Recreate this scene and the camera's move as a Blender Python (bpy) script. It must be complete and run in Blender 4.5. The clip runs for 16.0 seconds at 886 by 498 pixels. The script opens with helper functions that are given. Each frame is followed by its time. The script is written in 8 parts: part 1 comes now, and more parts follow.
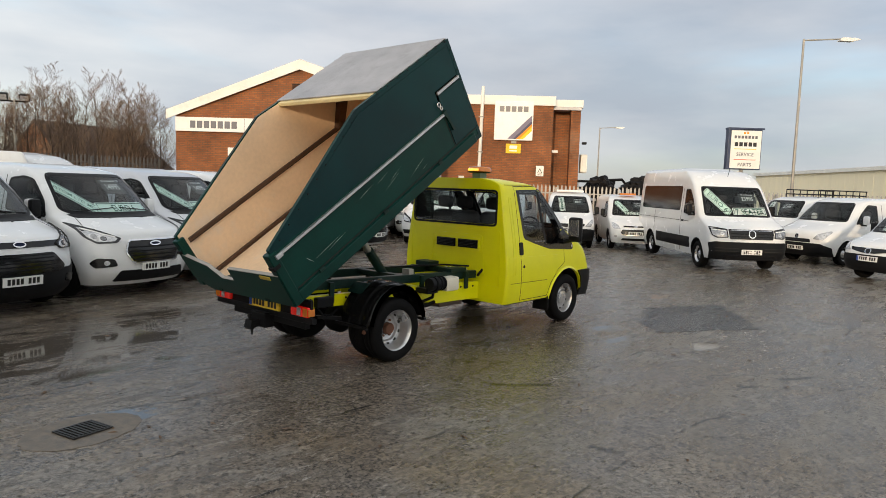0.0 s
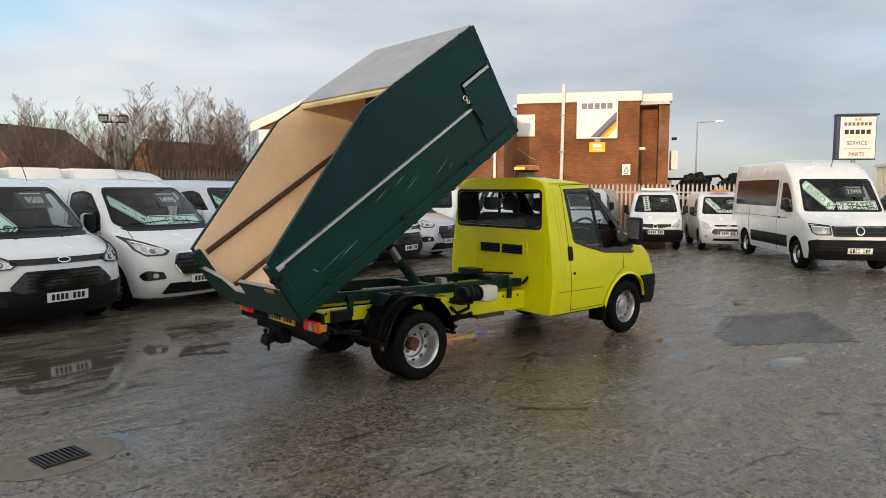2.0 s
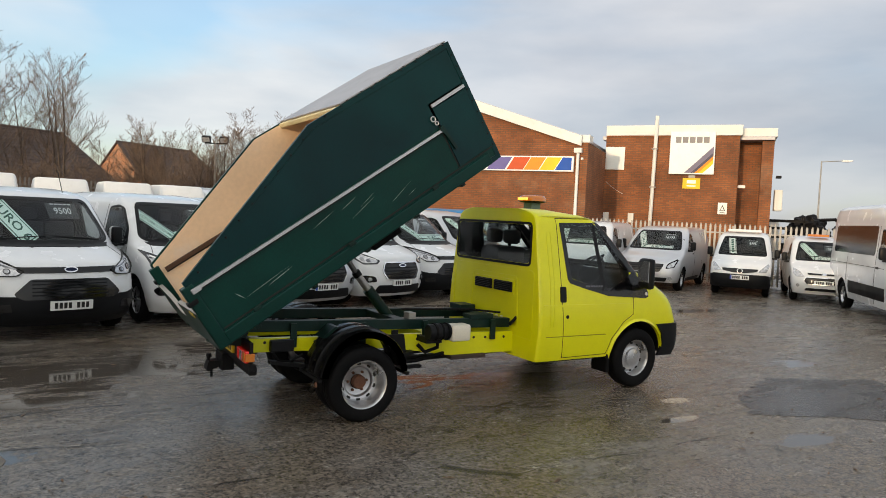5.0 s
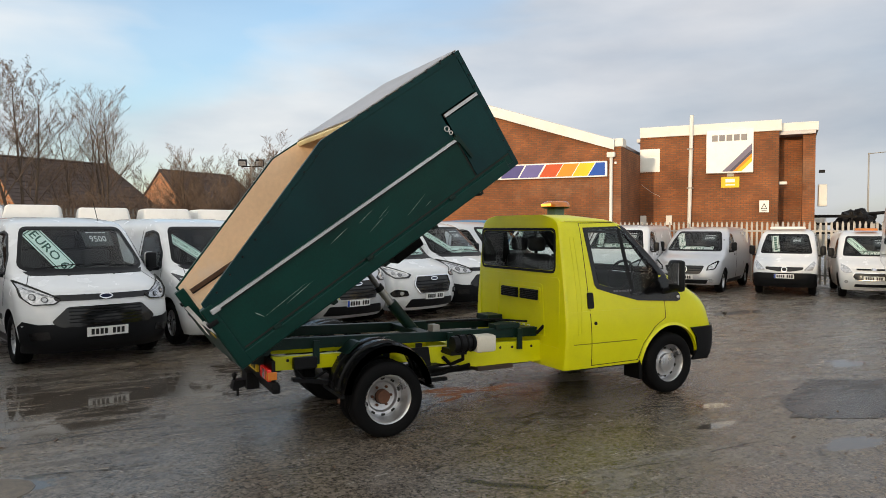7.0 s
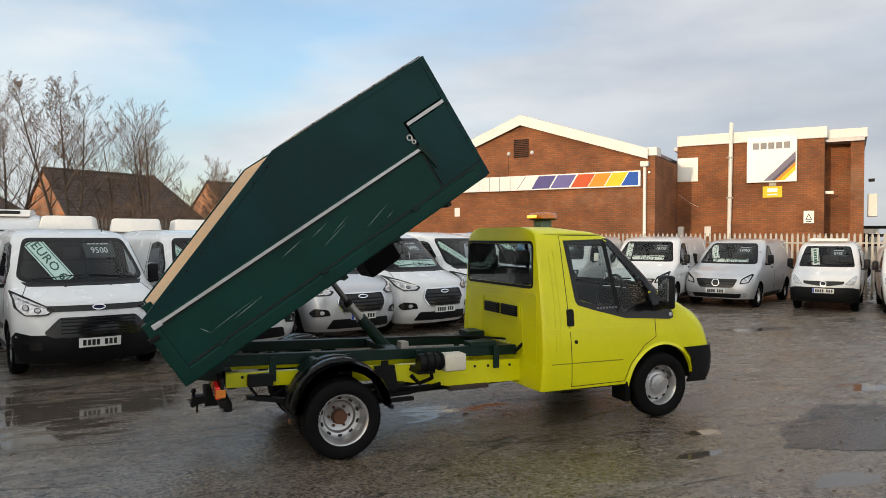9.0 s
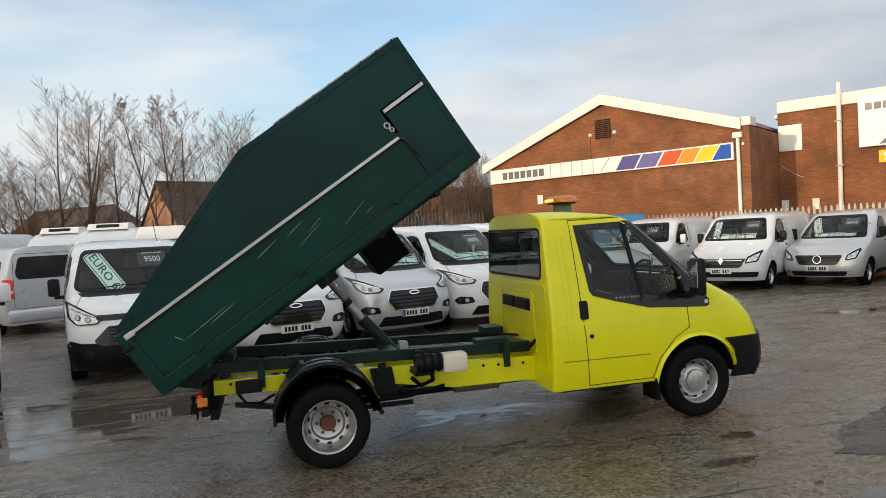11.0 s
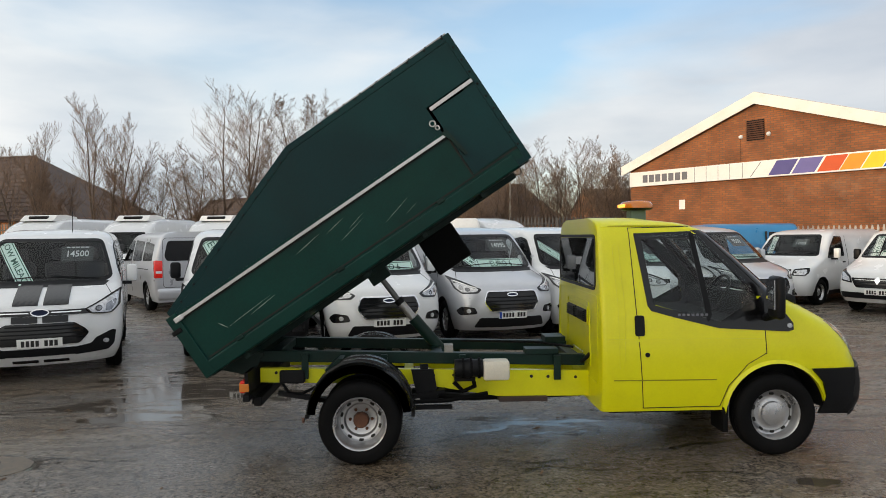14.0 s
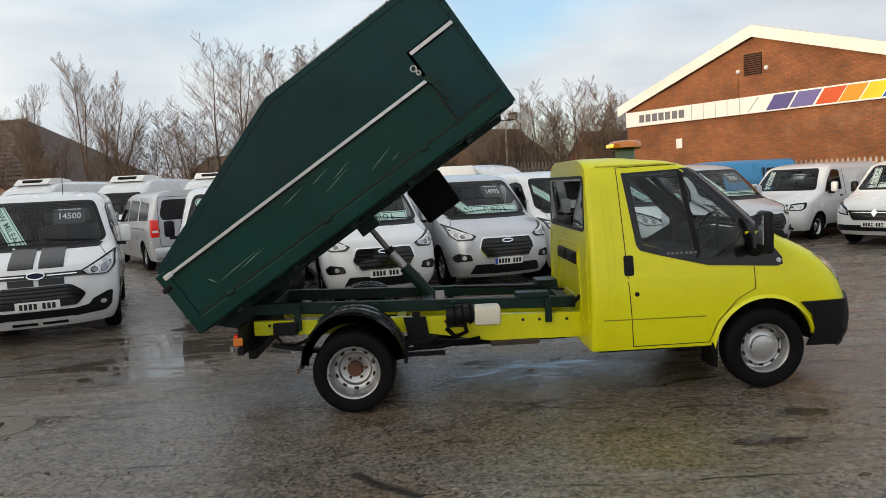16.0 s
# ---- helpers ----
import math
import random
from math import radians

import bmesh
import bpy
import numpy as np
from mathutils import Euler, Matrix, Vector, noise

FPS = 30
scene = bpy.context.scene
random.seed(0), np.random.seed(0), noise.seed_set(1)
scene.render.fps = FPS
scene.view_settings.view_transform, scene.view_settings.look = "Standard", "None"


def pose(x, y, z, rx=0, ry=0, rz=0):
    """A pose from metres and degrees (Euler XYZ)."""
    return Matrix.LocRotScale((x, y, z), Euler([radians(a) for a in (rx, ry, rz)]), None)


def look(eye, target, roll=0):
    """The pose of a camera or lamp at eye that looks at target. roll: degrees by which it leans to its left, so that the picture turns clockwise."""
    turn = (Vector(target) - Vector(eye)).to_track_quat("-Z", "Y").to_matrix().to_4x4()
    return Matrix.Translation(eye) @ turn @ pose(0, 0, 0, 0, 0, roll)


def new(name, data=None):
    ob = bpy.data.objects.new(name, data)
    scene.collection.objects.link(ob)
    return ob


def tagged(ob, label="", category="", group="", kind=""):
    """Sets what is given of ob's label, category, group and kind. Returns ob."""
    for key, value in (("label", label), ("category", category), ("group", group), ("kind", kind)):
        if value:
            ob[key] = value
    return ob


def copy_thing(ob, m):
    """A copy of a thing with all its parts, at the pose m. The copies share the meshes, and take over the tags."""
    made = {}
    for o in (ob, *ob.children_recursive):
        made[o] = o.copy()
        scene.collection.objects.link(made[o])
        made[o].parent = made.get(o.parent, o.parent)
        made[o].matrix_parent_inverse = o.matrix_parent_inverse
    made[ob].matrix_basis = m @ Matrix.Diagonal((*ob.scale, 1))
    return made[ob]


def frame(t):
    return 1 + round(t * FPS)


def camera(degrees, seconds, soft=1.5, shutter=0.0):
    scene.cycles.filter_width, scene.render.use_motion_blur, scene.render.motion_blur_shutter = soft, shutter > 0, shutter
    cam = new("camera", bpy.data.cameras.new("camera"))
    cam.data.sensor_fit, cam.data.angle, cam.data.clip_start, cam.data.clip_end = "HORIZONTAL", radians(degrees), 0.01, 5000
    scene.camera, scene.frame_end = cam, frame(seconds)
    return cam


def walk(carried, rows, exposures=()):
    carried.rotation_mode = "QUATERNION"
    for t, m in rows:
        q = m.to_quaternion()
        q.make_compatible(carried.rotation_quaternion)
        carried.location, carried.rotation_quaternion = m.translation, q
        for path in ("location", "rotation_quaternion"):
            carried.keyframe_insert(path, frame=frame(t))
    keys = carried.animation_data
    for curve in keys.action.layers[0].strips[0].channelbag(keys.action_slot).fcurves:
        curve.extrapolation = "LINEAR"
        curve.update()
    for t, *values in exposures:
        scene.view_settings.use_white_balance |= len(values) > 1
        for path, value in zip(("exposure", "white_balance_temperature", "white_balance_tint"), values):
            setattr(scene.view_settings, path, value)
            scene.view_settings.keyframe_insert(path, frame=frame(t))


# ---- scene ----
cam = camera(65.7, 16.0, soft=0.55)
PATH = [
    (0, (-5.168, -6.125, 1.916), (-3.672, -4.81, 1.732), 2.0),
    (0.5, (-4.85, -6.051, 1.884), (-3.383, -4.701, 1.721), 0.7),
    (1, (-4.655, -5.993, 1.908), (-3.16, -4.669, 1.8), 0.0),
    (1.5, (-4.446, -6.142, 1.894), (-3.046, -4.719, 1.771), 0.8),
    (2, (-4.173, -6.171, 1.891), (-2.879, -4.656, 1.716), 0.1),
    (2.5, (-3.884, -6.116, 1.879), (-2.467, -4.713, 1.726), 1.1),
    (3, (-3.649, -6.15, 1.881), (-2.2, -4.777, 1.759), -1.1),
    (3.5, (-3.317, -6.321, 1.918), (-2.12, -4.724, 1.794), -0.1),
    (5.8, (-2.453, -6.602, 1.902), (-1.465, -4.866, 1.802), 1.6),
    (6, (-2.43, -6.613, 1.904), (-1.468, -4.863, 1.799), 0.5),
    (6.5, (-2.419, -6.614, 1.903), (-1.476, -4.853, 1.823), -0.1),
    (7, (-2.412, -6.601, 1.888), (-1.482, -4.831, 1.826), -0.0),
    (7.5, (-2.353, -6.612, 1.89), (-1.432, -4.839, 1.789), -0.6),
    (8, (-2.165, -6.509, 1.883), (-1.203, -4.758, 1.798), 0.2),
    (8.5, (-1.926, -6.567, 1.893), (-0.959, -4.816, 1.861), -2.0),
    (9, (-1.573, -6.684, 1.913), (-0.772, -4.851, 1.881), 0.1),
    (9.2, (-1.499, -6.697, 1.912), (-0.702, -4.864, 1.865), -1.3),
    (11.3, (-0.244, -6.595, 1.885), (0.219, -4.65, 1.839), -2.5),
    (11.5, (-0.138, -6.57, 1.869), (0.308, -4.621, 1.827), -2.1),
    (12, (0.107, -6.487, 1.894), (0.533, -4.533, 1.895), -0.9),
    (12.5, (0.401, -6.499, 1.882), (0.486, -4.502, 1.837), -0.4),
    (13, (0.482, -6.554, 1.898), (0.5, -4.555, 1.825), -0.6),
    (13.5, (0.509, -6.579, 1.892), (0.56, -4.581, 1.836), 0.0),
    (14, (0.523, -6.588, 1.885), (0.586, -4.589, 1.847), -0.6),
    (14.5, (0.551, -6.608, 1.885), (0.634, -4.611, 1.822), -1.8),
    (15, (0.53, -6.609, 1.873), (0.614, -4.613, 1.785), -1.3),
    (15.5, (0.569, -6.61, 1.878), (0.645, -4.615, 1.755), -2.1),
    (16, (0.635, -6.574, 1.866), (0.691, -4.583, 1.68), -2.8),
]
walk(cam, [(t, look(eye, target, roll)) for t, eye, target, roll in PATH])

# ---- light ----
SUN_AZ, SUN_EL = radians(207.5), radians(7.0)     # where the sun stands, from +x towards +y
world = bpy.data.worlds.new("winter_sky")
scene.world = world
world.use_nodes = True
wn, wl = world.node_tree.nodes, world.node_tree.links
wn.clear()
w_out, w_bg = wn.new("ShaderNodeOutputWorld"), wn.new("ShaderNodeBackground")
w_sky = wn.new("ShaderNodeTexSky")
w_sky.sky_type, w_sky.sun_disc = "NISHITA", False
w_sky.sun_elevation, w_sky.sun_rotation = SUN_EL, radians(90) - SUN_AZ
w_sky.air_density, w_sky.dust_density, w_sky.ozone_density = 1.0, 1.5, 2.0
w_co = wn.new("ShaderNodeTexCoord")
w_map = wn.new("ShaderNodeMapping")
w_map.inputs["Scale"].default_value = (1.0, 1.0, 3.6)
w_map.inputs["Rotation"].default_value = (0.05, 0.08, 0.6)
w_n1 = wn.new("ShaderNodeTexNoise")
w_n1.inputs["Scale"].default_value, w_n1.inputs["Detail"].default_value, w_n1.inputs["Roughness"].default_value = 1.9, 5.0, 0.45
w_n1.inputs["Distortion"].default_value = 0.35
w_ramp = wn.new("ShaderNodeValToRGB")
w_ramp.color_ramp.elements[0].position, w_ramp.color_ramp.elements[1].position = 0.16, 0.62
w_ramp.color_ramp.elements[0].color = (0.2, 0.2, 0.2, 1)
w_mid = w_ramp.color_ramp.elements.new(0.40)
w_mid.color = (0.90, 0.90, 0.90, 1)
w_n2 = wn.new("ShaderNodeTexNoise")
w_n2.inputs["Scale"].default_value, w_n2.inputs["Detail"].default_value = 2.6, 6.0
w_cloud = wn.new("ShaderNodeMix")
w_cloud.data_type = "RGBA"
w_cloud.inputs["A"].default_value = (2.72, 2.95, 3.2, 1)
w_cloud.inputs["B"].default_value = (3.95, 3.95, 3.92, 1)
w_mix = wn.new("ShaderNodeMix")
w_mix.data_type = "RGBA"
wl.new(w_co.outputs["Generated"], w_map.inputs["Vector"])
wl.new(w_map.outputs["Vector"], w_n1.inputs["Vector"])
wl.new(w_map.outputs["Vector"], w_n2.inputs["Vector"])
w_dot = wn.new("ShaderNodeVectorMath")
w_dot.operation = "DOT_PRODUCT"
w_dot.inputs[1].default_value = (0.10, 0.94, 0.31)
w_gap = wn.new("ShaderNodeMapRange")
w_gap.inputs["From Min"].default_value, w_gap.inputs["From Max"].default_value = 0.84, 1.0
w_gap.inputs["To Max"].default_value = 0.30
w_sub = wn.new("ShaderNodeMath")
w_sub.operation = "SUBTRACT"
wl.new(w_co.outputs["Generated"], w_dot.inputs[0])
wl.new(w_dot.outputs["Value"], w_gap.inputs["Value"])
wl.new(w_n1.outputs["Fac"], w_sub.inputs[0])
wl.new(w_gap.outputs["Result"], w_sub.inputs[1])
wl.new(w_sub.outputs[0], w_ramp.inputs["Fac"])
w_soft = wn.new("ShaderNodeMapRange")
w_soft.inputs["From Min"].default_value, w_soft.inputs["From Max"].default_value = 0.36, 0.62
wl.new(w_n2.outputs["Fac"], w_soft.inputs["Value"])
wl.new(w_soft.outputs["Result"], w_cloud.inputs["Factor"])
wl.new(w_ramp.outputs["Color"], w_mix.inputs["Factor"])
w_gain = wn.new("ShaderNodeMix")
w_gain.data_type, w_gain.blend_type = "RGBA", "MULTIPLY"
w_gain.inputs["Factor"].default_value = 1.0
w_gain.inputs["B"].default_value = (1.45, 1.5, 1.55, 1)
wl.new(w_sky.outputs["Color"], w_gain.inputs["A"])
wl.new(w_gain.outputs["Result"], w_mix.inputs["A"])
wl.new(w_cloud.outputs["Result"], w_mix.inputs["B"])
# the cloud grows brighter and warmer towards the low sun, duller away from it
w_sunward = wn.new("ShaderNodeVectorMath")
w_sunward.operation = "DOT_PRODUCT"
w_sunward.inputs[1].default_value = (math.cos(SUN_AZ) * math.cos(SUN_EL), math.sin(SUN_AZ) * math.cos(SUN_EL), math.sin(SUN_EL))
wl.new(w_co.outputs["Generated"], w_sunward.inputs[0])
w_half = wn.new("ShaderNodeMapRange")
w_half.inputs["From Min"].default_value = -1.0
wl.new(w_sunward.outputs["Value"], w_half.inputs["Value"])
w_glow = wn.new("ShaderNodeValToRGB")
glow = w_glow.color_ramp.elements
glow[0].position, glow[0].color = 0.0, (0.175, 0.18, 0.19, 1)
glow[1].position, glow[1].color = 1.0, (0.56, 0.51, 0.44, 1)
for at_, tone_ in ((0.06, (0.198, 0.20, 0.21)), (0.20, (0.252, 0.252, 0.252)), (0.50, (0.265, 0.268, 0.268)), (0.75, (0.29, 0.285, 0.275)), (0.92, (0.42, 0.40, 0.36))):
    glow.new(at_).color = (*tone_, 1)
wl.new(w_half.outputs["Result"], w_glow.inputs["Fac"])
w_lit = wn.new("ShaderNodeMix")
w_lit.data_type, w_lit.blend_type = "RGBA", "MULTIPLY"
w_lit.inputs["Factor"].default_value = 1.0
w_four = wn.new("ShaderNodeVectorMath")
w_four.operation = "SCALE"
w_four.inputs["Scale"].default_value = 4.0
wl.new(w_mix.outputs["Result"], w_lit.inputs["A"])
wl.new(w_glow.outputs["Color"], w_lit.inputs["B"])
wl.new(w_lit.outputs["Result"], w_four.inputs[0])
wl.new(w_four.outputs["Vector"], w_bg.inputs["Color"])
wl.new(w_bg.outputs["Background"], w_out.inputs["Surface"])
w_bg.inputs["Strength"].default_value = 0.15

sun = new("sun", bpy.data.lights.new("sun", "SUN"))
sun.data.energy, sun.data.angle, sun.data.color = 1.25, radians(0.6), (1.0, 0.76, 0.50)
sun_to = Vector((math.cos(SUN_AZ) * math.cos(SUN_EL), math.sin(SUN_AZ) * math.cos(SUN_EL), math.sin(SUN_EL)))
sun.matrix_world = look(sun_to * 100, (0, 0, 0))
scene.view_settings.exposure = 0.62

# ---- materials ----
def mat(name, col, rough=0.5, metal=0.0, var=0.12, scale=3.0, fine=70.0, bump=0.03, coat=0.0, dirt=None, dirt_amt=0.35, spec=0.5):
    """A painted or raw surface: broad stains, fine grain, uneven gloss and a slight relief."""
    m = bpy.data.materials.new(name)
    m.use_nodes = True
    n, l = m.node_tree.nodes, m.node_tree.links
    b = n["Principled BSDF"]
    co = n.new("ShaderNodeTexCoord")
    big, small = n.new("ShaderNodeTexNoise"), n.new("ShaderNodeTexNoise")
    big.inputs["Scale"].default_value, big.inputs["Detail"].default_value = scale, 6
    small.inputs["Scale"].default_value, small.inputs["Detail"].default_value = fine, 3
    l.new(co.outputs["Object"], big.inputs["Vector"])
    l.new(co.outputs["Object"], small.inputs["Vector"])
    add = n.new("ShaderNodeMath")
    add.operation = "MULTIPLY_ADD"
    add.inputs[1].default_value, add.inputs[2].default_value = 0.45, 0.0
    l.new(small.outputs["Fac"], add.inputs[0])
    tot = n.new("ShaderNodeMath")
    tot.operation = "ADD"
    l.new(big.outputs["Fac"], tot.inputs[0])
    l.new(add.outputs[0], tot.inputs[1])
    ramp = n.new("ShaderNodeValToRGB")
    ramp.color_ramp.elements[0].position, ramp.color_ramp.elements[1].position = 0.5, 0.95
    lo = [max(0.0, c * (1 - var)) for c in col]
    hi = [min(1.0, c * (1 + var)) for c in col]
    ramp.color_ramp.elements[0].color, ramp.color_ramp.elements[1].color = (*lo, 1), (*hi, 1)
    l.new(tot.outputs[0], ramp.inputs["Fac"])
    last = ramp.outputs["Color"]
    if dirt:
        dn = n.new("ShaderNodeTexNoise")
        dn.inputs["Scale"].default_value, dn.inputs["Detail"].default_value, dn.inputs["Roughness"].default_value = scale * 1.7, 9, 0.68
        l.new(co.outputs["Object"], dn.inputs["Vector"])
        dr = n.new("ShaderNodeMapRange")
        dr.inputs["From Min"].default_value, dr.inputs["From Max"].default_value, dr.inputs["To Max"].default_value = 0.52, 0.75, dirt_amt
        l.new(dn.outputs["Fac"], dr.inputs["Value"])
        mx = n.new("ShaderNodeMix")
        mx.data_type = "RGBA"
        mx.inputs["B"].default_value = (*dirt, 1)
        l.new(dr.outputs["Result"], mx.inputs["Factor"])
        l.new(last, mx.inputs["A"])
        last = mx.outputs["Result"]
    l.new(last, b.inputs["Base Color"])
    rr = n.new("ShaderNodeMapRange")
    rr.inputs["To Min"].default_value, rr.inputs["To Max"].default_value = max(0.02, rough * 0.75), min(1.0, rough * 1.3)
    l.new(big.outputs["Fac"], rr.inputs["Value"])
    l.new(rr.outputs["Result"], b.inputs["Roughness"])
    b.inputs["Metallic"].default_value, b.inputs["Coat Weight"].default_value = metal, coat
    b.inputs["Coat Roughness"].default_value, b.inputs["Specular IOR Level"].default_value = 0.06, spec
    if bump:
        bp = n.new("ShaderNodeBump")
        bp.inputs["Strength"].default_value, bp.inputs["Distance"].default_value = bump, 0.01
        l.new(tot.outputs[0], bp.inputs["Height"])
        l.new(bp.outputs["Normal"], b.inputs["Normal"])
    return m


def glass_mat(name, tint, gloss=0.5):
    """A thin pane: clear and tinted, with a mirror-like gloss that grows towards grazing angles."""
    m = bpy.data.materials.new(name)
    m.use_nodes = True
    n, l = m.node_tree.nodes, m.node_tree.links
    n.clear()
    out, mix = n.new("ShaderNodeOutputMaterial"), n.new("ShaderNodeMixShader")
    tr, gl, fr = n.new("ShaderNodeBsdfTransparent"), n.new("ShaderNodeBsdfGlossy"), n.new("ShaderNodeLayerWeight")
    tr.inputs["Color"].default_value = (*tint, 1)
    gl.inputs["Roughness"].default_value = 0.015
    gl.inputs["Color"].default_value = (gloss, gloss, gloss, 1)
    fr.inputs["Blend"].default_value = 0.5
    pw, sc = n.new("ShaderNodeMath"), n.new("ShaderNodeMath")
    pw.operation, sc.operation = "POWER", "MULTIPLY_ADD"
    pw.inputs[1].default_value = 4.0
    sc.inputs[1].default_value, sc.inputs[2].default_value = 0.80, 0.04
    l.new(fr.outputs["Facing"], pw.inputs[0])
    l.new(pw.outputs[0], sc.inputs[0])
    l.new(sc.outputs[0], mix.inputs[0])
    l.new(tr.outputs[0], mix.inputs[1])
    l.new(gl.outputs[0], mix.inputs[2])
    l.new(mix.outputs[0], out.inputs["Surface"])
    return m


def lamp_mat(name, col, strength):
    m = mat(name, col, 0.15, var=0.2, bump=0.2, fine=120, coat=0.5)
    b = m.node_tree.nodes["Principled BSDF"]
    b.inputs["Emission Color"].default_value, b.inputs["Emission Strength"].default_value = (*col, 1), strength
    return m


def brick_mat(name, a, b2, mortar):
    """Stretcher-bond brick with uneven bricks, weathering and pale mortar."""
    m = bpy.data.materials.new(name)
    m.use_nodes = True
    n, l = m.node_tree.nodes, m.node_tree.links
    p = n["Principled BSDF"]
    co = n.new("ShaderNodeTexCoord")
    sep, com = n.new("ShaderNodeSeparateXYZ"), n.new("ShaderNodeCombineXYZ")
    l.new(co.outputs["Object"], sep.inputs[0])
    add = n.new("ShaderNodeMath")
    add.operation = "ADD"
    l.new(sep.outputs["X"], add.inputs[0])
    l.new(sep.outputs["Y"], add.inputs[1])
    l.new(add.outputs[0], com.inputs["X"])
    l.new(sep.outputs["Z"], com.inputs["Y"])
    br = n.new("ShaderNodeTexBrick")
    br.inputs["Color1"].default_value, br.inputs["Color2"].default_value, br.inputs["Mortar"].default_value = (*a, 1), (*b2, 1), (*mortar, 1)
    br.inputs["Scale"].default_value = 1.0
    br.inputs["Mortar Size"].default_value, br.inputs["Brick Width"].default_value, br.inputs["Row Height"].default_value = 0.011, 0.225, 0.075
    br.inputs["Bias"].default_value = -0.1
    l.new(com.outputs[0], br.inputs["Vector"])
    no = n.new("ShaderNodeTexNoise")
    no.inputs["Scale"].default_value, no.inputs["Detail"].default_value = 0.9, 8
    l.new(co.outputs["Object"], no.inputs["Vector"])
    rg = n.new("ShaderNodeMapRange")
    rg.inputs["From Min"].default_value, rg.inputs["From Max"].default_value = 0.3, 0.7
    rg.inputs["To Min"].default_value, rg.inputs["To Max"].default_value = 0.66, 1.30
    l.new(no.outputs["Fac"], rg.inputs["Value"])
    mul = n.new("ShaderNodeMix")
    mul.data_type, mul.blend_type = "RGBA", "MULTIPLY"
    mul.inputs["Factor"].default_value = 1.0
    l.new(br.outputs["Color"], mul.inputs["A"])
    l.new(rg.outputs["Result"], mul.inputs["B"])
    pale_n = n.new("ShaderNodeTexNoise")
    pale_n.inputs["Scale"].default_value, pale_n.inputs["Detail"].default_value, pale_n.inputs["Roughness"].default_value = 0.32, 10, 0.72
    l.new(co.outputs["Object"], pale_n.inputs["Vector"])
    pale_r = n.new("ShaderNodeMapRange")
    pale_r.inputs["From Min"].default_value, pale_r.inputs["From Max"].default_value, pale_r.inputs["To Max"].default_value = 0.56, 0.66, 0.30
    l.new(pale_n.outputs["Fac"], pale_r.inputs["Value"])
    bloom = n.new("ShaderNodeMix")
    bloom.data_type = "RGBA"
    bloom.inputs["B"].default_value = (0.34, 0.22, 0.14, 1)
    l.new(pale_r.outputs["Result"], bloom.inputs["Factor"])
    l.new(mul.outputs["Result"], bloom.inputs["A"])
    l.new(bloom.outputs["Result"], p.inputs["Base Color"])
    p.inputs["Roughness"].default_value = 0.85
    bp = n.new("ShaderNodeBump")
    bp.inputs["Strength"].default_value, bp.inputs["Distance"].default_value = 0.5, 0.01
    inv = n.new("ShaderNodeMath")
    inv.operation = "SUBTRACT"
    inv.inputs[0].default_value = 1.0
    l.new(br.outputs["Fac"], inv.inputs[1])
    l.new(inv.outputs[0], bp.inputs["Height"])
    l.new(bp.outputs["Normal"], p.inputs["Normal"])
    return m


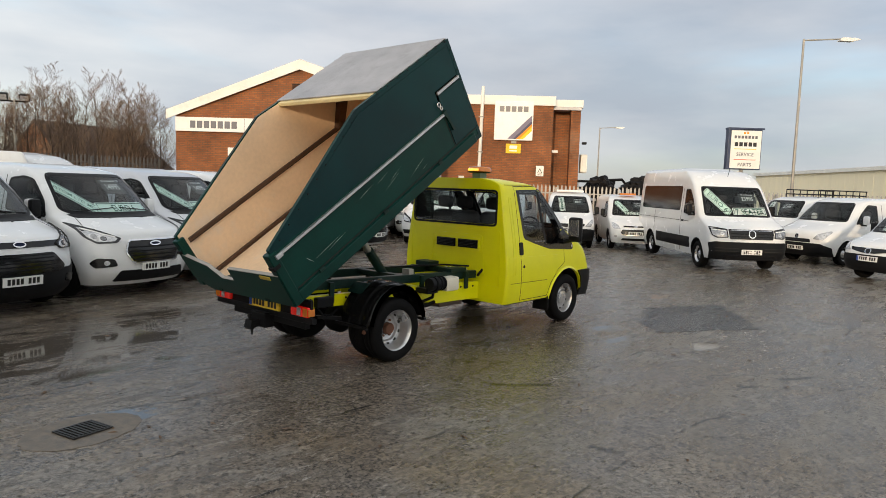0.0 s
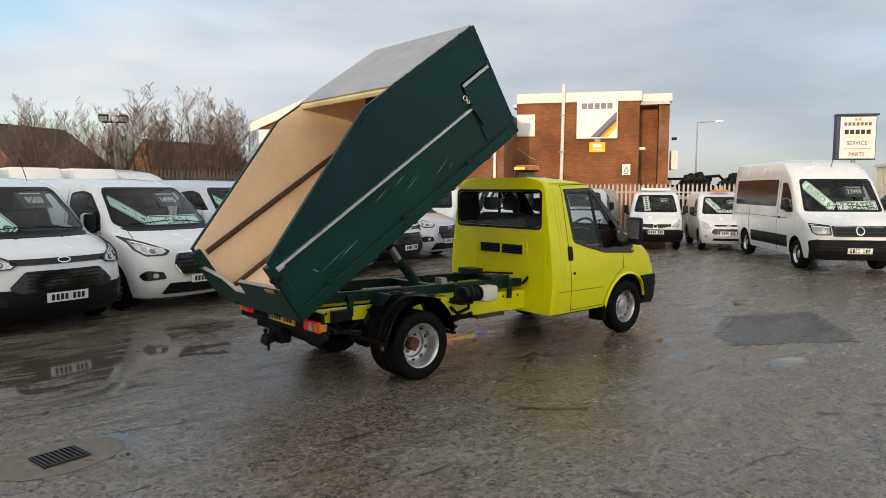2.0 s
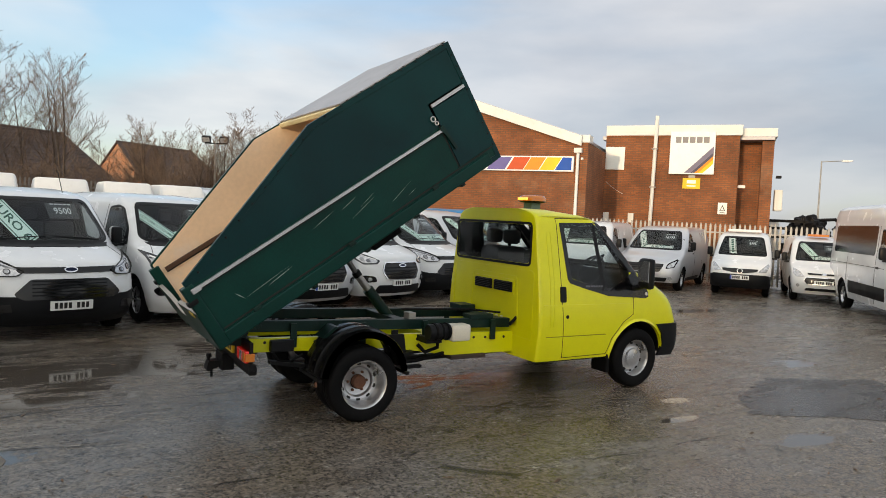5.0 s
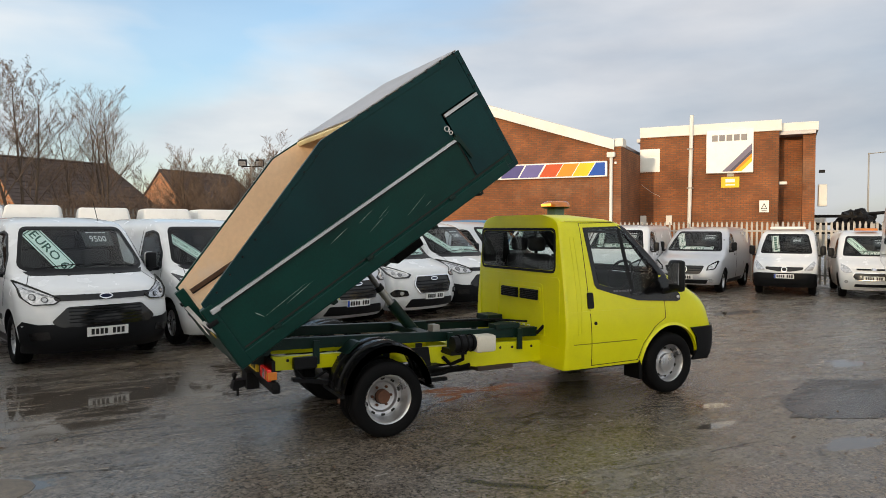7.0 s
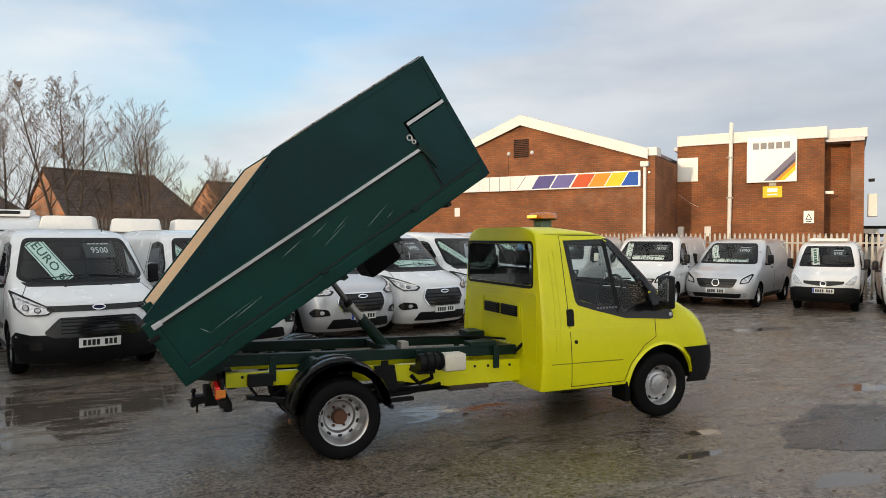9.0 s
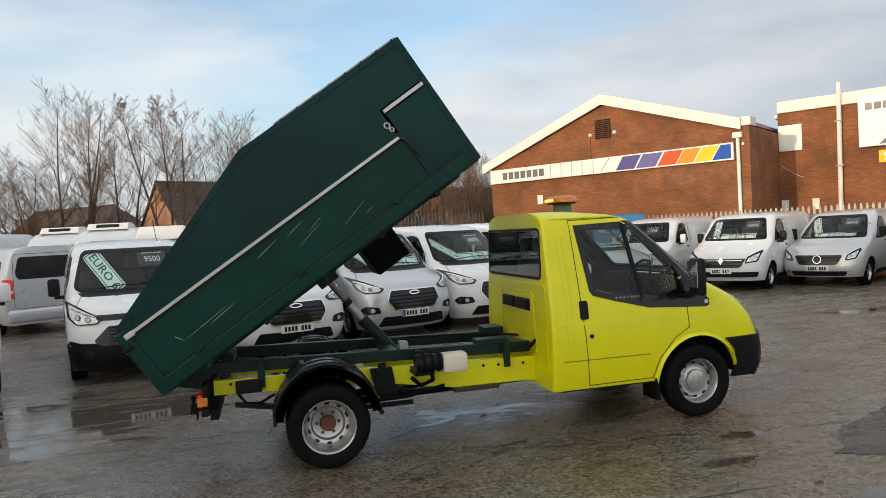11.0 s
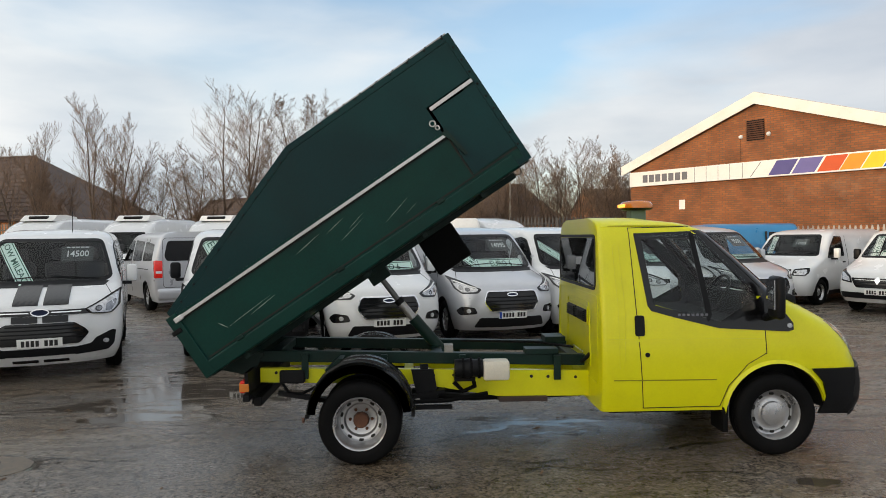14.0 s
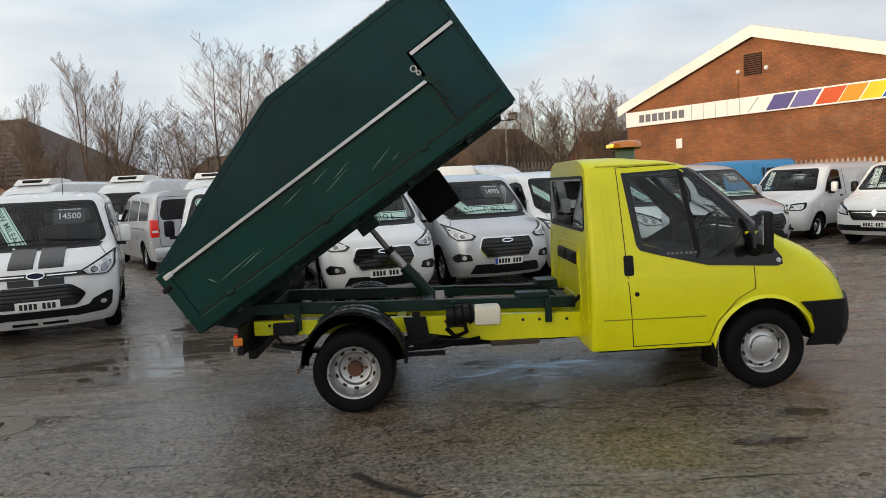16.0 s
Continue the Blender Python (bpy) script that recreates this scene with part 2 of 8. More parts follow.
def ground_mat(name, shade):
    """Old wet concrete and tarmac: damp brown-grey, darker wet stretches, standing puddles, grit."""
    m = bpy.data.materials.new(name)
    m.use_nodes = True
    n, l = m.node_tree.nodes, m.node_tree.links
    p = n["Principled BSDF"]
    co = n.new("ShaderNodeTexCoord")

    def tex(scale, detail, rough=0.55, dist=0.0, sx=1.0, sy=1.0, rot=0.0):
        mp = n.new("ShaderNodeMapping")
        mp.inputs["Scale"].default_value = (sx, sy, 1)
        mp.inputs["Rotation"].default_value = (0, 0, rot)
        l.new(co.outputs["Object"], mp.inputs["Vector"])
        t = n.new("ShaderNodeTexNoise")
        t.inputs["Scale"].default_value, t.inputs["Detail"].default_value = scale, detail
        t.inputs["Roughness"].default_value, t.inputs["Distortion"].default_value = rough, dist
        l.new(mp.outputs[0], t.inputs["Vector"])
        return t.outputs["Fac"]

    def rng(src, a, b, c, d):
        r = n.new("ShaderNodeMapRange")
        r.inputs["From Min"].default_value, r.inputs["From Max"].default_value = a, b
        r.inputs["To Min"].default_value, r.inputs["To Max"].default_value = c, d
        l.new(src, r.inputs["Value"])
        return r.outputs["Result"]

    def math2(op, a, b):
        k = n.new("ShaderNodeMath")
        k.operation = op
        for i, v in enumerate((a, b)):
            if isinstance(v, bpy.types.NodeSocket):
                l.new(v, k.inputs[i])
            else:
                k.inputs[i].default_value = v
        return k.outputs[0]

    def mixc(fac, a, b, mode="MIX"):
        k = n.new("ShaderNodeMix")
        k.data_type, k.blend_type = "RGBA", mode
        for sock, v in (("Factor", fac), ("A", a), ("B", b)):
            if isinstance(v, bpy.types.NodeSocket):
                l.new(v, k.inputs[sock])
            else:
                k.inputs[sock].default_value = v if sock == "Factor" else (*v, 1)
        return k.outputs["Result"]

    def hollow(x, y, rx, ry, gain):
        """A shallow dip of the yard where water gathers, as a soft mound of value."""
        mp = n.new("ShaderNodeMapping")
        mp.vector_type = "POINT"
        mp.inputs["Location"].default_value = (-x / rx, -y / ry, 0)
        mp.inputs["Scale"].default_value = (1 / rx, 1 / ry, 0)
        l.new(co.outputs["Object"], mp.inputs["Vector"])
        g = n.new("ShaderNodeTexGradient")
        g.gradient_type = "SPHERICAL"
        l.new(mp.outputs[0], g.inputs["Vector"])
        return math2("MULTIPLY", g.outputs["Fac"], gain)

    def sep_y():
        """How far the yard runs towards the parked row, in metres."""
        sp = n.new("ShaderNodeSeparateXYZ")
        l.new(co.outputs["Object"], sp.inputs[0])
        return sp.outputs["Y"]

    # damp film, hollows that hold water, ragged rough islands in them
    dips = hollow(-2.6, 1.9, 3.2, 1.9, 0.33)
    for hx, hy, rx, ry, gain in ((-1.1, 2.6, 1.7, 1.1, 0.30), (-2.95, -0.72, 0.55, 0.30, 0.36), (1.4, 0.2, 1.4, 0.6, 0.30), (3.53, -3.0, 0.42, 0.20, 0.62), (6.93, -0.77, 0.5, 0.26, 0.62), (10.3, 3.9, 1.1, 0.4, 0.5), (3.5, -1.55, 0.30, 0.12, 0.5), (2.95, -2.05, 0.34, 0.10, 0.5)):
        dips = math2("MAXIMUM", dips, hollow(hx, hy, rx, ry, gain))
    ragged = tex(1.15, 13, 0.72, 0.8, 0.55, 1.7, 0.2)
    ripple = tex(3.4, 12, 0.74, 0.5, 0.45, 1.9, 0.12)
    edge = math2("ADD", math2("MULTIPLY", math2("SUBTRACT", ragged, 0.5), 1.7), math2("MULTIPLY", math2("SUBTRACT", ripple, 0.5), 1.0))
    puddle = math2("MULTIPLY", rng(math2("ADD", dips, edge), 0.165, 0.20, 0.0, 1.0), rng(dips, 0.03, 0.10, 0.0, 1.0))
    run_off = hollow(0.4, -0.9, 3.6, 1.7, 0.45)
    film = rng(math2("ADD", math2("ADD", math2("ADD", math2("MULTIPLY", dips, 1.3), run_off), math2("MULTIPLY", edge, 0.8)), math2("MULTIPLY", tex(0.30, 5, 0.6, 0.3), 0.55)), 0.14, 0.36, 0.0, 1.0)
    grain = tex(21, 11, 0.86, 0.3)
    mid = tex(5.5, 11, 0.78)
    broad = tex(0.7, 7, 0.6, 0.4)
    stone = n.new("ShaderNodeTexVoronoi")
    stone.inputs["Scale"].default_value = 46
    l.new(co.outputs["Object"], stone.inputs["Vector"])
    pit_n = n.new("ShaderNodeTexVoronoi")
    pit_n.inputs["Scale"].default_value = 17
    l.new(co.outputs["Object"], pit_n.inputs["Vector"])
    pits = math2("MULTIPLY", rng(pit_n.outputs["Distance"], 0.12, 0.36, 1.0, 0.0), rng(tex(4.2, 8, 0.75), 0.46, 0.56, 0.0, 1.0))
    # long hairline joints and scrapes
    cw = n.new("ShaderNodeTexNoise")
    cw.inputs["Scale"].default_value, cw.inputs["Detail"].default_value = 1.6, 8
    l.new(co.outputs["Object"], cw.inputs["Vector"])
    warp = n.new("ShaderNodeVectorMath")
    warp.operation = "MULTIPLY_ADD"
    warp.inputs[1].default_value = (0.30, 0.30, 0.0)
    l.new(cw.outputs["Color"], warp.inputs[0])
    l.new(co.outputs["Object"], warp.inputs[2])
    lie = n.new("ShaderNodeMapping")
    lie.inputs["Scale"].default_value, lie.inputs["Rotation"].default_value = (0.28, 1.0, 1.0), (0, 0, 0.42)
    l.new(warp.outputs[0], lie.inputs["Vector"])
    cr = n.new("ShaderNodeTexVoronoi")
    cr.feature = "DISTANCE_TO_EDGE"
    cr.inputs["Scale"].default_value = 0.75
    l.new(lie.outputs[0], cr.inputs["Vector"])
    crack = math2("MULTIPLY", rng(cr.outputs["Distance"], 0.004, 0.013, 1.0, 0.0), rng(tex(0.9, 5, 0.65), 0.50, 0.56, 0.0, 0.9))
    spots = rng(tex(13, 3, 0.5), 0.70, 0.73, 0.0, 1.0)
    scum = math2("MULTIPLY", rng(tex(3.1, 12, 0.76, 0.6, 0.45, 2.0, 0.12), 0.545, 0.575, 0.0, 1.0), rng(sep_y(), -3.2, 0.4, 0.25, 1.0))
    ramp = n.new("ShaderNodeValToRGB")
    e = ramp.color_ramp.elements
    e[0].position, e[0].color = 0.38, (0.014, 0.012, 0.010, 1)
    e[1].position, e[1].color = 0.63, (0.37, 0.345, 0.315, 1)
    speck = math2("ADD", math2("MULTIPLY", mid, 0.22), math2("ADD", math2("MULTIPLY", grain, 0.50), math2("MULTIPLY", rng(stone.outputs["Color"], 0.0, 1.0, 0.22, 0.78), 0.28)))
    l.new(speck, ramp.inputs["Fac"])
    tone = mixc(rng(broad, 0.40, 0.62, 0.0, 1.0), (1.02, 0.98, 0.93), (0.98, 0.84, 0.66))
    col = mixc(1.0, ramp.outputs["Color"], tone, "MULTIPLY")
    col = mixc(math2("MULTIPLY", film, 0.8), col, mixc(1.0, col, (0.62, 0.59, 0.57), "MULTIPLY"))
    col = mixc(math2("MULTIPLY", scum, 0.75), col, mixc(1.0, col, (0.38, 0.34, 0.31), "MULTIPLY"))
    col = mixc(math2("MAXIMUM", crack, math2("MAXIMUM", math2("MULTIPLY", spots, 0.8), math2("MULTIPLY", pits, 0.75))), col, (0.014, 0.012, 0.010))
    col = mixc(math2("MULTIPLY", puddle, 0.7), col, (0.045, 0.038, 0.032))
    col = mixc(1.0, col, shade, "MULTIPLY")
    l.new(col, p.inputs["Base Color"])
    r0 = math2("ADD", math2("SUBTRACT", rng(mid, 0.3, 0.7, 0.27, 0.40), math2("MULTIPLY", film, 0.15)), math2("MULTIPLY", scum, 0.12))
    inv = math2("SUBTRACT", 1.0, puddle)
    l.new(math2("ADD", math2("MULTIPLY", r0, inv), math2("MULTIPLY", puddle, 0.055)), p.inputs["Roughness"])
    p.inputs["Specular IOR Level"].default_value = 0.5
    bp = n.new("ShaderNodeBump")
    bp.inputs["Distance"].default_value = 0.02
    hh = math2("ADD", math2("MULTIPLY", grain, 0.46), math2("ADD", math2("MULTIPLY", stone.outputs["Distance"], -0.22), math2("SUBTRACT", math2("MULTIPLY", mid, 0.45), math2("MULTIPLY", math2("MAXIMUM", crack, pits), 0.6))))
    l.new(hh, bp.inputs["Height"])
    l.new(math2("MULTIPLY", math2("SUBTRACT", 1.0, math2("MULTIPLY", puddle, 0.98)), math2("SUBTRACT", 0.75, math2("MULTIPLY", film, 0.45))), bp.inputs["Strength"])
    l.new(bp.outputs["Normal"], p.inputs["Normal"])
    return m


LIME = mat("lime_yellow_paint", (0.71, 0.695, 0.0012), 0.33, var=0.05, coat=0.22, spec=0.4, dirt=(0.3, 0.3, 0.02), dirt_amt=0.1)
GREEN = mat("dark_green_paint", (0.0016, 0.031, 0.0245), 0.36, var=0.3, coat=0.06, dirt=(0.004, 0.043, 0.030), dirt_amt=0.4, scale=1.6, spec=0.15)
# bluer copy of the green: the sky's reflection is put into the colour
SKYGREEN = mat("green_paint_sky_tint", (0.0016, 0.024, 0.0265), 0.30, var=0.25, coat=0.06, dirt=(0.003, 0.034, 0.033), dirt_amt=0.4, scale=1.6, spec=0.15)
SUBGREEN = mat("oily_green_steel", (0.003, 0.019, 0.015), 0.45, var=0.3, dirt=(0.03, 0.03, 0.025), dirt_amt=0.4, spec=0.25)
PLY = mat("tan_ply_lining", (0.88, 0.65, 0.43), 0.34, 0.0, coat=0.45, var=0.10, scale=1.1, fine=22, dirt=(0.82, 0.71, 0.62), dirt_amt=0.7)
# ply copy with the warm light bounced inside the body painted in
GLOWPLY = mat("ply_warm_bounce", (0.95, 0.55, 0.13), 0.3, coat=0.4, var=0.12, scale=1.4, fine=30)
ALU = mat("dull_aluminium", (0.55, 0.55, 0.56), 0.42, 0.85, var=0.2, dirt=(0.3, 0.3, 0.3))
ZINC = mat("weathered_roof_sheet", (0.34, 0.34, 0.36), 0.42, 0.3, var=0.2, dirt=(0.16, 0.16, 0.17), dirt_amt=0.5)
STEEL = mat("silver_wheel_paint", (0.52, 0.52, 0.53), 0.28, 0.8, var=0.12, dirt=(0.2, 0.17, 0.14), dirt_amt=0.35)
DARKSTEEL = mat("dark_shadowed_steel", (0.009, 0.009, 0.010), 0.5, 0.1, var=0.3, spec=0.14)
CHROME = mat("chrome_trim", (0.8, 0.8, 0.82), 0.12, 1.0, var=0.05, bump=0)
RUST = mat("rusty_hub", (0.13, 0.055, 0.03), 0.8, 0.2, var=0.4)
RUBBER = mat("black_rubber", (0.006, 0.006, 0.0065), 0.7, var=0.25, dirt=(0.014, 0.013, 0.012), spec=0.08)
PLASTIC = mat("black_plastic_trim", (0.009, 0.0095, 0.011), 0.42, var=0.25, dirt=(0.018, 0.018, 0.018), dirt_amt=0.25, spec=0.14)
GUARD = mat("glossy_black_mudguard", (0.010, 0.010, 0.011), 0.16, var=0.3, dirt=(0.03, 0.028, 0.025), dirt_amt=0.3, spec=0.45)
SCRATCH = mat("scratched_green_paint", (0.34, 0.40, 0.36), 0.6, var=0.4)
GLOSSBLACK = mat("gloss_black_trim", (0.007, 0.007, 0.008), 0.14, var=0.1, bump=0, coat=0.0, spec=0.4)
SEAM = mat("shadow_gap_rubber", (0.012, 0.012, 0.010), 0.8, var=0.1, bump=0)
INTERIOR = mat("dark_cab_trim", (0.012, 0.0125, 0.014), 0.85, var=0.3, spec=0.1)
SEATCLOTH = mat("grey_seat_cloth", (0.028, 0.029, 0.034), 0.9, var=0.3)
WHITE = mat("white_vehicle_paint", (0.72, 0.73, 0.74), 0.25, var=0.025, coat=0.6, dirt=(0.5, 0.48, 0.45), dirt_amt=0.12)
SILVER = mat("silver_vehicle_paint", (0.56, 0.57, 0.60), 0.3, 0.45, var=0.04, coat=0.6, dirt=(0.35, 0.34, 0.33), dirt_amt=0.12)
BLUEVAN = mat("blue_vehicle_paint", (0.02, 0.19, 0.42), 0.3, var=0.06, coat=0.5)
CLEARLAMP = mat("headlamp_inner", (0.30, 0.31, 0.33), 0.25, 0.7, var=0.5, scale=14, bump=0.3)
LAMPDARK = mat("dark_lamp_housing", (0.035, 0.036, 0.04), 0.15, 0.3, var=0.6, scale=20, bump=0.2)
TANRAIL = mat("brown_timber_rail", (0.075, 0.034, 0.018), 0.6, var=0.3, dirt=(0.07, 0.04, 0.03), dirt_amt=0.5)
LENS = mat("clear_lens", (0.50, 0.51, 0.53), 0.12, 0.4, var=0.5, scale=16, fine=60, bump=0.3, coat=0.8)
REDLENS = lamp_mat("red_lamp_lens", (0.62, 0.014, 0.008), 0.16)
AMBERLENS = lamp_mat("amber_lamp_lens", (0.55, 0.16, 0.012), 0.04)
AMBERBRIGHT = lamp_mat("amber_beacon_bright", (1.0, 0.42, 0.05), 1.2)
GLASS = glass_mat("tinted_glass", (0.78, 0.83, 0.825), 0.75)
STICKER = mat("pale_green_board", (0.78, 0.97, 0.89), 0.5, var=0.06, bump=0)
STICKERW = mat("white_board", (0.78, 0.82, 0.80), 0.5, var=0.05, bump=0)
STICKERLINE = mat("dark_green_print", (0.015, 0.10, 0.07), 0.5, var=0.1, bump=0)
PRICEINK = mat("white_price_figures", (0.62, 0.64, 0.65), 0.5, var=0.05, bump=0)
PRICEBOARD = mat("dark_price_card", (0.016, 0.019, 0.021), 0.5, var=0.1, bump=0)
PLATEW = mat("white_number_plate", (0.82, 0.82, 0.80), 0.3, var=0.05, bump=0)
PLATEY = mat("yellow_number_plate", (0.85, 0.58, 0.04), 0.3, var=0.05, bump=0)
PLATEINK = mat("plate_bars", (0.012, 0.012, 0.012), 0.4, var=0.05, bump=0)
BADGEBLUE = mat("navy_badge_enamel", (0.008, 0.013, 0.040), 0.45, var=0.05, bump=0, spec=0.15)
EUBLUE = mat("plate_blue_band", (0.02, 0.07, 0.4), 0.4, var=0.05, bump=0)
BRICK = brick_mat("red_brown_brick", (0.315, 0.106, 0.033), (0.225, 0.074, 0.025), (0.15, 0.085, 0.048))
HOUSEBRICK = brick_mat("orange_house_brick", (0.52, 0.19, 0.06), (0.38, 0.125, 0.04), (0.4, 0.33, 0.26))
CREAM = mat("cream_fascia_paint", (0.79, 0.775, 0.72), 0.55, var=0.08, scale=1.2, dirt=(0.45, 0.42, 0.36), dirt_amt=0.3)
GALV = mat("galvanised_palisade", (0.36, 0.345, 0.32), 0.55, 0.35, var=0.15, dirt=(0.3, 0.28, 0.26))
OLDFENCE = mat("dull_palisade_steel", (0.12, 0.112, 0.105), 0.6, 0.3, var=0.2, dirt=(0.12, 0.10, 0.09))
TILE = mat("brown_roof_tile", (0.085, 0.06, 0.052), 0.85, var=0.3, scale=2, dirt=(0.05, 0.05, 0.04))
BARK = mat("winter_bark", (0.10, 0.072, 0.052), 0.9, var=0.35)
TWIG = mat("brown_twigs", (0.17, 0.115, 0.08), 0.9, var=0.35)
SIGNWHITE = mat("white_sign_panel", (0.80, 0.79, 0.76), 0.35, var=0.04, dirt=(0.6, 0.57, 0.5), dirt_amt=0.25)
SIGNGREY = mat("grey_sign_print", (0.13, 0.13, 0.15), 0.4, var=0.1, bump=0)
SIGNNAVY = mat("navy_sign_case", (0.035, 0.05, 0.10), 0.4, var=0.15)
WAREHOUSE = mat("cream_ribbed_cladding", (0.88, 0.80, 0.58), 0.6, var=0.08, scale=0.3)
YARD = ground_mat("wet_yard_surface", (1.0, 1.0, 1.0))
TARPATCH = ground_mat("newer_tarmac_patch", (0.17, 0.17, 0.18))
CONCRETE = mat("bleached_concrete", (0.17, 0.16, 0.145), 0.3, var=0.3, scale=6, bump=0.25, dirt=(0.07, 0.06, 0.055), dirt_amt=0.6)
TANCONCRETE = mat("worn_tan_concrete", (0.13, 0.105, 0.078), 0.5, var=0.45, scale=9, bump=0.25, dirt=(0.05, 0.042, 0.035), dirt_amt=0.6)
CASTIRON = mat("cast_iron_grate", (0.018, 0.016, 0.015), 0.5, 0.2, var=0.3)
SIGNCOL = {k: mat("sign_" + k, c, 0.5, var=0.06, bump=0, spec=0.2) for k, c in dict(lilac=(0.20, 0.18, 0.25), grey=(0.09, 0.085, 0.12), violet=(0.10, 0.09, 0.26), indigo=(0.16, 0.14, 0.36), red=(0.62, 0.10, 0.03), orange=(0.85, 0.30, 0.03), yellow=(0.85, 0.58, 0.03), blue=(0.015, 0.09, 0.42)).items()}
LEAFBIT = mat("brown_leaf_bits", (0.10, 0.055, 0.025), 0.6, var=0.7, scale=30)
# darker lime, the shade of the door's pressed crease as a colour
LIMESHADE = mat("lime_crease_shade", (0.22, 0.21, 0.004), 0.6, var=0.1, bump=0)

# ---- building helpers ----
def lerp_table(table, z):
    if z <= table[0][0]:
        return table[0][1]
    for (a, u), (b, v) in zip(table, table[1:]):
        if z <= b:
            return u + (v - u) * (z - a) / (b - a)
    return table[-1][1]


def mesh_of(name, bm, mats, smooth=None):
    me = bpy.data.meshes.new(name)
    bmesh.ops.recalc_face_normals(bm, faces=bm.faces[:])
    bm.to_mesh(me)
    bm.free()
    for m in mats if isinstance(mats, (list, tuple)) else [mats]:
        me.materials.append(m)
    if smooth:
        for p in me.polygons:
            p.use_smooth = True
        me.set_sharp_from_angle(angle=radians(smooth))
    return me


def part(name, bm, material, parent=None, label="", smooth=None, at=None):
    """Links a bmesh as one mesh object under a thing or a part."""
    ob = new(name, mesh_of(name, bm, material, smooth))
    if parent is not None:
        ob.parent = parent
    if at is not None:
        ob.matrix_basis = at
    if label:
        tagged(ob, label)
    return ob


def linked(name, me, parent, at, label=""):
    ob = new(name, me)
    ob.parent, ob.matrix_basis = parent, at
    if label:
        tagged(ob, label)
    return ob


def thing(name, label, category, at=None, group="", kind=""):
    ob = new(name)
    ob.empty_display_size = 0.1
    if at is not None:
        ob.matrix_basis = at
    return tagged(ob, label, category, group, kind)


def add_box(bm, x0, x1, y0, y1, z0, z1, bevel=0.0, m=None):
    vs = [bm.verts.new(v) for v in ((x0, y0, z0), (x1, y0, z0), (x1, y1, z0), (x0, y1, z0), (x0, y0, z1), (x1, y0, z1), (x1, y1, z1), (x0, y1, z1))]
    fs = [bm.faces.new([vs[i] for i in f]) for f in ((3, 2, 1, 0), (4, 5, 6, 7), (0, 1, 5, 4), (1, 2, 6, 5), (2, 3, 7, 6), (3, 0, 4, 7))]
    geo = vs
    if bevel:
        es = list({e for f in fs for e in f.edges})
        r = bmesh.ops.bevel(bm, geom=es, offset=bevel, segments=2, affect="EDGES", profile=0.5)
        geo = list({v for f in r["faces"] for v in f.verts} | {v for v in vs if v.is_valid})
    if m is not None:
        bmesh.ops.transform(bm, matrix=m, verts=geo)
    return geo


def box(x0, x1, y0, y1, z0, z1, bevel=0.0, m=None):
    bm = bmesh.new()
    add_box(bm, min(x0, x1), max(x0, x1), min(y0, y1), max(y0, y1), min(z0, z1), max(z0, z1), bevel, m)
    return bm


def add_tube(bm, pts, r, sides=8, r2=None):
    """A tube along points, with closed ends."""
    pts = [Vector(p) for p in pts]
    rings = []
    for i, p in enumerate(pts):
        d = (pts[min(i + 1, len(pts) - 1)] - pts[max(i - 1, 0)]).normalized()
        a = d.orthogonal().normalized() if i == 0 else (a - d * a.dot(d)).normalized()
        b = d.cross(a)
        rr = r if r2 is None else r + (r2 - r) * i / (len(pts) - 1)
        rings.append([bm.verts.new(p + (a * math.cos(k * math.tau / sides) + b * math.sin(k * math.tau / sides)) * rr) for k in range(sides)])
    for u, v in zip(rings, rings[1:]):
        for k in range(sides):
            bm.faces.new((u[k], u[(k + 1) % sides], v[(k + 1) % sides], v[k]))
    bm.faces.new(rings[0][::-1])
    bm.faces.new(rings[-1])


def tube(pts, r, sides=8, r2=None):
    bm = bmesh.new()
    add_tube(bm, pts, r, sides, r2)
    return bm


def prism(poly, axis, a, b):
    """A 2D outline pushed along an axis: 'x' takes (y, z), 'y' takes (x, z), 'z' takes (x, y)."""
    bm = bmesh.new()
    f = {"x": lambda p, t: (t, p[0], p[1]), "y": lambda p, t: (p[0], t, p[1]), "z": lambda p, t: (p[0], p[1], t)}[axis]
    u = [bm.verts.new(f(p, a)) for p in poly]
    v = [bm.verts.new(f(p, b)) for p in poly]
    bm.faces.new(u)
    bm.faces.new(v[::-1])
    for i in range(len(poly)):
        j = (i + 1) % len(poly)
        bm.faces.new((u[i], v[i], v[j], u[j]))
    bmesh.ops.recalc_face_normals(bm, faces=bm.faces[:])
    return bm


def revolve(profile, steps=32, axis="y", closed=False):
    """A turned shape: (radius, along) pairs about the y axis."""
    bm = bmesh.new()
    rings = []
    for i in range(steps):
        c, s = math.cos(i * math.tau / steps), math.sin(i * math.tau / steps)
        rings.append([bm.verts.new((r * c, y, r * s) if axis == "y" else (r * c, r * s, y)) for r, y in profile])
    n = len(profile)
    for i in range(steps):
        u, v = rings[i], rings[(i + 1) % steps]
        for k in range(n if closed else n - 1):
            bm.faces.new((u[k], u[(k + 1) % n], v[(k + 1) % n], v[k]))
    bmesh.ops.remove_doubles(bm, verts=bm.verts[:], dist=1e-5)
    return bm


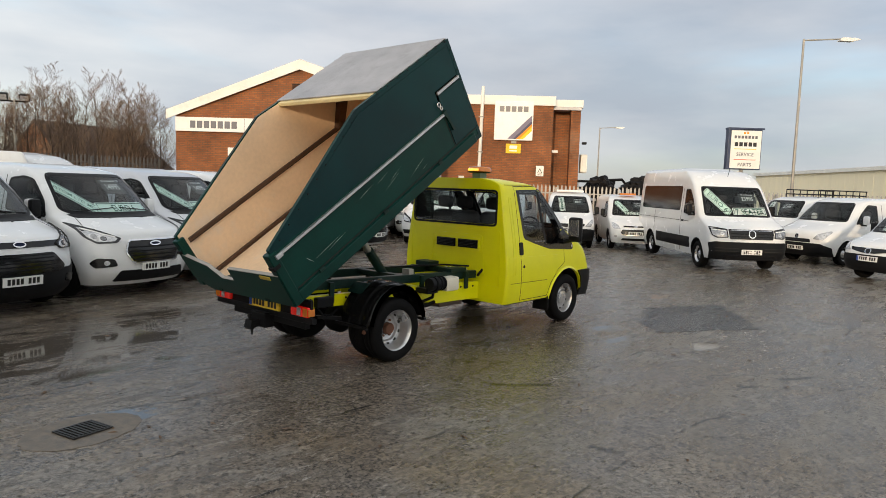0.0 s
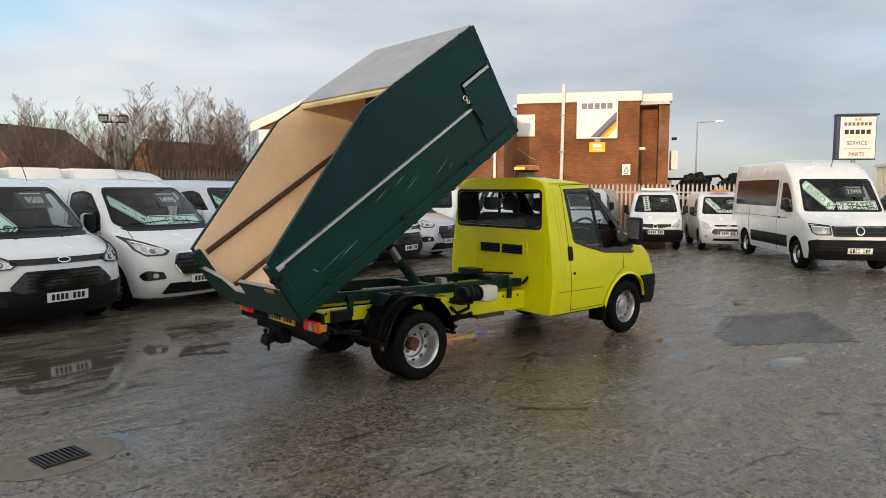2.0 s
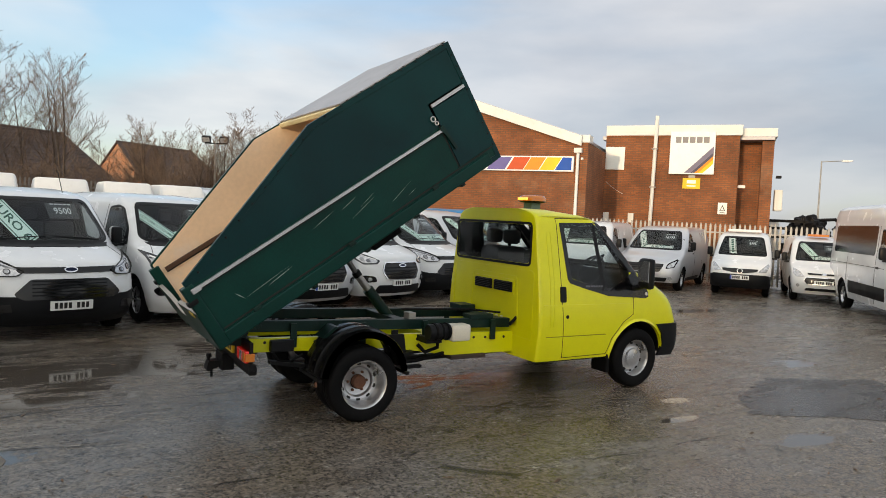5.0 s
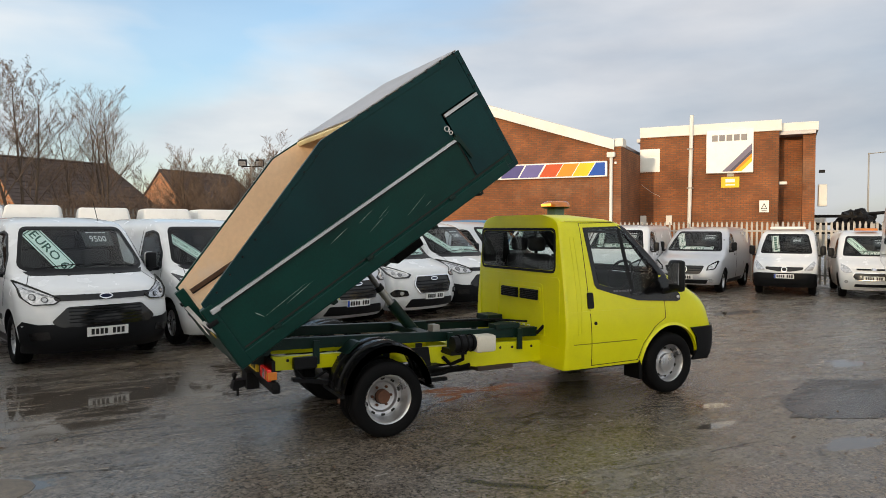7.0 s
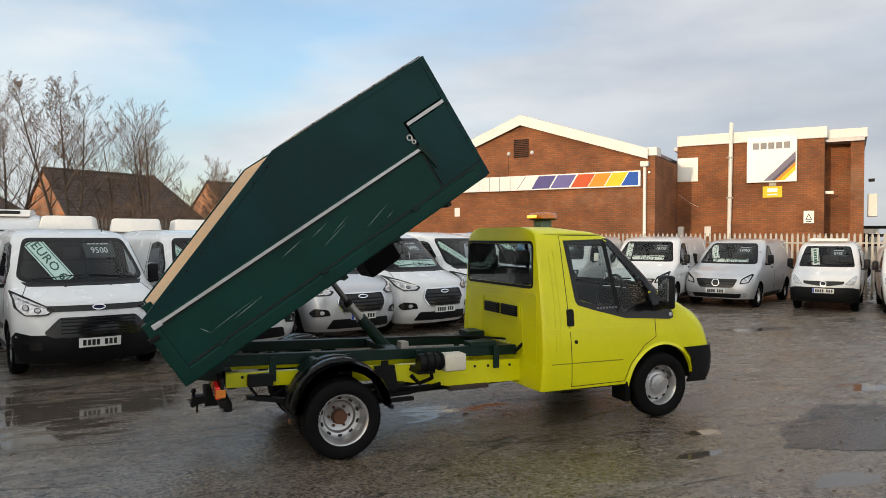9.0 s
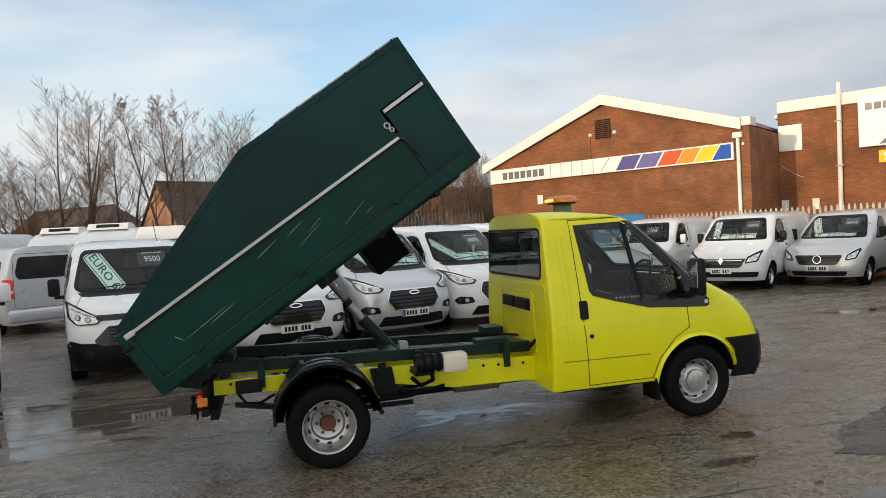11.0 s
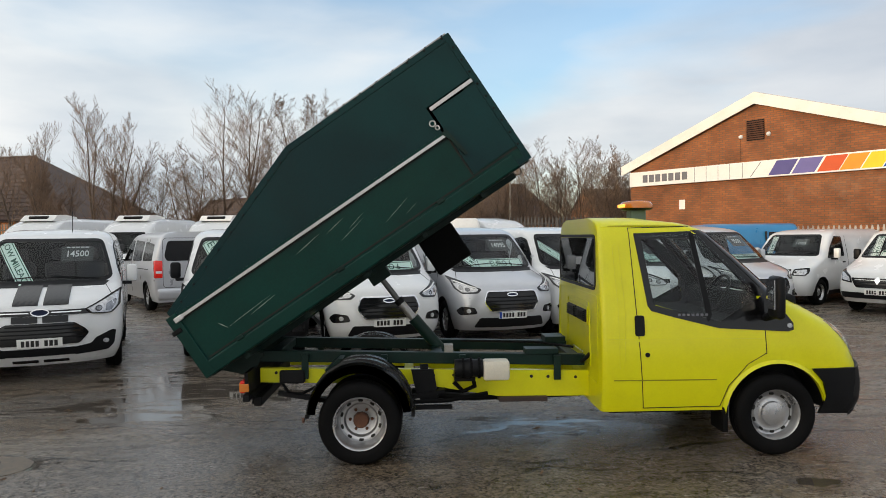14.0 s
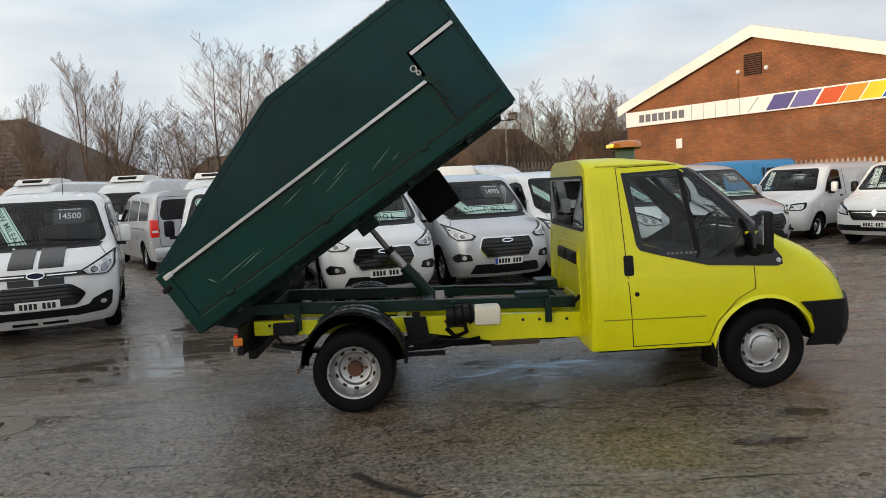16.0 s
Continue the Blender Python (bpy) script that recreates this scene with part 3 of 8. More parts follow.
def boolean_cut(ob, cutter_bm, material):
    """Cuts a solid out of a mesh; the cut faces take the material."""
    cme = mesh_of("cutter", cutter_bm, material)
    cut = bpy.data.objects.new("cutter", cme)
    scene.collection.objects.link(cut)
    mod = ob.modifiers.new("cut", "BOOLEAN")
    mod.operation, mod.solver, mod.object = "DIFFERENCE", "EXACT", cut
    mod.material_mode = "TRANSFER"
    dg = bpy.context.evaluated_depsgraph_get()
    dg.update()
    me = bpy.data.meshes.new_from_object(ob.evaluated_get(dg))
    ob.modifiers.remove(mod)
    old, name = ob.data, ob.data.name
    ob.data = me
    bpy.data.meshes.remove(old)
    me.name = name
    bpy.data.objects.remove(cut)
    bpy.data.meshes.remove(cme)


def patch(poly, fn, thick=0.012, proud=0.004, cuts=3, maxlen=None):
    """A panel that follows a surface: a 2D outline, laid on it by fn(u, v, off) and standing proud of it."""
    bm = bmesh.new()
    bm.faces.new([bm.verts.new((p[0], p[1], 0)) for p in poly])
    bmesh.ops.triangulate(bm, faces=bm.faces[:])
    if maxlen:
        for _ in range(6):
            es = [e for e in bm.edges if e.calc_length() > maxlen]
            if not es:
                break
            bmesh.ops.subdivide_edges(bm, edges=es, cuts=1)
            bmesh.ops.triangulate(bm, faces=[f for f in bm.faces if len(f.verts) > 3])
    elif cuts:
        bmesh.ops.subdivide_edges(bm, edges=bm.edges[:], cuts=cuts, use_grid_fill=True)
    edge = [e for e in bm.edges if e.is_boundary]
    flat = {v: (v.co.x, v.co.y) for v in bm.verts}
    low = {}
    for e in edge:
        for v in e.verts:
            if v not in low:
                low[v] = bm.verts.new(fn(*flat[v], proud - thick))
    for v, (a, b) in flat.items():
        v.co = fn(a, b, proud)
    for e in edge:
        a, b = e.verts
        bm.faces.new((a, b, low[b], low[a]))
    return bm


def ring_patch(poly, inset, fn, thick=0.01, proud=0.003):
    """A frame of constant width that follows a surface, inside a 2D outline."""
    n = len(poly)
    area = sum(poly[i][0] * poly[(i + 1) % n][1] - poly[(i + 1) % n][0] * poly[i][1] for i in range(n))
    sgn = 1 if area > 0 else -1
    inner = []
    for i in range(n):
        a, b, c = Vector(poly[i - 1][:2]), Vector(poly[i][:2]), Vector(poly[(i + 1) % n][:2])
        d1, d2 = (b - a).normalized(), (c - b).normalized()
        n1, n2 = Vector((-d1.y, d1.x)) * sgn, Vector((-d2.y, d2.x)) * sgn
        k = (n1 + n2)
        k = k / max(0.35, k.length_squared / 2)
        inner.append(b + k * inset)
    bm = bmesh.new()
    for i in range(n):
        j = (i + 1) % n
        o1, o2, i1, i2 = Vector(poly[i][:2]), Vector(poly[j][:2]), inner[i], inner[j]
        steps = max(1, int((o2 - o1).length / 0.06))
        for s in range(steps):
            u, v = s / steps, (s + 1) / steps
            q = [o1.lerp(o2, u), o1.lerp(o2, v), i1.lerp(i2, v), i1.lerp(i2, u)]
            top = [bm.verts.new(fn(p.x, p.y, proud)) for p in q]
            bot = [bm.verts.new(fn(p.x, p.y, proud - thick)) for p in q]
            bm.faces.new(top)
            bm.faces.new((top[0], bot[0], bot[1], top[1]))
            bm.faces.new((top[2], bot[2], bot[3], top[3]))
    bmesh.ops.remove_doubles(bm, verts=bm.verts[:], dist=1e-4)
    return bm


def round_poly(poly, r, seg=4):
    """A 2D outline with rounded corners."""
    out, n = [], len(poly)
    for i in range(n):
        a, b, c = Vector(poly[i - 1][:2]), Vector(poly[i][:2]), Vector(poly[(i + 1) % n][:2])
        k = min(r, (a - b).length * 0.45, (c - b).length * 0.45)
        p, q = b + (a - b).normalized() * k, b + (c - b).normalized() * k
        for s in range(seg + 1):
            t = s / seg
            out.append(tuple(p * (1 - t) ** 2 + b * 2 * t * (1 - t) + q * t * t))
    return out


def rect(cx, cy, w, h, turn=0.0):
    c, s = math.cos(turn), math.sin(turn)
    return [(cx + a * c - b * s, cy + a * s + b * c) for a, b in ((-w / 2, -h / 2), (w / 2, -h / 2), (w / 2, h / 2), (-w / 2, h / 2))]


def text_verts(words, size):
    """A flat mesh of built-in lettering, centred: vertices and faces."""
    cu = bpy.data.curves.new("lettering", "FONT")
    cu.body, cu.size, cu.align_x, cu.align_y = words, size, "CENTER", "CENTER"
    cu.resolution_u = 2
    cu.offset = size * 0.012
    ob = bpy.data.objects.new("lettering", cu)
    scene.collection.objects.link(ob)
    dg = bpy.context.evaluated_depsgraph_get()
    dg.update()
    me = bpy.data.meshes.new_from_object(ob.evaluated_get(dg))
    vs, fs = [v.co.copy() for v in me.vertices], [list(p.vertices) for p in me.polygons]
    bpy.data.objects.remove(ob)
    bpy.data.curves.remove(cu)
    bpy.data.meshes.remove(me)
    return vs, fs


def lettering(words, size, fn, cx, cy, turn=0.0, off=0.006, stretch=1.0):
    """Words laid on a surface by fn(u, v, off)."""
    vs, fs = text_verts(words, size)
    c, s = math.cos(turn), math.sin(turn)
    bm = bmesh.new()
    made = [bm.verts.new(fn(cx + v.x * stretch * c - v.y * s, cy + v.x * stretch * s + v.y * c, off)) for v in vs]
    for f in fs:
        try:
            bm.faces.new([made[i] for i in f])
        except ValueError:
            pass
    return bm


def plain_bars(n, w, h, fn, cx, cy, turn=0.0, off=0.006, gap=0.3, skip=()):
    """A row of plain bars in place of writing."""
    bm = bmesh.new()
    step = w / n
    c, s = math.cos(turn), math.sin(turn)
    for i in range(n):
        if i in skip:
            continue
        mx = -w / 2 + (i + 0.5) * step
        bm.faces.new([bm.verts.new(fn(cx + (mx + a) * c - b * s, cy + (mx + a) * s + b * c, off)) for a, b in ((-step * (1 - gap) / 2, -h / 2), (step * (1 - gap) / 2, -h / 2), (step * (1 - gap) / 2, h / 2), (-step * (1 - gap) / 2, h / 2))])
    return bm


def letter_bars(name, n, w, h, fn, cu, cv, off, gap, material, parent):
    """A word as plain bars, each a part of its own."""
    step = w / n
    for i in range(n):
        part(name, plain_bars(1, step * (1 - gap), h, fn, cu - w / 2 + step * (i + 0.5), cv, 0, off, 0), material, parent)

# ---- ground ----
ground = tagged(part("ground", box(-700, 700, -700, 700, -0.5, 0.0), YARD), "wet grey-brown concrete and tarmac yard with puddles", "ground", kind="structure")


def flat_xy(u, v, off):
    return (u, v, off)


tar_rng = random.Random(8)
TAR_CORNERS = [(3.80, -2.25), (4.35, -1.72), (5.60, -1.22), (6.98, -1.86), (6.2, -2.5), (5.25, -3.15), (4.5, -2.62)]
tar_edge = []
for (x0, y0), (x1, y1) in zip(TAR_CORNERS, TAR_CORNERS[1:] + TAR_CORNERS[:1]):
    n_ = max(3, int(math.hypot(x1 - x0, y1 - y0) / 0.07))
    tar_edge += [(x0 + (x1 - x0) * i / n_ + tar_rng.uniform(-0.035, 0.035), y0 + (y1 - y0) * i / n_ + tar_rng.uniform(-0.035, 0.035)) for i in range(n_)]
tar_patch = tagged(part("tarmac_patch", patch(tar_edge, flat_xy, 0.006, 0.004, 0), TARPATCH), "darker newer tarmac patch let into the yard", "tarmac patch", kind="structure")

drain = thing("drain_cover", "rusty cast-iron gully grate in a concrete surround", "drain", pose(-3.18, -0.86, 0, 0, 0, 12) @ Matrix.Diagonal((0.78, 0.8, 1, 1)))
collar_rng = random.Random(3)
part("surround", patch([((0.56 + collar_rng.uniform(-0.016, 0.016)) * math.cos(i * math.tau / 40), (0.40 + collar_rng.uniform(-0.014, 0.014)) * math.sin(i * math.tau / 40)) for i in range(40)], flat_xy, 0.01, 0.0035, 0), TANCONCRETE, drain, "worn concrete collar")
grate = bmesh.new()
for gx0, gx1, gy0, gy1 in ((-0.20, 0.20, -0.165, -0.15), (-0.20, 0.20, 0.15, 0.165), (-0.20, -0.185, -0.15, 0.15), (0.185, 0.20, -0.15, 0.15), (-0.01, 0.01, -0.15, 0.15)):
    add_box(grate, gx0, gx1, gy0, gy1, 0.005, 0.016)
part("frame", grate, CASTIRON, drain)
part("pit", box(-0.19, 0.19, -0.15, 0.15, 0.0, 0.0075), SEAM, drain)
bar_me = mesh_of("bar", box(-0.010, 0.010, -0.15, 0.15, 0.006, 0.016), CASTIRON)
for i in range(9):
    if i != 4:
        linked("bar", bar_me, drain, pose(-0.164 + i * 0.041, 0, 0.002))

# leaves, twigs and stones strewn on the yard
litter = bmesh.new()
litter_rng = random.Random(31)
for i in range(260):
    lx, ly, la, ls = litter_rng.uniform(-5.5, 9.0), litter_rng.uniform(-4.6, 2.5), litter_rng.uniform(0, math.tau), litter_rng.uniform(0.006, 0.022)
    long = litter_rng.choice((1.0, 1.4, 3.0))
    ring = [(lx + math.cos(la) * u * ls * long - math.sin(la) * v * ls, ly + math.sin(la) * u * ls * long + math.cos(la) * v * ls, 0.003 + w * ls) for u, v, w in ((-1, 0, 0.1), (-0.3, -0.6, 0.0), (0.6, -0.5, 0.3), (1, 0.1, 0.0), (0.2, 0.6, 0.4))]
    top = litter.verts.new((lx, ly, 0.004 + ls * 0.7))
    vs = [litter.verts.new(q) for q in ring]
    for k in range(5):
        litter.faces.new((vs[k], vs[(k + 1) % 5], top))
tagged(part("litter", litter, LEAFBIT), "scattered brown leaves and stones on the wet yard", "litter", kind="stuff")

# ---- industrial unit behind the palisade ----
BF = pose(0, 0, 0, 0, 0, -54)
GY, BY = 20.4, 24.25


def wall_g(u, v, off):
    return (u, GY - off, v)


def wall_b(u, v, off):
    return (u, BY - off, v)


unit = thing("workshop_building", "red-brown brick workshop with cream fascias and sign band", "building", BF)
part("gable_wall", prism([(-12.2, 0), (-1.55, 0), (-1.55, 4.95), (-1.9, 4.95), (-6.86, 6.55), (-12.25, 4.5)], "y", GY, GY + 0.35), BRICK, unit)
part("side_wall", box(-12.2, -11.85, GY + 0.35, GY + 22, 0, 4.5), BRICK, unit)
part("flank_wall", box(-1.95, -1.55, GY + 0.36, BY, 0, 4.95), BRICK, unit)
part("rear_wall", prism([(-12.2, 0), (-1.25, 0), (-1.25, 4.6), (-6.86, 6.6), (-12.2, 4.5)], "y", GY + 22, GY + 22.3), BRICK, unit)
for a, b in (((-12.6, 4.72), (-6.86, 6.89)), ((-1.78, 5.22), (-6.86, 6.89))):
    part("roof_slope", prism([a, b, (b[0], b[1] - 0.12), (a[0], a[1] - 0.12)], "y", GY - 0.12, GY + 22.5), ZINC, unit, "grey sheet roof slope")
    part("barge_board", prism([(a[0], a[1] - 0.02), (b[0], b[1] - 0.02), (b[0], b[1] - 0.43), (a[0], a[1] - 0.40)], "y", GY - 0.17, GY - 0.122), CREAM, unit, "cream painted barge board")
part("pier_cap", box(-1.86, -1.48, GY - 0.06, GY + 0.6, 4.952, 5.25, 0.01), CREAM, unit, "cream fascia block")
# block with the square sign
part("block_wall", box(-1.55, 3.78, BY, BY + 0.35, 0, 5.69), BRICK, unit)
part("block_return", box(3.46, 3.78, BY + 0.36, BY + 1.24, 0, 5.69), BRICK, unit)
part("recess_wall", box(3.46, 5.06, BY + 1.25, BY + 1.5, 0, 5.69), BRICK, unit)
part("corner_pier", box(4.62, 5.06, BY + 0.5, BY + 1.24, 0, 5.69), BRICK, unit)
part("block_roof", box(-1.75, 5.06, BY + 0.3, BY + 12, 5.56, 5.71), ZINC, unit)
part("end_wall", box(4.78, 5.06, BY + 1.51, BY + 12, 0, 5.55), BRICK, unit)
part("parapet", box(-1.548, 3.86, BY - 0.08, BY + 0.25, 5.694, 6.12, 0.01), CREAM, unit, "cream parapet fascia")
part("parapet", box(3.61, 3.86, BY + 0.26, BY + 3.3, 5.694, 6.12, 0.01), CREAM, unit)
part("parapet", box(3.862, 5.15, BY + 0.42, BY + 0.7, 5.694, 6.04, 0.01), CREAM, unit)
part("parapet", box(4.93, 5.15, BY + 0.71, BY + 6, 5.694, 6.04, 0.01), CREAM, unit)
# vent, window, pipes, boards
vent = part("wall_vent", box(-7.2, -6.55, GY - 0.02, GY - 0.002, 5.18, 5.9), DARKSTEEL, unit, "brown louvred wall vent")
slat_me = mesh_of("slat", box(-0.31, 0.31, -0.03, 0.0, -0.008, 0.03, m=pose(0, 0, 0, 25, 0, 0)), RUST)
for i in range(9):
    linked("slat", slat_me, vent, pose(-6.875, GY - 0.021, 5.23 + i * 0.075))
for s0 in (-7.42, -6.4):
    part("dome_lamp", revolve([(0.0, -0.09), (0.05, -0.075), (0.075, -0.03), (0.08, 0.0)], 14), SIGNWHITE, unit, "small white dome lamp", at=pose(s0, GY - 0.002, 5.35), smooth=50)
part("wire", tube([(-7.42, GY - 0.012, 5.28), (-7.42, GY - 0.012, 4.42)], 0.008, 5), DARKSTEEL, unit)
win = part("window", box(-1.535, -0.73, BY - 0.06, BY - 0.002, 4.24, 5.21, 0.008), SIGNWHITE, unit, "white framed window with pale blind")
part("pane", box(-1.47, -0.80, BY - 0.075, BY - 0.062, 4.30, 4.84), STICKERW, win)
part("pane", box(-1.47, -0.80, BY - 0.075, BY - 0.062, 4.90, 5.15), STICKERW, win)
part("flue_pipe", tube([(0.45, BY - 0.14, 0), (0.54, BY - 0.14, 6.5)], 0.078, 12), CREAM, unit, "tall cream flue pipe")
for z in (1.6, 3.5, 5.1):
    part("pipe_bracket", box(0.38, 0.62, BY - 0.23, BY - 0.002, z, z + 0.05), GALV, unit)
part("downpipe", tube([(-1.9, GY - 0.09, 0), (-1.9, GY - 0.09, 4.6)], 0.06, 10), CREAM, unit, "cream rainwater downpipe")
part("hopper", box(-2.05, -1.75, GY - 0.2, GY - 0.002, 4.55, 4.74, 0.02), CREAM, unit)
part("cable", tube([(-1.5 + i * 0.08, BY - 0.02, 3.75 - i * 0.055 - 0.05 * math.sin(i / 10 * math.pi)) for i in range(11)], 0.006, 5), CREAM, unit)
part("cable", tube([(-0.35 + i * 0.1, BY - 0.02, 3.15 + i * 0.04 + 0.002 * i * i) for i in range(10)] + [(0.8, BY - 0.02, 4.3), (1.12, BY - 0.02, 4.95)], 0.005, 5), RUST, unit)
for s0 in (-1.5, -0.45):
    part("meter_box", box(s0, s0 + 0.24, BY - 0.12, BY - 0.002, 2.0, 2.4, 0.01), CREAM, unit)
notice = part("yellow_notice", box(1.68, 2.36, BY - 0.03, BY - 0.002, 3.51, 3.94), SIGNCOL["yellow"], unit, "yellow and white notice board")
part("print", plain_bars(1, 0.5, 0.14, wall_b, 2.02, 3.79, 0, 0.034), SIGNWHITE, notice)
part("print", plain_bars(1, 0.5, 0.05, wall_b, 2.02, 3.62, 0, 0.034), SIGNWHITE, notice)
warn = part("warning_notice", box(3.1, 3.45, BY - 0.03, BY - 0.002, 2.5, 2.97), SIGNWHITE, unit, "white warning notice with black triangle")
part("triangle", ring_patch([(3.16, 2.63), (3.39, 2.63), (3.275, 2.87)], 0.025, wall_b, 0.004, 0.035), PLATEINK, warn)
part("print", plain_bars(1, 0.26, 0.03, wall_b, 3.275, 2.56, 0, 0.034), PLATEINK, warn)
poster = part("white_notice", box(-9.95, -9.7, GY - 0.02, GY - 0.002, 2.83, 3.2), SIGNWHITE, unit, "small white wall notice")
cam_box = part("security_camera", box(3.79, 4.08, BY + 0.3, BY + 0.42, 3.6, 3.72, 0.02), SIGNWHITE, unit, "white security camera on the corner")
part("security_lamp", box(-1.78, -1.70, GY - 0.1, GY - 0.002, 4.3, 4.38, 0.01), SIGNWHITE, unit)
ac = part("wall_unit", box(5.202, 5.5, BY + 0.9, BY + 1.7, 2.75, 3.6, 0.02), CREAM, unit, "pale wall-mounted air unit")
part("flood_lamp", box(5.202, 5.4, BY + 0.6, BY + 0.9, 4.05, 4.15, 0.01), DARKSTEEL, unit)
# long sign band
band = part("sign_band", box(-12.2, -2.04, GY - 0.14, GY - 0.002, 3.83, 4.42, 0.01), SIGNWHITE, unit, "long white illuminated sign band with coloured diagonal panels")
letter_bars("dark_bar", 7, 2.1, 0.3, wall_g, -10.53, 4.12, 0.144, 0.22, SIGNGREY, band)
for s0 in (-9.2, -8.72, -8.24, -7.78, -7.3):
    part("panel_joint", box(s0, s0 + 0.015, GY - 0.146, GY - 0.142, 3.85, 4.40), SIGNGREY, band)
for k, (s0, s1) in dict(violet=(-6.35, -5.62), indigo=(-5.55, -4.8), red=(-4.72, -4.05), orange=(-4.02, -3.42), yellow=(-3.38, -2.8), blue=(-2.76, -2.12)).items():
    hi = s1 + 0.3 if k != "blue" else s1
    part("colour_panel", patch([(s0, 3.88), (s1, 3.88), (hi, 4.37), (s0 + 0.3, 4.37)], wall_g, 0.006, 0.147, 0), SIGNCOL[k], band)
part("diagonal_line", patch([(-7.0, 3.88), (-6.97, 3.88), (-6.6, 4.37), (-6.63, 4.37)], wall_g, 0.004, 0.145, 0), SIGNGREY, band)
# square sign
sq = part("square_sign", box(1.11, 2.87, BY - 0.16, BY - 0.01, 4.09, 5.85, 0.02), SIGNWHITE, unit, "square white sign with coloured diagonal stripes")
letter_bars("grey_bar", 5, 1.36, 0.25, wall_b, 1.98, 5.50, 0.164, 0.2, SIGNGREY, sq)
for k, d0, d1 in (("lilac", 0.0, 0.26), ("grey", 0.26, 0.40), ("orange", 0.40, 0.54), ("yellow", 0.54, 0.72)):
    part("stripe", patch([(1.72 + d0, 4.15), (1.72 + d1, 4.15), (2.82, 4.15 + (1.10 - d1) * 1.0), (2.82, 4.15 + (1.10 - d0) * 1.0)], wall_b, 0.004, 0.165, 0), SIGNCOL[k], sq)
part("sign_bracket", box(1.9, 2.15, BY - 0.05, BY - 0.002, 3.96, 4.08), GALV, unit)

# ---- unseen building added behind the camera to shade the yard ----
AF = pose(-24.0, -10.7, 0, 0, 0, 114)
shade_shed = thing("unseen_shed", "unseen long brick shed with sheet roof, added to shade the yard", "building", AF)
part("wall", box(-7.8, 26, 0, 0.3, 0, 5.8), BRICK, shade_shed)
part("wall", box(-7.8, 26, 9.7, 10, 0, 5.8), BRICK, shade_shed)
part("wall", box(-7.8, -7.5, 0.3, 9.7, 0, 5.8), BRICK, shade_shed)
part("wall", box(25.7, 26, 0.3, 9.7, 0, 5.8), BRICK, shade_shed)
part("roof", prism([(-0.3, 5.8), (10.3, 5.8), (10.3, 5.9), (5, 6.5), (-0.3, 5.9)], "x", -8.0, 26.3), ZINC, shade_shed)

# ---- palisade fences ----
def pale_mesh(h, w, material):
    bm = prism([(-w / 2, 0.06), (w / 2, 0.06), (w / 2, h - 0.1), (w * 0.2, h), (0, h - 0.05), (-w * 0.2, h), (-w / 2, h - 0.1)], "y", -0.012, 0.0)
    return mesh_of("pale", bm, material)


def palisade(name, label, frame_m, x0, x1, h, material, keep):
    f = thing(name, label, "fence", frame_m, kind="structure")
    me = pale_mesh(h, 0.068, material)
    n = int((x1 - x0) / 0.155)
    rest = bmesh.new()
    for i in range(n):
        x = x0 + i * 0.155
        if keep[0] <= x <= keep[1]:
            linked("pale", me, f, pose(x, -0.03, 0, 0, 0, random.uniform(-1.5, 1.5)))
        else:
            k = len(rest.verts)
            rest.from_mesh(me)
            rest.verts.ensure_lookup_table()
            bmesh.ops.translate(rest, verts=rest.verts[k:], vec=(x, -0.03, 0))
    if len(rest.verts):
        tagged(part("far_pales", rest, material, f), kind="stuff")
    else:
        rest.free()
    rail = mesh_of("rail", box(0, 2.75, -0.02, 0.03, -0.025, 0.025), material)
    post = mesh_of("post", box(-0.04, 0.04, 0.0, 0.08, 0, h - 0.08), material)
    k = int((x1 - x0) / 2.75) + 1
    for i in range(k):
        linked("post", post, f, pose(x0 + i * 2.75, 0.03, 0))
        for z in (0.35, h - 0.32):
            linked("rail", rail, f, pose(x0 + i * 2.75, 0, z))
    return f


palisade("palisade_fence", "pale galvanised steel palisade fence with pointed tops", pose(0, 0, 0, 0, 0, -54) @ pose(0, 19.35, 0), -10.0, 20.0, 2.1, GALV, (-10, 20))
palisade("palisade_fence", "dull dark steel palisade fence beneath bare trees", pose(9.3, 23.4, 0, 0, 0, 172), 0.0, 46.0, 2.7, OLDFENCE, (0, 16))

# ---- yard sign, street lamps, floodlights ----
ysign = thing("totem_sign", "navy cased cream totem sign on a steel post", "sign", pose(25.9, 4.03, 0.58, 0, 0, 310) @ Matrix.Diagonal((0.86, 0.86, 0.88, 1)))
part("post", tube([(0, 0.18, -0.66), (0, 0.18, 3.0)], 0.09, 12), GALV, ysign)
case = part("case", box(-0.82, 0.86, 0.0, 0.38, 2.82, 4.78, 0.015), SIGNNAVY, ysign)
part("cap", box(-0.84, 0.95, -0.05, 0.42, 4.782, 4.86, 0.01), SIGNNAVY, ysign)
face = part("face", box(-0.68, 0.82, -0.03, -0.002, 2.87, 4.72, 0.005), SIGNWHITE, ysign, "cream sign face")


def wall_s(u, v, off):
    return (u, -0.03 - off, v)


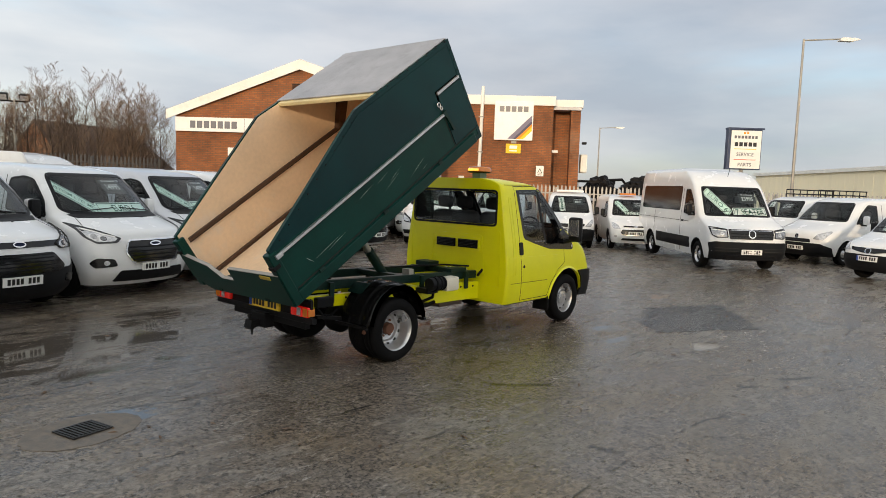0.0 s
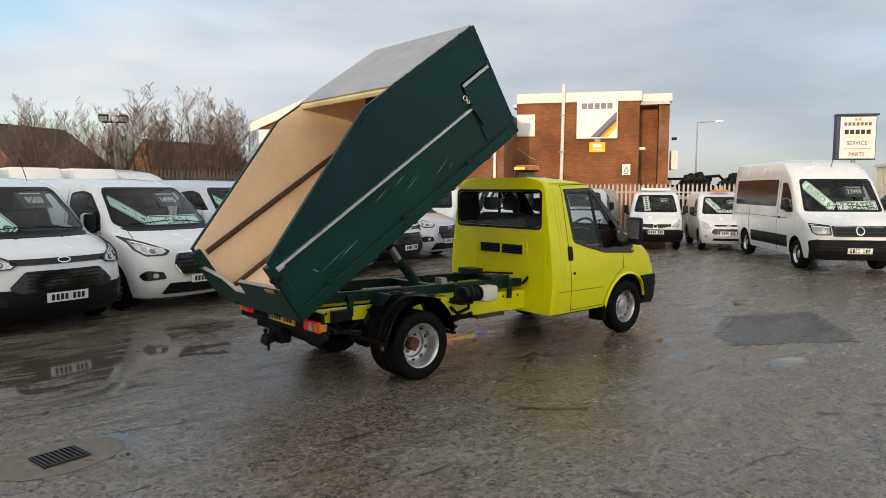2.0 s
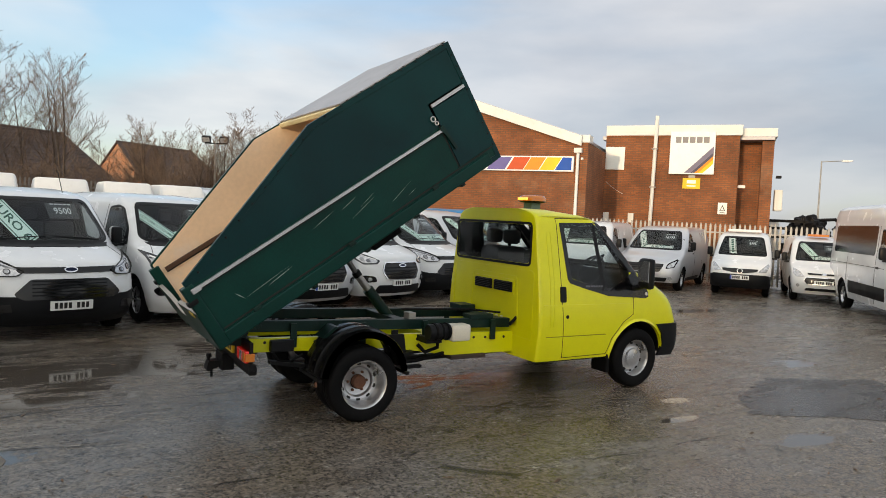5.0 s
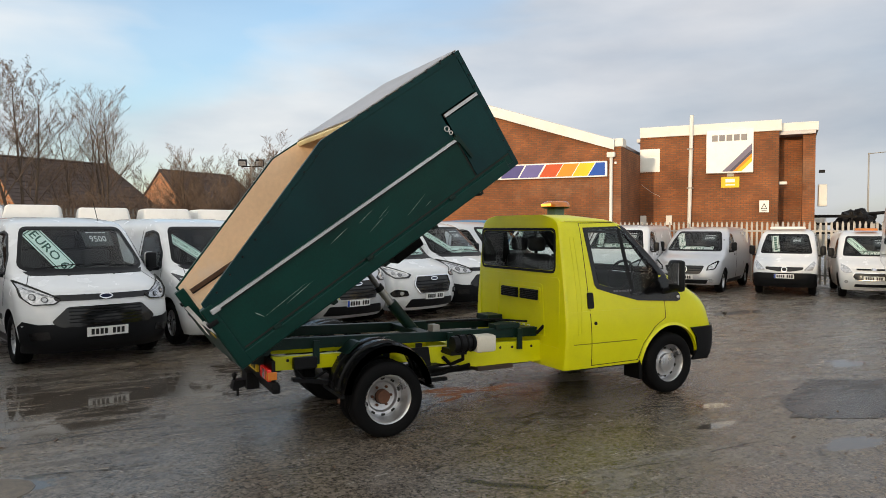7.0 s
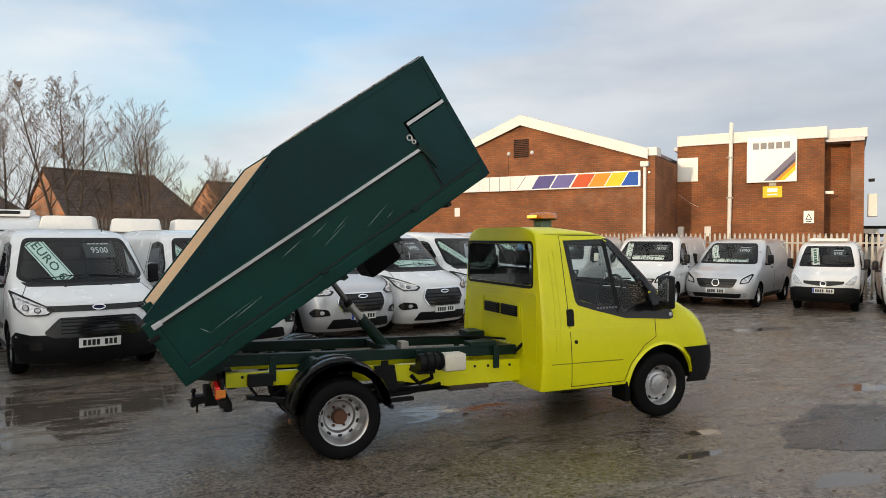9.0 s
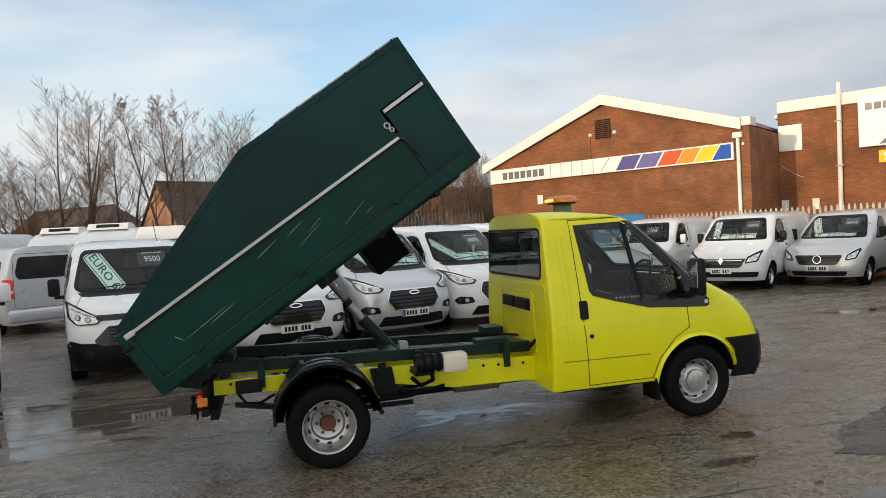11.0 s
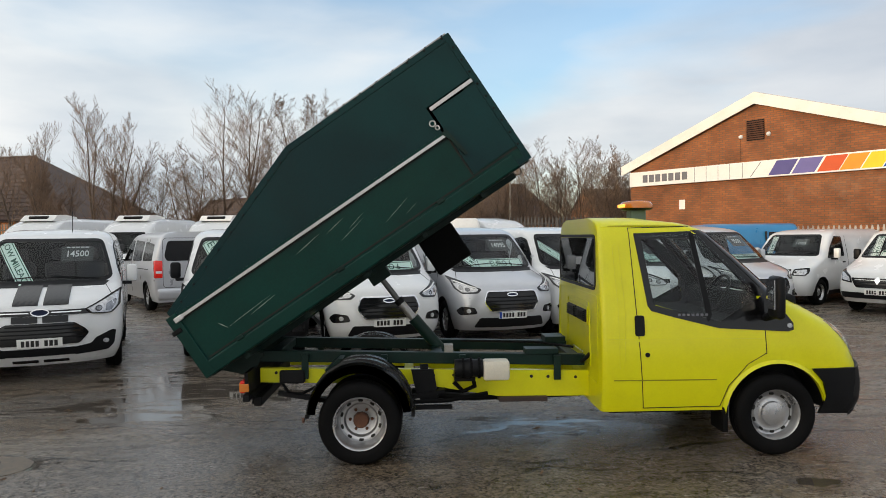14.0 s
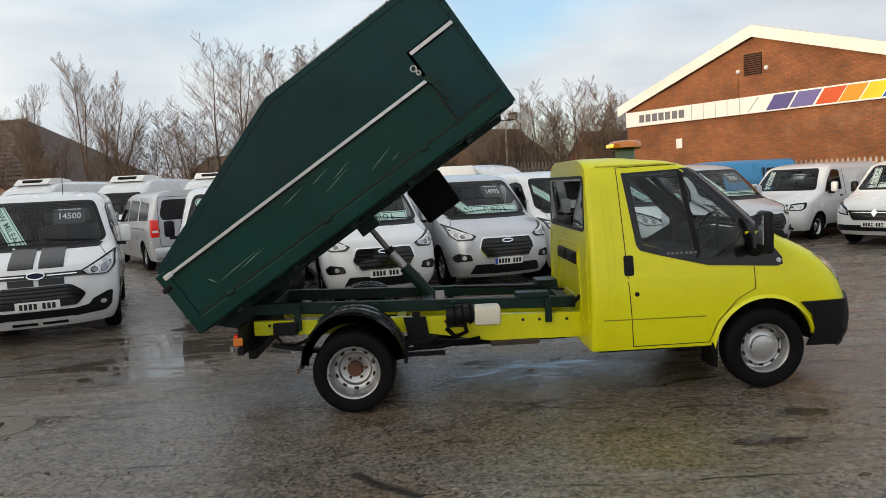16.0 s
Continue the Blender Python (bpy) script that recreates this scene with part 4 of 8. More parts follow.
letter_bars("logo_bar", 2, 0.3, 0.1, wall_s, 0.05, 4.6, 0.003, 0.3, SIGNCOL["orange"], face)
letter_bars("name_bar", 7, 1.2, 0.14, wall_s, 0.05, 4.4, 0.003, 0.3, SIGNGREY, face)
letter_bars("name_bar", 5, 1.15, 0.2, wall_s, 0.05, 4.05, 0.003, 0.25, PLATEINK, face)
part("rule", plain_bars(1, 1.1, 0.03, wall_s, 0.05, 3.82, 0, 0.003, 0), SIGNCOL["yellow"], face)
part("rule", plain_bars(1, 1.1, 0.03, wall_s, 0.05, 3.3, 0, 0.003, 0), SIGNCOL["red"], face)
part("word", lettering("SERVICE", 0.24, wall_s, 0.05, 3.55, 0, 0.003), SIGNGREY, face)
part("word", lettering("PARTS", 0.24, wall_s, 0.05, 3.05, 0, 0.003), SIGNGREY, face)


def street_lamp(x, y, h, arm, turn, r=0.075):
    s = thing("street_lamp", "tall galvanised street lamp with a single arm", "street lamp", pose(x, y, 0, 0, 0, turn), group="street lamps")
    part("base_tube", tube([(0, 0, 0), (0, 0, 1.4)], r * 1.35, 12), GALV, s)
    part("column", tube([(0, 0, 1.39), (0, 0, h * 0.6), (0, 0, h)], r, 12, r * 0.62), GALV, s)
    part("arm", tube([(0, 0, h - 0.06), (arm * 0.5, 0, h + 0.02), (arm * 0.7, 0, h + 0.05)], r * 0.45, 8), GALV, s)
    head = part("lantern", prism([(arm * 0.66, h - 0.04), (arm * 0.7, h + 0.1), (arm * 0.95, h + 0.1), (arm * 1.06, h + 0.04), (arm * 0.9, h - 0.06)], "y", -0.13, 0.13), SIGNWHITE, s, "pale lantern head")
    return s


street_lamp(28.9, 2.78, 9.0, 2.35, -49)
street_lamp(50.8, 24.8, 7.6, 2.1, -50)
street_lamp(-15.5, 31.0, 5.6, 0.5, 170, 0.05)
flood = thing("floodlight_column", "slim steel column with twin black floodlights", "floodlight", pose(5.0, 27.7, 0, 0, 0, -25))
part("column", tube([(0, 0, 0), (0, 0, 5.0)], 0.06, 10, 0.045), GALV, flood)
part("crossbar", box(-0.5, 0.5, -0.03, 0.03, 4.86, 4.92), DARKSTEEL, flood)
for sx in (-0.42, 0.42):
    fl = part("floodlight", box(-0.2, 0.2, -0.14, 0.06, 0, 0.3, 0.02, pose(sx, 0, 4.95, 25, 0, 0)), DARKSTEEL, flood, "black floodlight head")
    part("lens", box(-0.17, 0.17, -0.148, -0.141, 0.03, 0.27, 0, pose(sx, 0, 4.95, 25, 0, 0)), LENS, fl)

# ---- distance: far warehouse, crane lorry, houses ----
far_shed = thing("far_warehouse", "long cream ribbed-steel warehouse with a low roof", "building", pose(55.0, 3.3, 0, 0, 0, 36.0))
part("wall", box(-34, 27, -24, 0, 0, 4.2), WAREHOUSE, far_shed)
part("gutter", box(-34.2, 27.2, 0.0, 0.25, 4.2, 4.5), CREAM, far_shed)
part("roof", prism([(0.2, 4.5), (-24.3, 4.2), (-12, 5.4)], "x", -34.3, 27.3), CREAM, far_shed)
rib_me = mesh_of("rib", box(0, 0.9, 0.0, 0.012, 0, 4.18), WAREHOUSE)
for i in range(40):
    linked("rib", rib_me, far_shed, pose(-33 + i * 1.5, 0, 0))

crane = thing("crane_lorry", "parked lorry with a black netted load", "lorry", pose(31.5, 12.0, 0, 0, 0, 130) @ Matrix.Diagonal((1, 1, 0.9, 1)))
part("bed", box(-2.5, 3.0, -1.1, 1.1, 0.9, 1.5, 0.03), DARKSTEEL, crane)
part("headboard", box(-2.6, -2.45, -1.1, 1.1, 1.5, 2.6), DARKSTEEL, crane)
lcab = part("cab", box(3.1, 4.9, -1.15, 1.15, 0.8, 2.75, 0.12), SIGNWHITE, crane, "white lorry cab")
part("window", box(3.5, 4.4, -1.17, 1.17, 1.7, 2.4), GLOSSBLACK, lcab)
for wx in (-1.6, 3.9):
    for wy in (-1.0, 1.0):
        part("wheel", revolve([(0.12, -0.14), (0.45, -0.14), (0.5, -0.1), (0.5, 0.1), (0.45, 0.14), (0.12, 0.14)], 24), RUBBER, crane, at=pose(wx, wy, 0.5))
def net_heap(name, x, y, z, rx, ry, rz, seed, parent):
    """A lumpy load under a black net."""
    bm = bmesh.new()
    bmesh.ops.create_icosphere(bm, subdivisions=4, radius=1.0)
    for v in bm.verts:
        k = 1 + 0.30 * noise.noise(v.co * 2.3 + Vector((seed, 0, 0))) + 0.16 * noise.noise(v.co * 7.0 + Vector((0, seed, 0)))
        v.co = Vector((v.co.x * rx * k, v.co.y * ry * k, max(-0.6, v.co.z) * rz * k))
    return part(name, bm, DARKSTEEL, parent, at=pose(x, y, z))


net_heap("netted_load", -0.9, 0.0, 2.25, 1.3, 0.8, 0.85, 3.0, crane)
net_heap("netted_load", 1.7, 0.0, 2.2, 0.9, 0.7, 0.8, 9.0, crane)
part("crane_base", box(-0.4, 0.4, -0.4, 0.4, 1.5, 2.6, 0.05), DARKSTEEL, crane)
part("boom", tube([(0.0, 0, 2.3), (0.5, 0, 2.9), (2.2, 0, 2.75)], 0.09, 8), DARKSTEEL, crane)
rack = thing("steel_stillage", "black steel rack stacked beyond the fence", "rack", pose(27.5, 13.2, 0, 0, 0, 128))
for z in (1.6, 2.0, 2.35):
    part("shelf", box(-1.3, 1.3, -0.4, 0.4, z, z + 0.12), DARKSTEEL, rack)
for sx in (-1.25, 1.2):
    for sy in (-0.4, 0.34):
        part("leg", box(sx, sx + 0.06, sy, sy + 0.06, 0, 2.6), DARKSTEEL, rack)


def house(x, y, turn, w, d, eave, ridge, hip):
    h = thing("house", "brick house with a brown tiled roof among bare trees", "house", pose(x, y, 0, 0, 0, turn), group="houses behind the yard")
    part("wall", box(0, w, 0, 0.3, 0, eave), HOUSEBRICK, h)
    part("wall", box(0, w, d - 0.3, d, 0, eave), HOUSEBRICK, h)
    part("wall", box(w - 0.3, w, 0.3, d - 0.3, 0, eave), HOUSEBRICK, h)
    part("gable_wall", prism([(0, 0), (d, 0), (d, eave), (d / 2, ridge - 0.15), (0, eave)], "x", -0.004, 0.3), HOUSEBRICK, h, "orange brick gable")
    for s in (0, 1):
        y0, ym = (-0.35 if s == 0 else d + 0.35), d / 2
        roof = part("roof", prism([(y0, eave - 0.15), (ym, ridge), (ym, ridge - 0.14), (y0, eave - 0.3)], "x", -0.15, w + (0.3 if not hip else -hip)), TILE, h)
        n = 16
        rows = bmesh.new()
        for i in range(n):
            t = (i + 0.1) / n
            yy, zz = y0 + (ym - y0) * t, eave - 0.15 + (ridge - eave + 0.15) * t
            add_box(rows, -0.17, w + (0.3 if not hip else -hip * t), min(yy, yy + (ym - y0) * 0.03), max(yy, yy + (ym - y0) * 0.03), zz + 0.005, zz + 0.045)
        tagged(part("tile_course", rows, TILE, roof), kind="stuff")
    if hip:
        part("roof", prism([(-0.35, eave - 0.2), (d + 0.35, eave - 0.2), (d / 2, ridge - 0.01)], "x", w - hip, w - hip + 0.02), TILE, h)
        bm = bmesh.new()
        v = [bm.verts.new(p) for p in ((w + 0.3, -0.35, eave - 0.2), (w + 0.3, d + 0.35, eave - 0.2), (w - hip, d / 2, ridge), (w - hip, -0.35, eave - 0.2), (w - hip, d + 0.35, eave - 0.2))]
        for f in ((0, 1, 2), (0, 2, 3), (1, 4, 2)):
            bm.faces.new([v[i] for i in f])
        part("roof", bm, TILE, h, "hipped tiled roof end")
    part("ridge", tube([(-0.15, d / 2, ridge), (w - hip if hip else w + 0.3, d / 2, ridge)], 0.09, 8), TILE, h)
    return h


house(-5.6, 41.3, 31, 10.0, 7, 2.7, 6.4, 2.2)
house(6.4, 60.4, 33, 11.5, 8, 3.2, 7.4, 2.6)
house(-22.0, 58.0, -40, 12.0, 7, 2.6, 5.5, 2.0)
house(18.6, 59.8, 24, 14, 7, 2.7, 6.5, 2.5)
house(-39, 38.5, -14, 20, 9, 3.2, 7.4, 6.5)

# ---- bare winter trees ----
def grow(rng, base, height, spread, stems, depth, twig, rise=0.3, fan=0.30):
    """Limbs as tapered tubes: returns vertices and faces of each stem with its boughs, and of all the twigs."""
    woods, fine = [], ([], [])

    def seg(p, q, r0, r1, sides, into):
        d = (q - p)
        if d.length < 1e-5:
            return
        d.normalize()
        a = d.orthogonal().normalized()
        b = d.cross(a)
        vs, fs = into
        k = len(vs)
        for c, r in ((p, r0), (q, r1)):
            for i in range(sides):
                t = i * math.tau / sides
                vs.append(c + (a * math.cos(t) + b * math.sin(t)) * r)
        for i in range(sides):
            j = (i + 1) % sides
            fs.append((k + i, k + j, k + sides + j, k + sides + i))

    def limb(p, d, length, r, level):
        steps = (10, 6, 4, 3)[level]
        q = p.copy()
        for i in range(steps):
            wob = Vector((rng.uniform(-1, 1), rng.uniform(-1, 1), rng.uniform(-0.5, 0.8))) * (0.06, 0.11, 0.15, 0.2)[level]
            d = (d + wob + Vector((0, 0, rise * 0.10))).normalized()
            nxt = q + d * (length / steps)
            r0, r1 = r * (1 - 0.85 * i / steps), r * (1 - 0.85 * (i + 1) / steps)
            seg(q, nxt, max(r0, twig), max(r1, twig * 0.55), 5 if level == 0 else 3, woods[-1] if level < 2 else fine)
            q = nxt
            if level < depth and (i > (2 if stems < 4 else 1) or level > 0):
                for _ in range((rng.choice((1, 2, 2)), rng.choice((1, 2)), rng.choice((1, 1, 2)))[level]):
                    a = rng.uniform(0, math.tau)
                    side = Vector((math.cos(a), math.sin(a), 0.0))
                    nd = (d * 0.75 + side * spread * rng.uniform(0.8, 1.5) + Vector((0, 0, rise * 0.35))).normalized()
                    limb(q, nd, length * rng.uniform(*((0.26, 0.48), (0.30, 0.52), (0.30, 0.55))[level]) * (1.3 - 0.9 * i / steps), max(r1 * 0.5, twig), level + 1)

    for s in range(stems):
        a = rng.uniform(0, math.tau)
        woods.append(([], []))
        lean = rng.uniform(0.05, fan) if stems > 1 else 0.03
        d = Vector((math.cos(a) * lean, math.sin(a) * lean, 1)).normalized()
        limb(base + Vector((math.cos(a), math.sin(a), 0)) * (0.12 * stems * 0.5), d, height * rng.uniform(0.70, 0.92), 0.015 * height / math.sqrt(stems) * 0.8 + 0.03, 0)
    return woods, fine


def tree(seed, x, y, height, spread=0.62, stems=1, rise=0.3, fan=0.3, twig=0.0065, leaves=0, label="bare winter tree with fine brown twigs"):
    rng = random.Random(seed)
    t = thing("tree", label, "tree", pose(x, y, 0), group="bare trees behind the yard")
    woods, fine = grow(rng, Vector((0, 0, -0.1)), height, spread, stems, 3, twig, rise, fan)
    for nm, (vs, fs), m in [("trunk", w, BARK) for w in woods] + [("crown", fine, TWIG)]:
        me = bpy.data.meshes.new(nm)
        me.from_pydata(vs, [], fs)
        me.materials.append(m)
        linked(nm, me, t, Matrix())
    if leaves:
        lv, lf = [], []
        tips = [v for v in fine[0] if v.z > height * 0.38]
        for _ in range(leaves):
            c = rng.choice(tips) + Vector((rng.uniform(-1, 1), rng.uniform(-1, 1), rng.uniform(-1, 0.4))) * 0.06
            u = Vector((rng.uniform(-1, 1), rng.uniform(-1, 1), rng.uniform(-1, 1))).normalized()
            w = u.orthogonal().normalized()
            ln = rng.uniform(0.025, 0.055)
            k = len(lv)
            lv += [c - u * ln, c + w * ln * 0.45, c + u * ln, c - w * ln * 0.45]
            lf += [(k, k + 1, k + 2), (k, k + 2, k + 3)]
        me = bpy.data.meshes.new("dead_leaves")
        me.from_pydata(lv, [], lf)
        me.materials.append(LEAFBIT)
        tagged(linked("dead_leaves", me, t, Matrix(), "withered brown leaves left on the twigs"), kind="stuff")
    return t


# slender trees behind the far row, from the workshop side to the open side
tree(3, -4.7, 29.0, 10.9, 0.6, 3, 0.3, 0.13, leaves=3600, label="slim winter tree with a few withered leaves")
tree(7, -1.15, 30.0, 8.4, 0.55, 3, 0.4, 0.16)
tree(15, -2.6, 31.0, 7.2, 0.6, 3, 0.3, 0.2)
tree(2, -8.9, 29.0, 9.6, 0.6, 4, 0.3, 0.24)
tree(10, -10.6, 28.4, 6.7, 0.62, 6, 0.15, 0.45)
tree(16, -6.9, 29.8, 8.4, 0.58, 2, 0.35, 0.15)
tree(1, -15.6, 29.0, 8.9, 0.5, 5, 0.4, 0.22)
tree(17, -13.6, 29.6, 5.6, 0.6, 6, 0.2, 0.4)
tree(8, -21.4, 32.0, 8.6, 0.40, 3, 0.45, 0.2)
tree(12, -18.9, 31.0, 6.6, 0.45, 4, 0.4, 0.3)
tree(18, -26.0, 34.0, 8.0, 0.45, 5, 0.4, 0.25)
# dense coppiced thickets
for seed_, x_, y_, h_, n_ in ((4, 5.9, 29.0, 6.3, 6), (5, 7.7, 29.3, 7.0, 6), (6, 9.5, 28.8, 7.0, 6), (13, 11.3, 29.0, 6.5, 6), (14, 8.7, 31.0, 6.6, 4), (11, 13.2, 30.5, 5.6, 5)):
    tree(seed_, x_, y_, h_, 0.62, n_, 0.2, 0.55, 0.006, label="dense bare thicket of sunlit brown stems")
for seed_, x_, y_, h_, n_ in ((9, 2.6, 29.2, 5.8, 6), (19, 4.2, 29.0, 5.7, 6), (20, 1.2, 30.0, 4.9, 5)):
    tree(seed_, x_, y_, h_, 0.58, n_, 0.25, 0.5, 0.006, label="bare thicket of thin brown stems")

hedge_vs, hedge_fs = [], []
hedge_rng = random.Random(77)
for i in range(170):
    hx = 13.0 - i * 0.31 + hedge_rng.uniform(-0.3, 0.3)
    hy = 26.3 + (11.5 - hx) * 0.12 + hedge_rng.uniform(-0.9, 0.9)
    woods, fine = grow(hedge_rng, Vector((hx, hy, -0.1)), hedge_rng.uniform(1.6, 3.0) * (1.0 if hx > 4 else 1.3 if hx > -12 else 0.85), 0.95, 3, 2, 0.009)
    for vs, fs in (*woods, fine):
        k = len(hedge_vs)
        hedge_vs += vs
        hedge_fs += [tuple(a + k for a in f) for f in fs]
hedge_me = bpy.data.meshes.new("undergrowth")
hedge_me.from_pydata(hedge_vs, [], hedge_fs)
hedge_me.materials.append(TWIG)
tagged(new("undergrowth", hedge_me), "tangled leafless brown undergrowth behind the fence", "undergrowth", kind="stuff")

# ---- vehicles ----
class Shell:
    """A vehicle body as stacked plan outlines: the nose points to +x, x = 0 at its foremost point."""

    def __init__(self, length, prof, width, depth, power=2.5, rear=0.08, rear_lean=()):
        self.length, self.prof, self.width, self.depth, self.power, self.rear = length, prof, width, depth, power, rear
        self.rear_lean = rear_lean or ((0, 0.0), (9, 0.0))

    def xf(self, z):
        return lerp_table(self.prof, z)

    def w(self, z):
        return lerp_table(self.width, z)

    def d(self, z):
        return lerp_table(self.depth, z)

    def front(self, y, z, off=0.0):
        w, n = self.w(z), self.power
        t = min(0.995, abs(y) / w)
        x = self.xf(z) - self.d(z) * (1 - (1 - t**n) ** (1 / n))
        if off:
            e = 0.01
            px = self.front(y + e, z) - Vector(self.front(y - e, z))
            pz = Vector(self.front(y, z + e)) - Vector(self.front(y, z - e))
            nrm = px.cross(pz).normalized()
            if nrm.x < 0:
                nrm = -nrm
            return Vector((x, y, z)) + nrm * off
        return Vector((x, y, z))

    def side(self, x, z, off=0.0, s=1):
        w, n, d = self.w(z), self.power, self.d(z)
        t = (x - (self.xf(z) - d)) / d
        y = w if t <= 0 else w * (1 - min(0.999, t) ** n) ** (1 / n)
        k = off if t <= 0 else off * 1.0
        return Vector((x + (off * 0.4 if t > 0.3 else 0), s * (y + k), z))

    def build(self, levels, nf=13, ns=9):
        bm = bmesh.new()
        rings = []
        for z in levels:
            w, d, n, xf = self.w(z), self.d(z), self.power, self.xf(z)
            xr = -self.length + lerp_table(self.rear_lean, z)
            half = []
            for i in range(nf):
                a = (i / (nf - 1)) * math.pi / 2
                c, s = max(0.0, math.cos(a)), math.sin(a)
                half.append((xf - d + d * c ** (2 / n), w * s ** (2 / n)))
            x0 = xf - d
            half += [(x0 + (xr + self.rear - x0) * i / ns, w) for i in range(1, ns + 1)]
            for i in range(1, 4):
                a = i / 3 * math.pi / 2
                half.append((xr + self.rear - self.rear * math.sin(a), w - self.rear + self.rear * math.cos(a)))
            half += [(xr, (w - self.rear) * k) for k in (0.66, 0.33)]
            full = half + [(xr, 0)] + [(x, -y) for x, y in half[:0:-1]]
            rings.append([bm.verts.new((x, y, z)) for x, y in full])
        m = len(rings[0])
        for u, v in zip(rings, rings[1:]):
            for k in range(m):
                bm.faces.new((u[k], u[(k + 1) % m], v[(k + 1) % m], v[k]))
        bm.faces.new(rings[0][::-1])
        bm.faces.new(rings[-1])
        bmesh.ops.recalc_face_normals(bm, faces=bm.faces[:])
        return bm


def steps_between(*stops):
    out = []
    for (a, n), (b, _) in zip(stops, stops[1:]):
        out += [a + (b - a) * i / n for i in range(n)]
    return out + [stops[-1][0]]


def ell(cy, cz, ry, rz, n=16):
    return [(cy + ry * math.cos(i * math.tau / n), cz + rz * math.sin(i * math.tau / n)) for i in range(n)]


def mirror_poly(p):
    return [(-y, z) for y, z in p[::-1]]


def tyre_mesh(r, w):
    h = w / 2
    return mesh_of("tyre", revolve([(r * 0.62, -h * 0.8), (r * 0.72, -h), (r * 0.9, -h), (r * 0.975, -h * 0.82), (r, -h * 0.55), (r, -h * 0.3), (r - 0.008, -h * 0.28), (r - 0.008, -h * 0.2), (r, -h * 0.18), (r, h * 0.18), (r - 0.008, h * 0.2), (r - 0.008, h * 0.28), (r, h * 0.3), (r, h * 0.55), (r * 0.975, h * 0.82), (r * 0.9, h), (r * 0.72, h), (r * 0.62, h * 0.8)], 36, closed=True), RUBBER, 40)


def disc_rim(r, holes=0, dish=0.03, out=0.06):
    """A pressed steel wheel or a hub cap: faces +y."""
    bm = revolve([(0.0, out * 0.6), (r * 0.22, out * 0.6), (r * 0.3, out * 0.35), (r * 0.5, out * 0.25 - dish), (r * 0.78, out * 0.15 - dish), (r * 0.85, out * 0.45), (r * 0.96, out * 0.8), (r, out), (r * 1.03, out * 0.9), (r * 1.0, -out)], 36)
    return mesh_of("rim", bm, STEEL, 35)


def spoke_rim(r, n=10, out=0.06):
    bm = revolve([(r * 0.9, -out), (r * 0.9, out * 0.5), (r * 0.97, out * 0.9), (r * 1.02, out), (r * 1.02, -out)], 36)
    for i in range(n):
        a = i * math.tau / n
        add_box(bm, r * 0.12, r * 0.93, out * 0.2, out * 0.65, -r * 0.055, r * 0.055, 0, pose(0, 0, 0, 0, math.degrees(a), 0))
    k = revolve([(0, out * 0.8), (r * 0.2, out * 0.75), (r * 0.24, out * 0.3), (0, 0.0)], 20)
    me = bpy.data.meshes.new("tmp")
    k.to_mesh(me)
    k.free()
    bm.from_mesh(me)
    bpy.data.meshes.remove(me)
    return mesh_of("rim", bm, STEEL, 35)


TYRE_ME, TYRE_S = tyre_mesh(0.335, 0.215), tyre_mesh(0.315, 0.195)
RIM_CAP, RIM_ALLOY = disc_rim(0.215), spoke_rim(0.222)
RIM_BACK = mesh_of("rim_back", revolve([(0.0, -0.02), (0.2, -0.02), (0.21, 0.04), (0.0, -0.01)], 24), DARKSTEEL)


def add_wheel(v, x, s, r, half_w, alloy, me=None):
    w = thing("wheel", "", "")
    w.parent, w.matrix_basis = v, pose(x, s * (half_w - 0.125), r) @ (Matrix() if s > 0 else pose(0, 0, 0, 0, 0, 180))
    linked("tyre", me or TYRE_ME, w, Matrix())
    linked("rim", RIM_ALLOY if alloy else RIM_CAP, w, pose(0, 0.03, 0))
    linked("rim_back", RIM_BACK, w, Matrix())
    return w


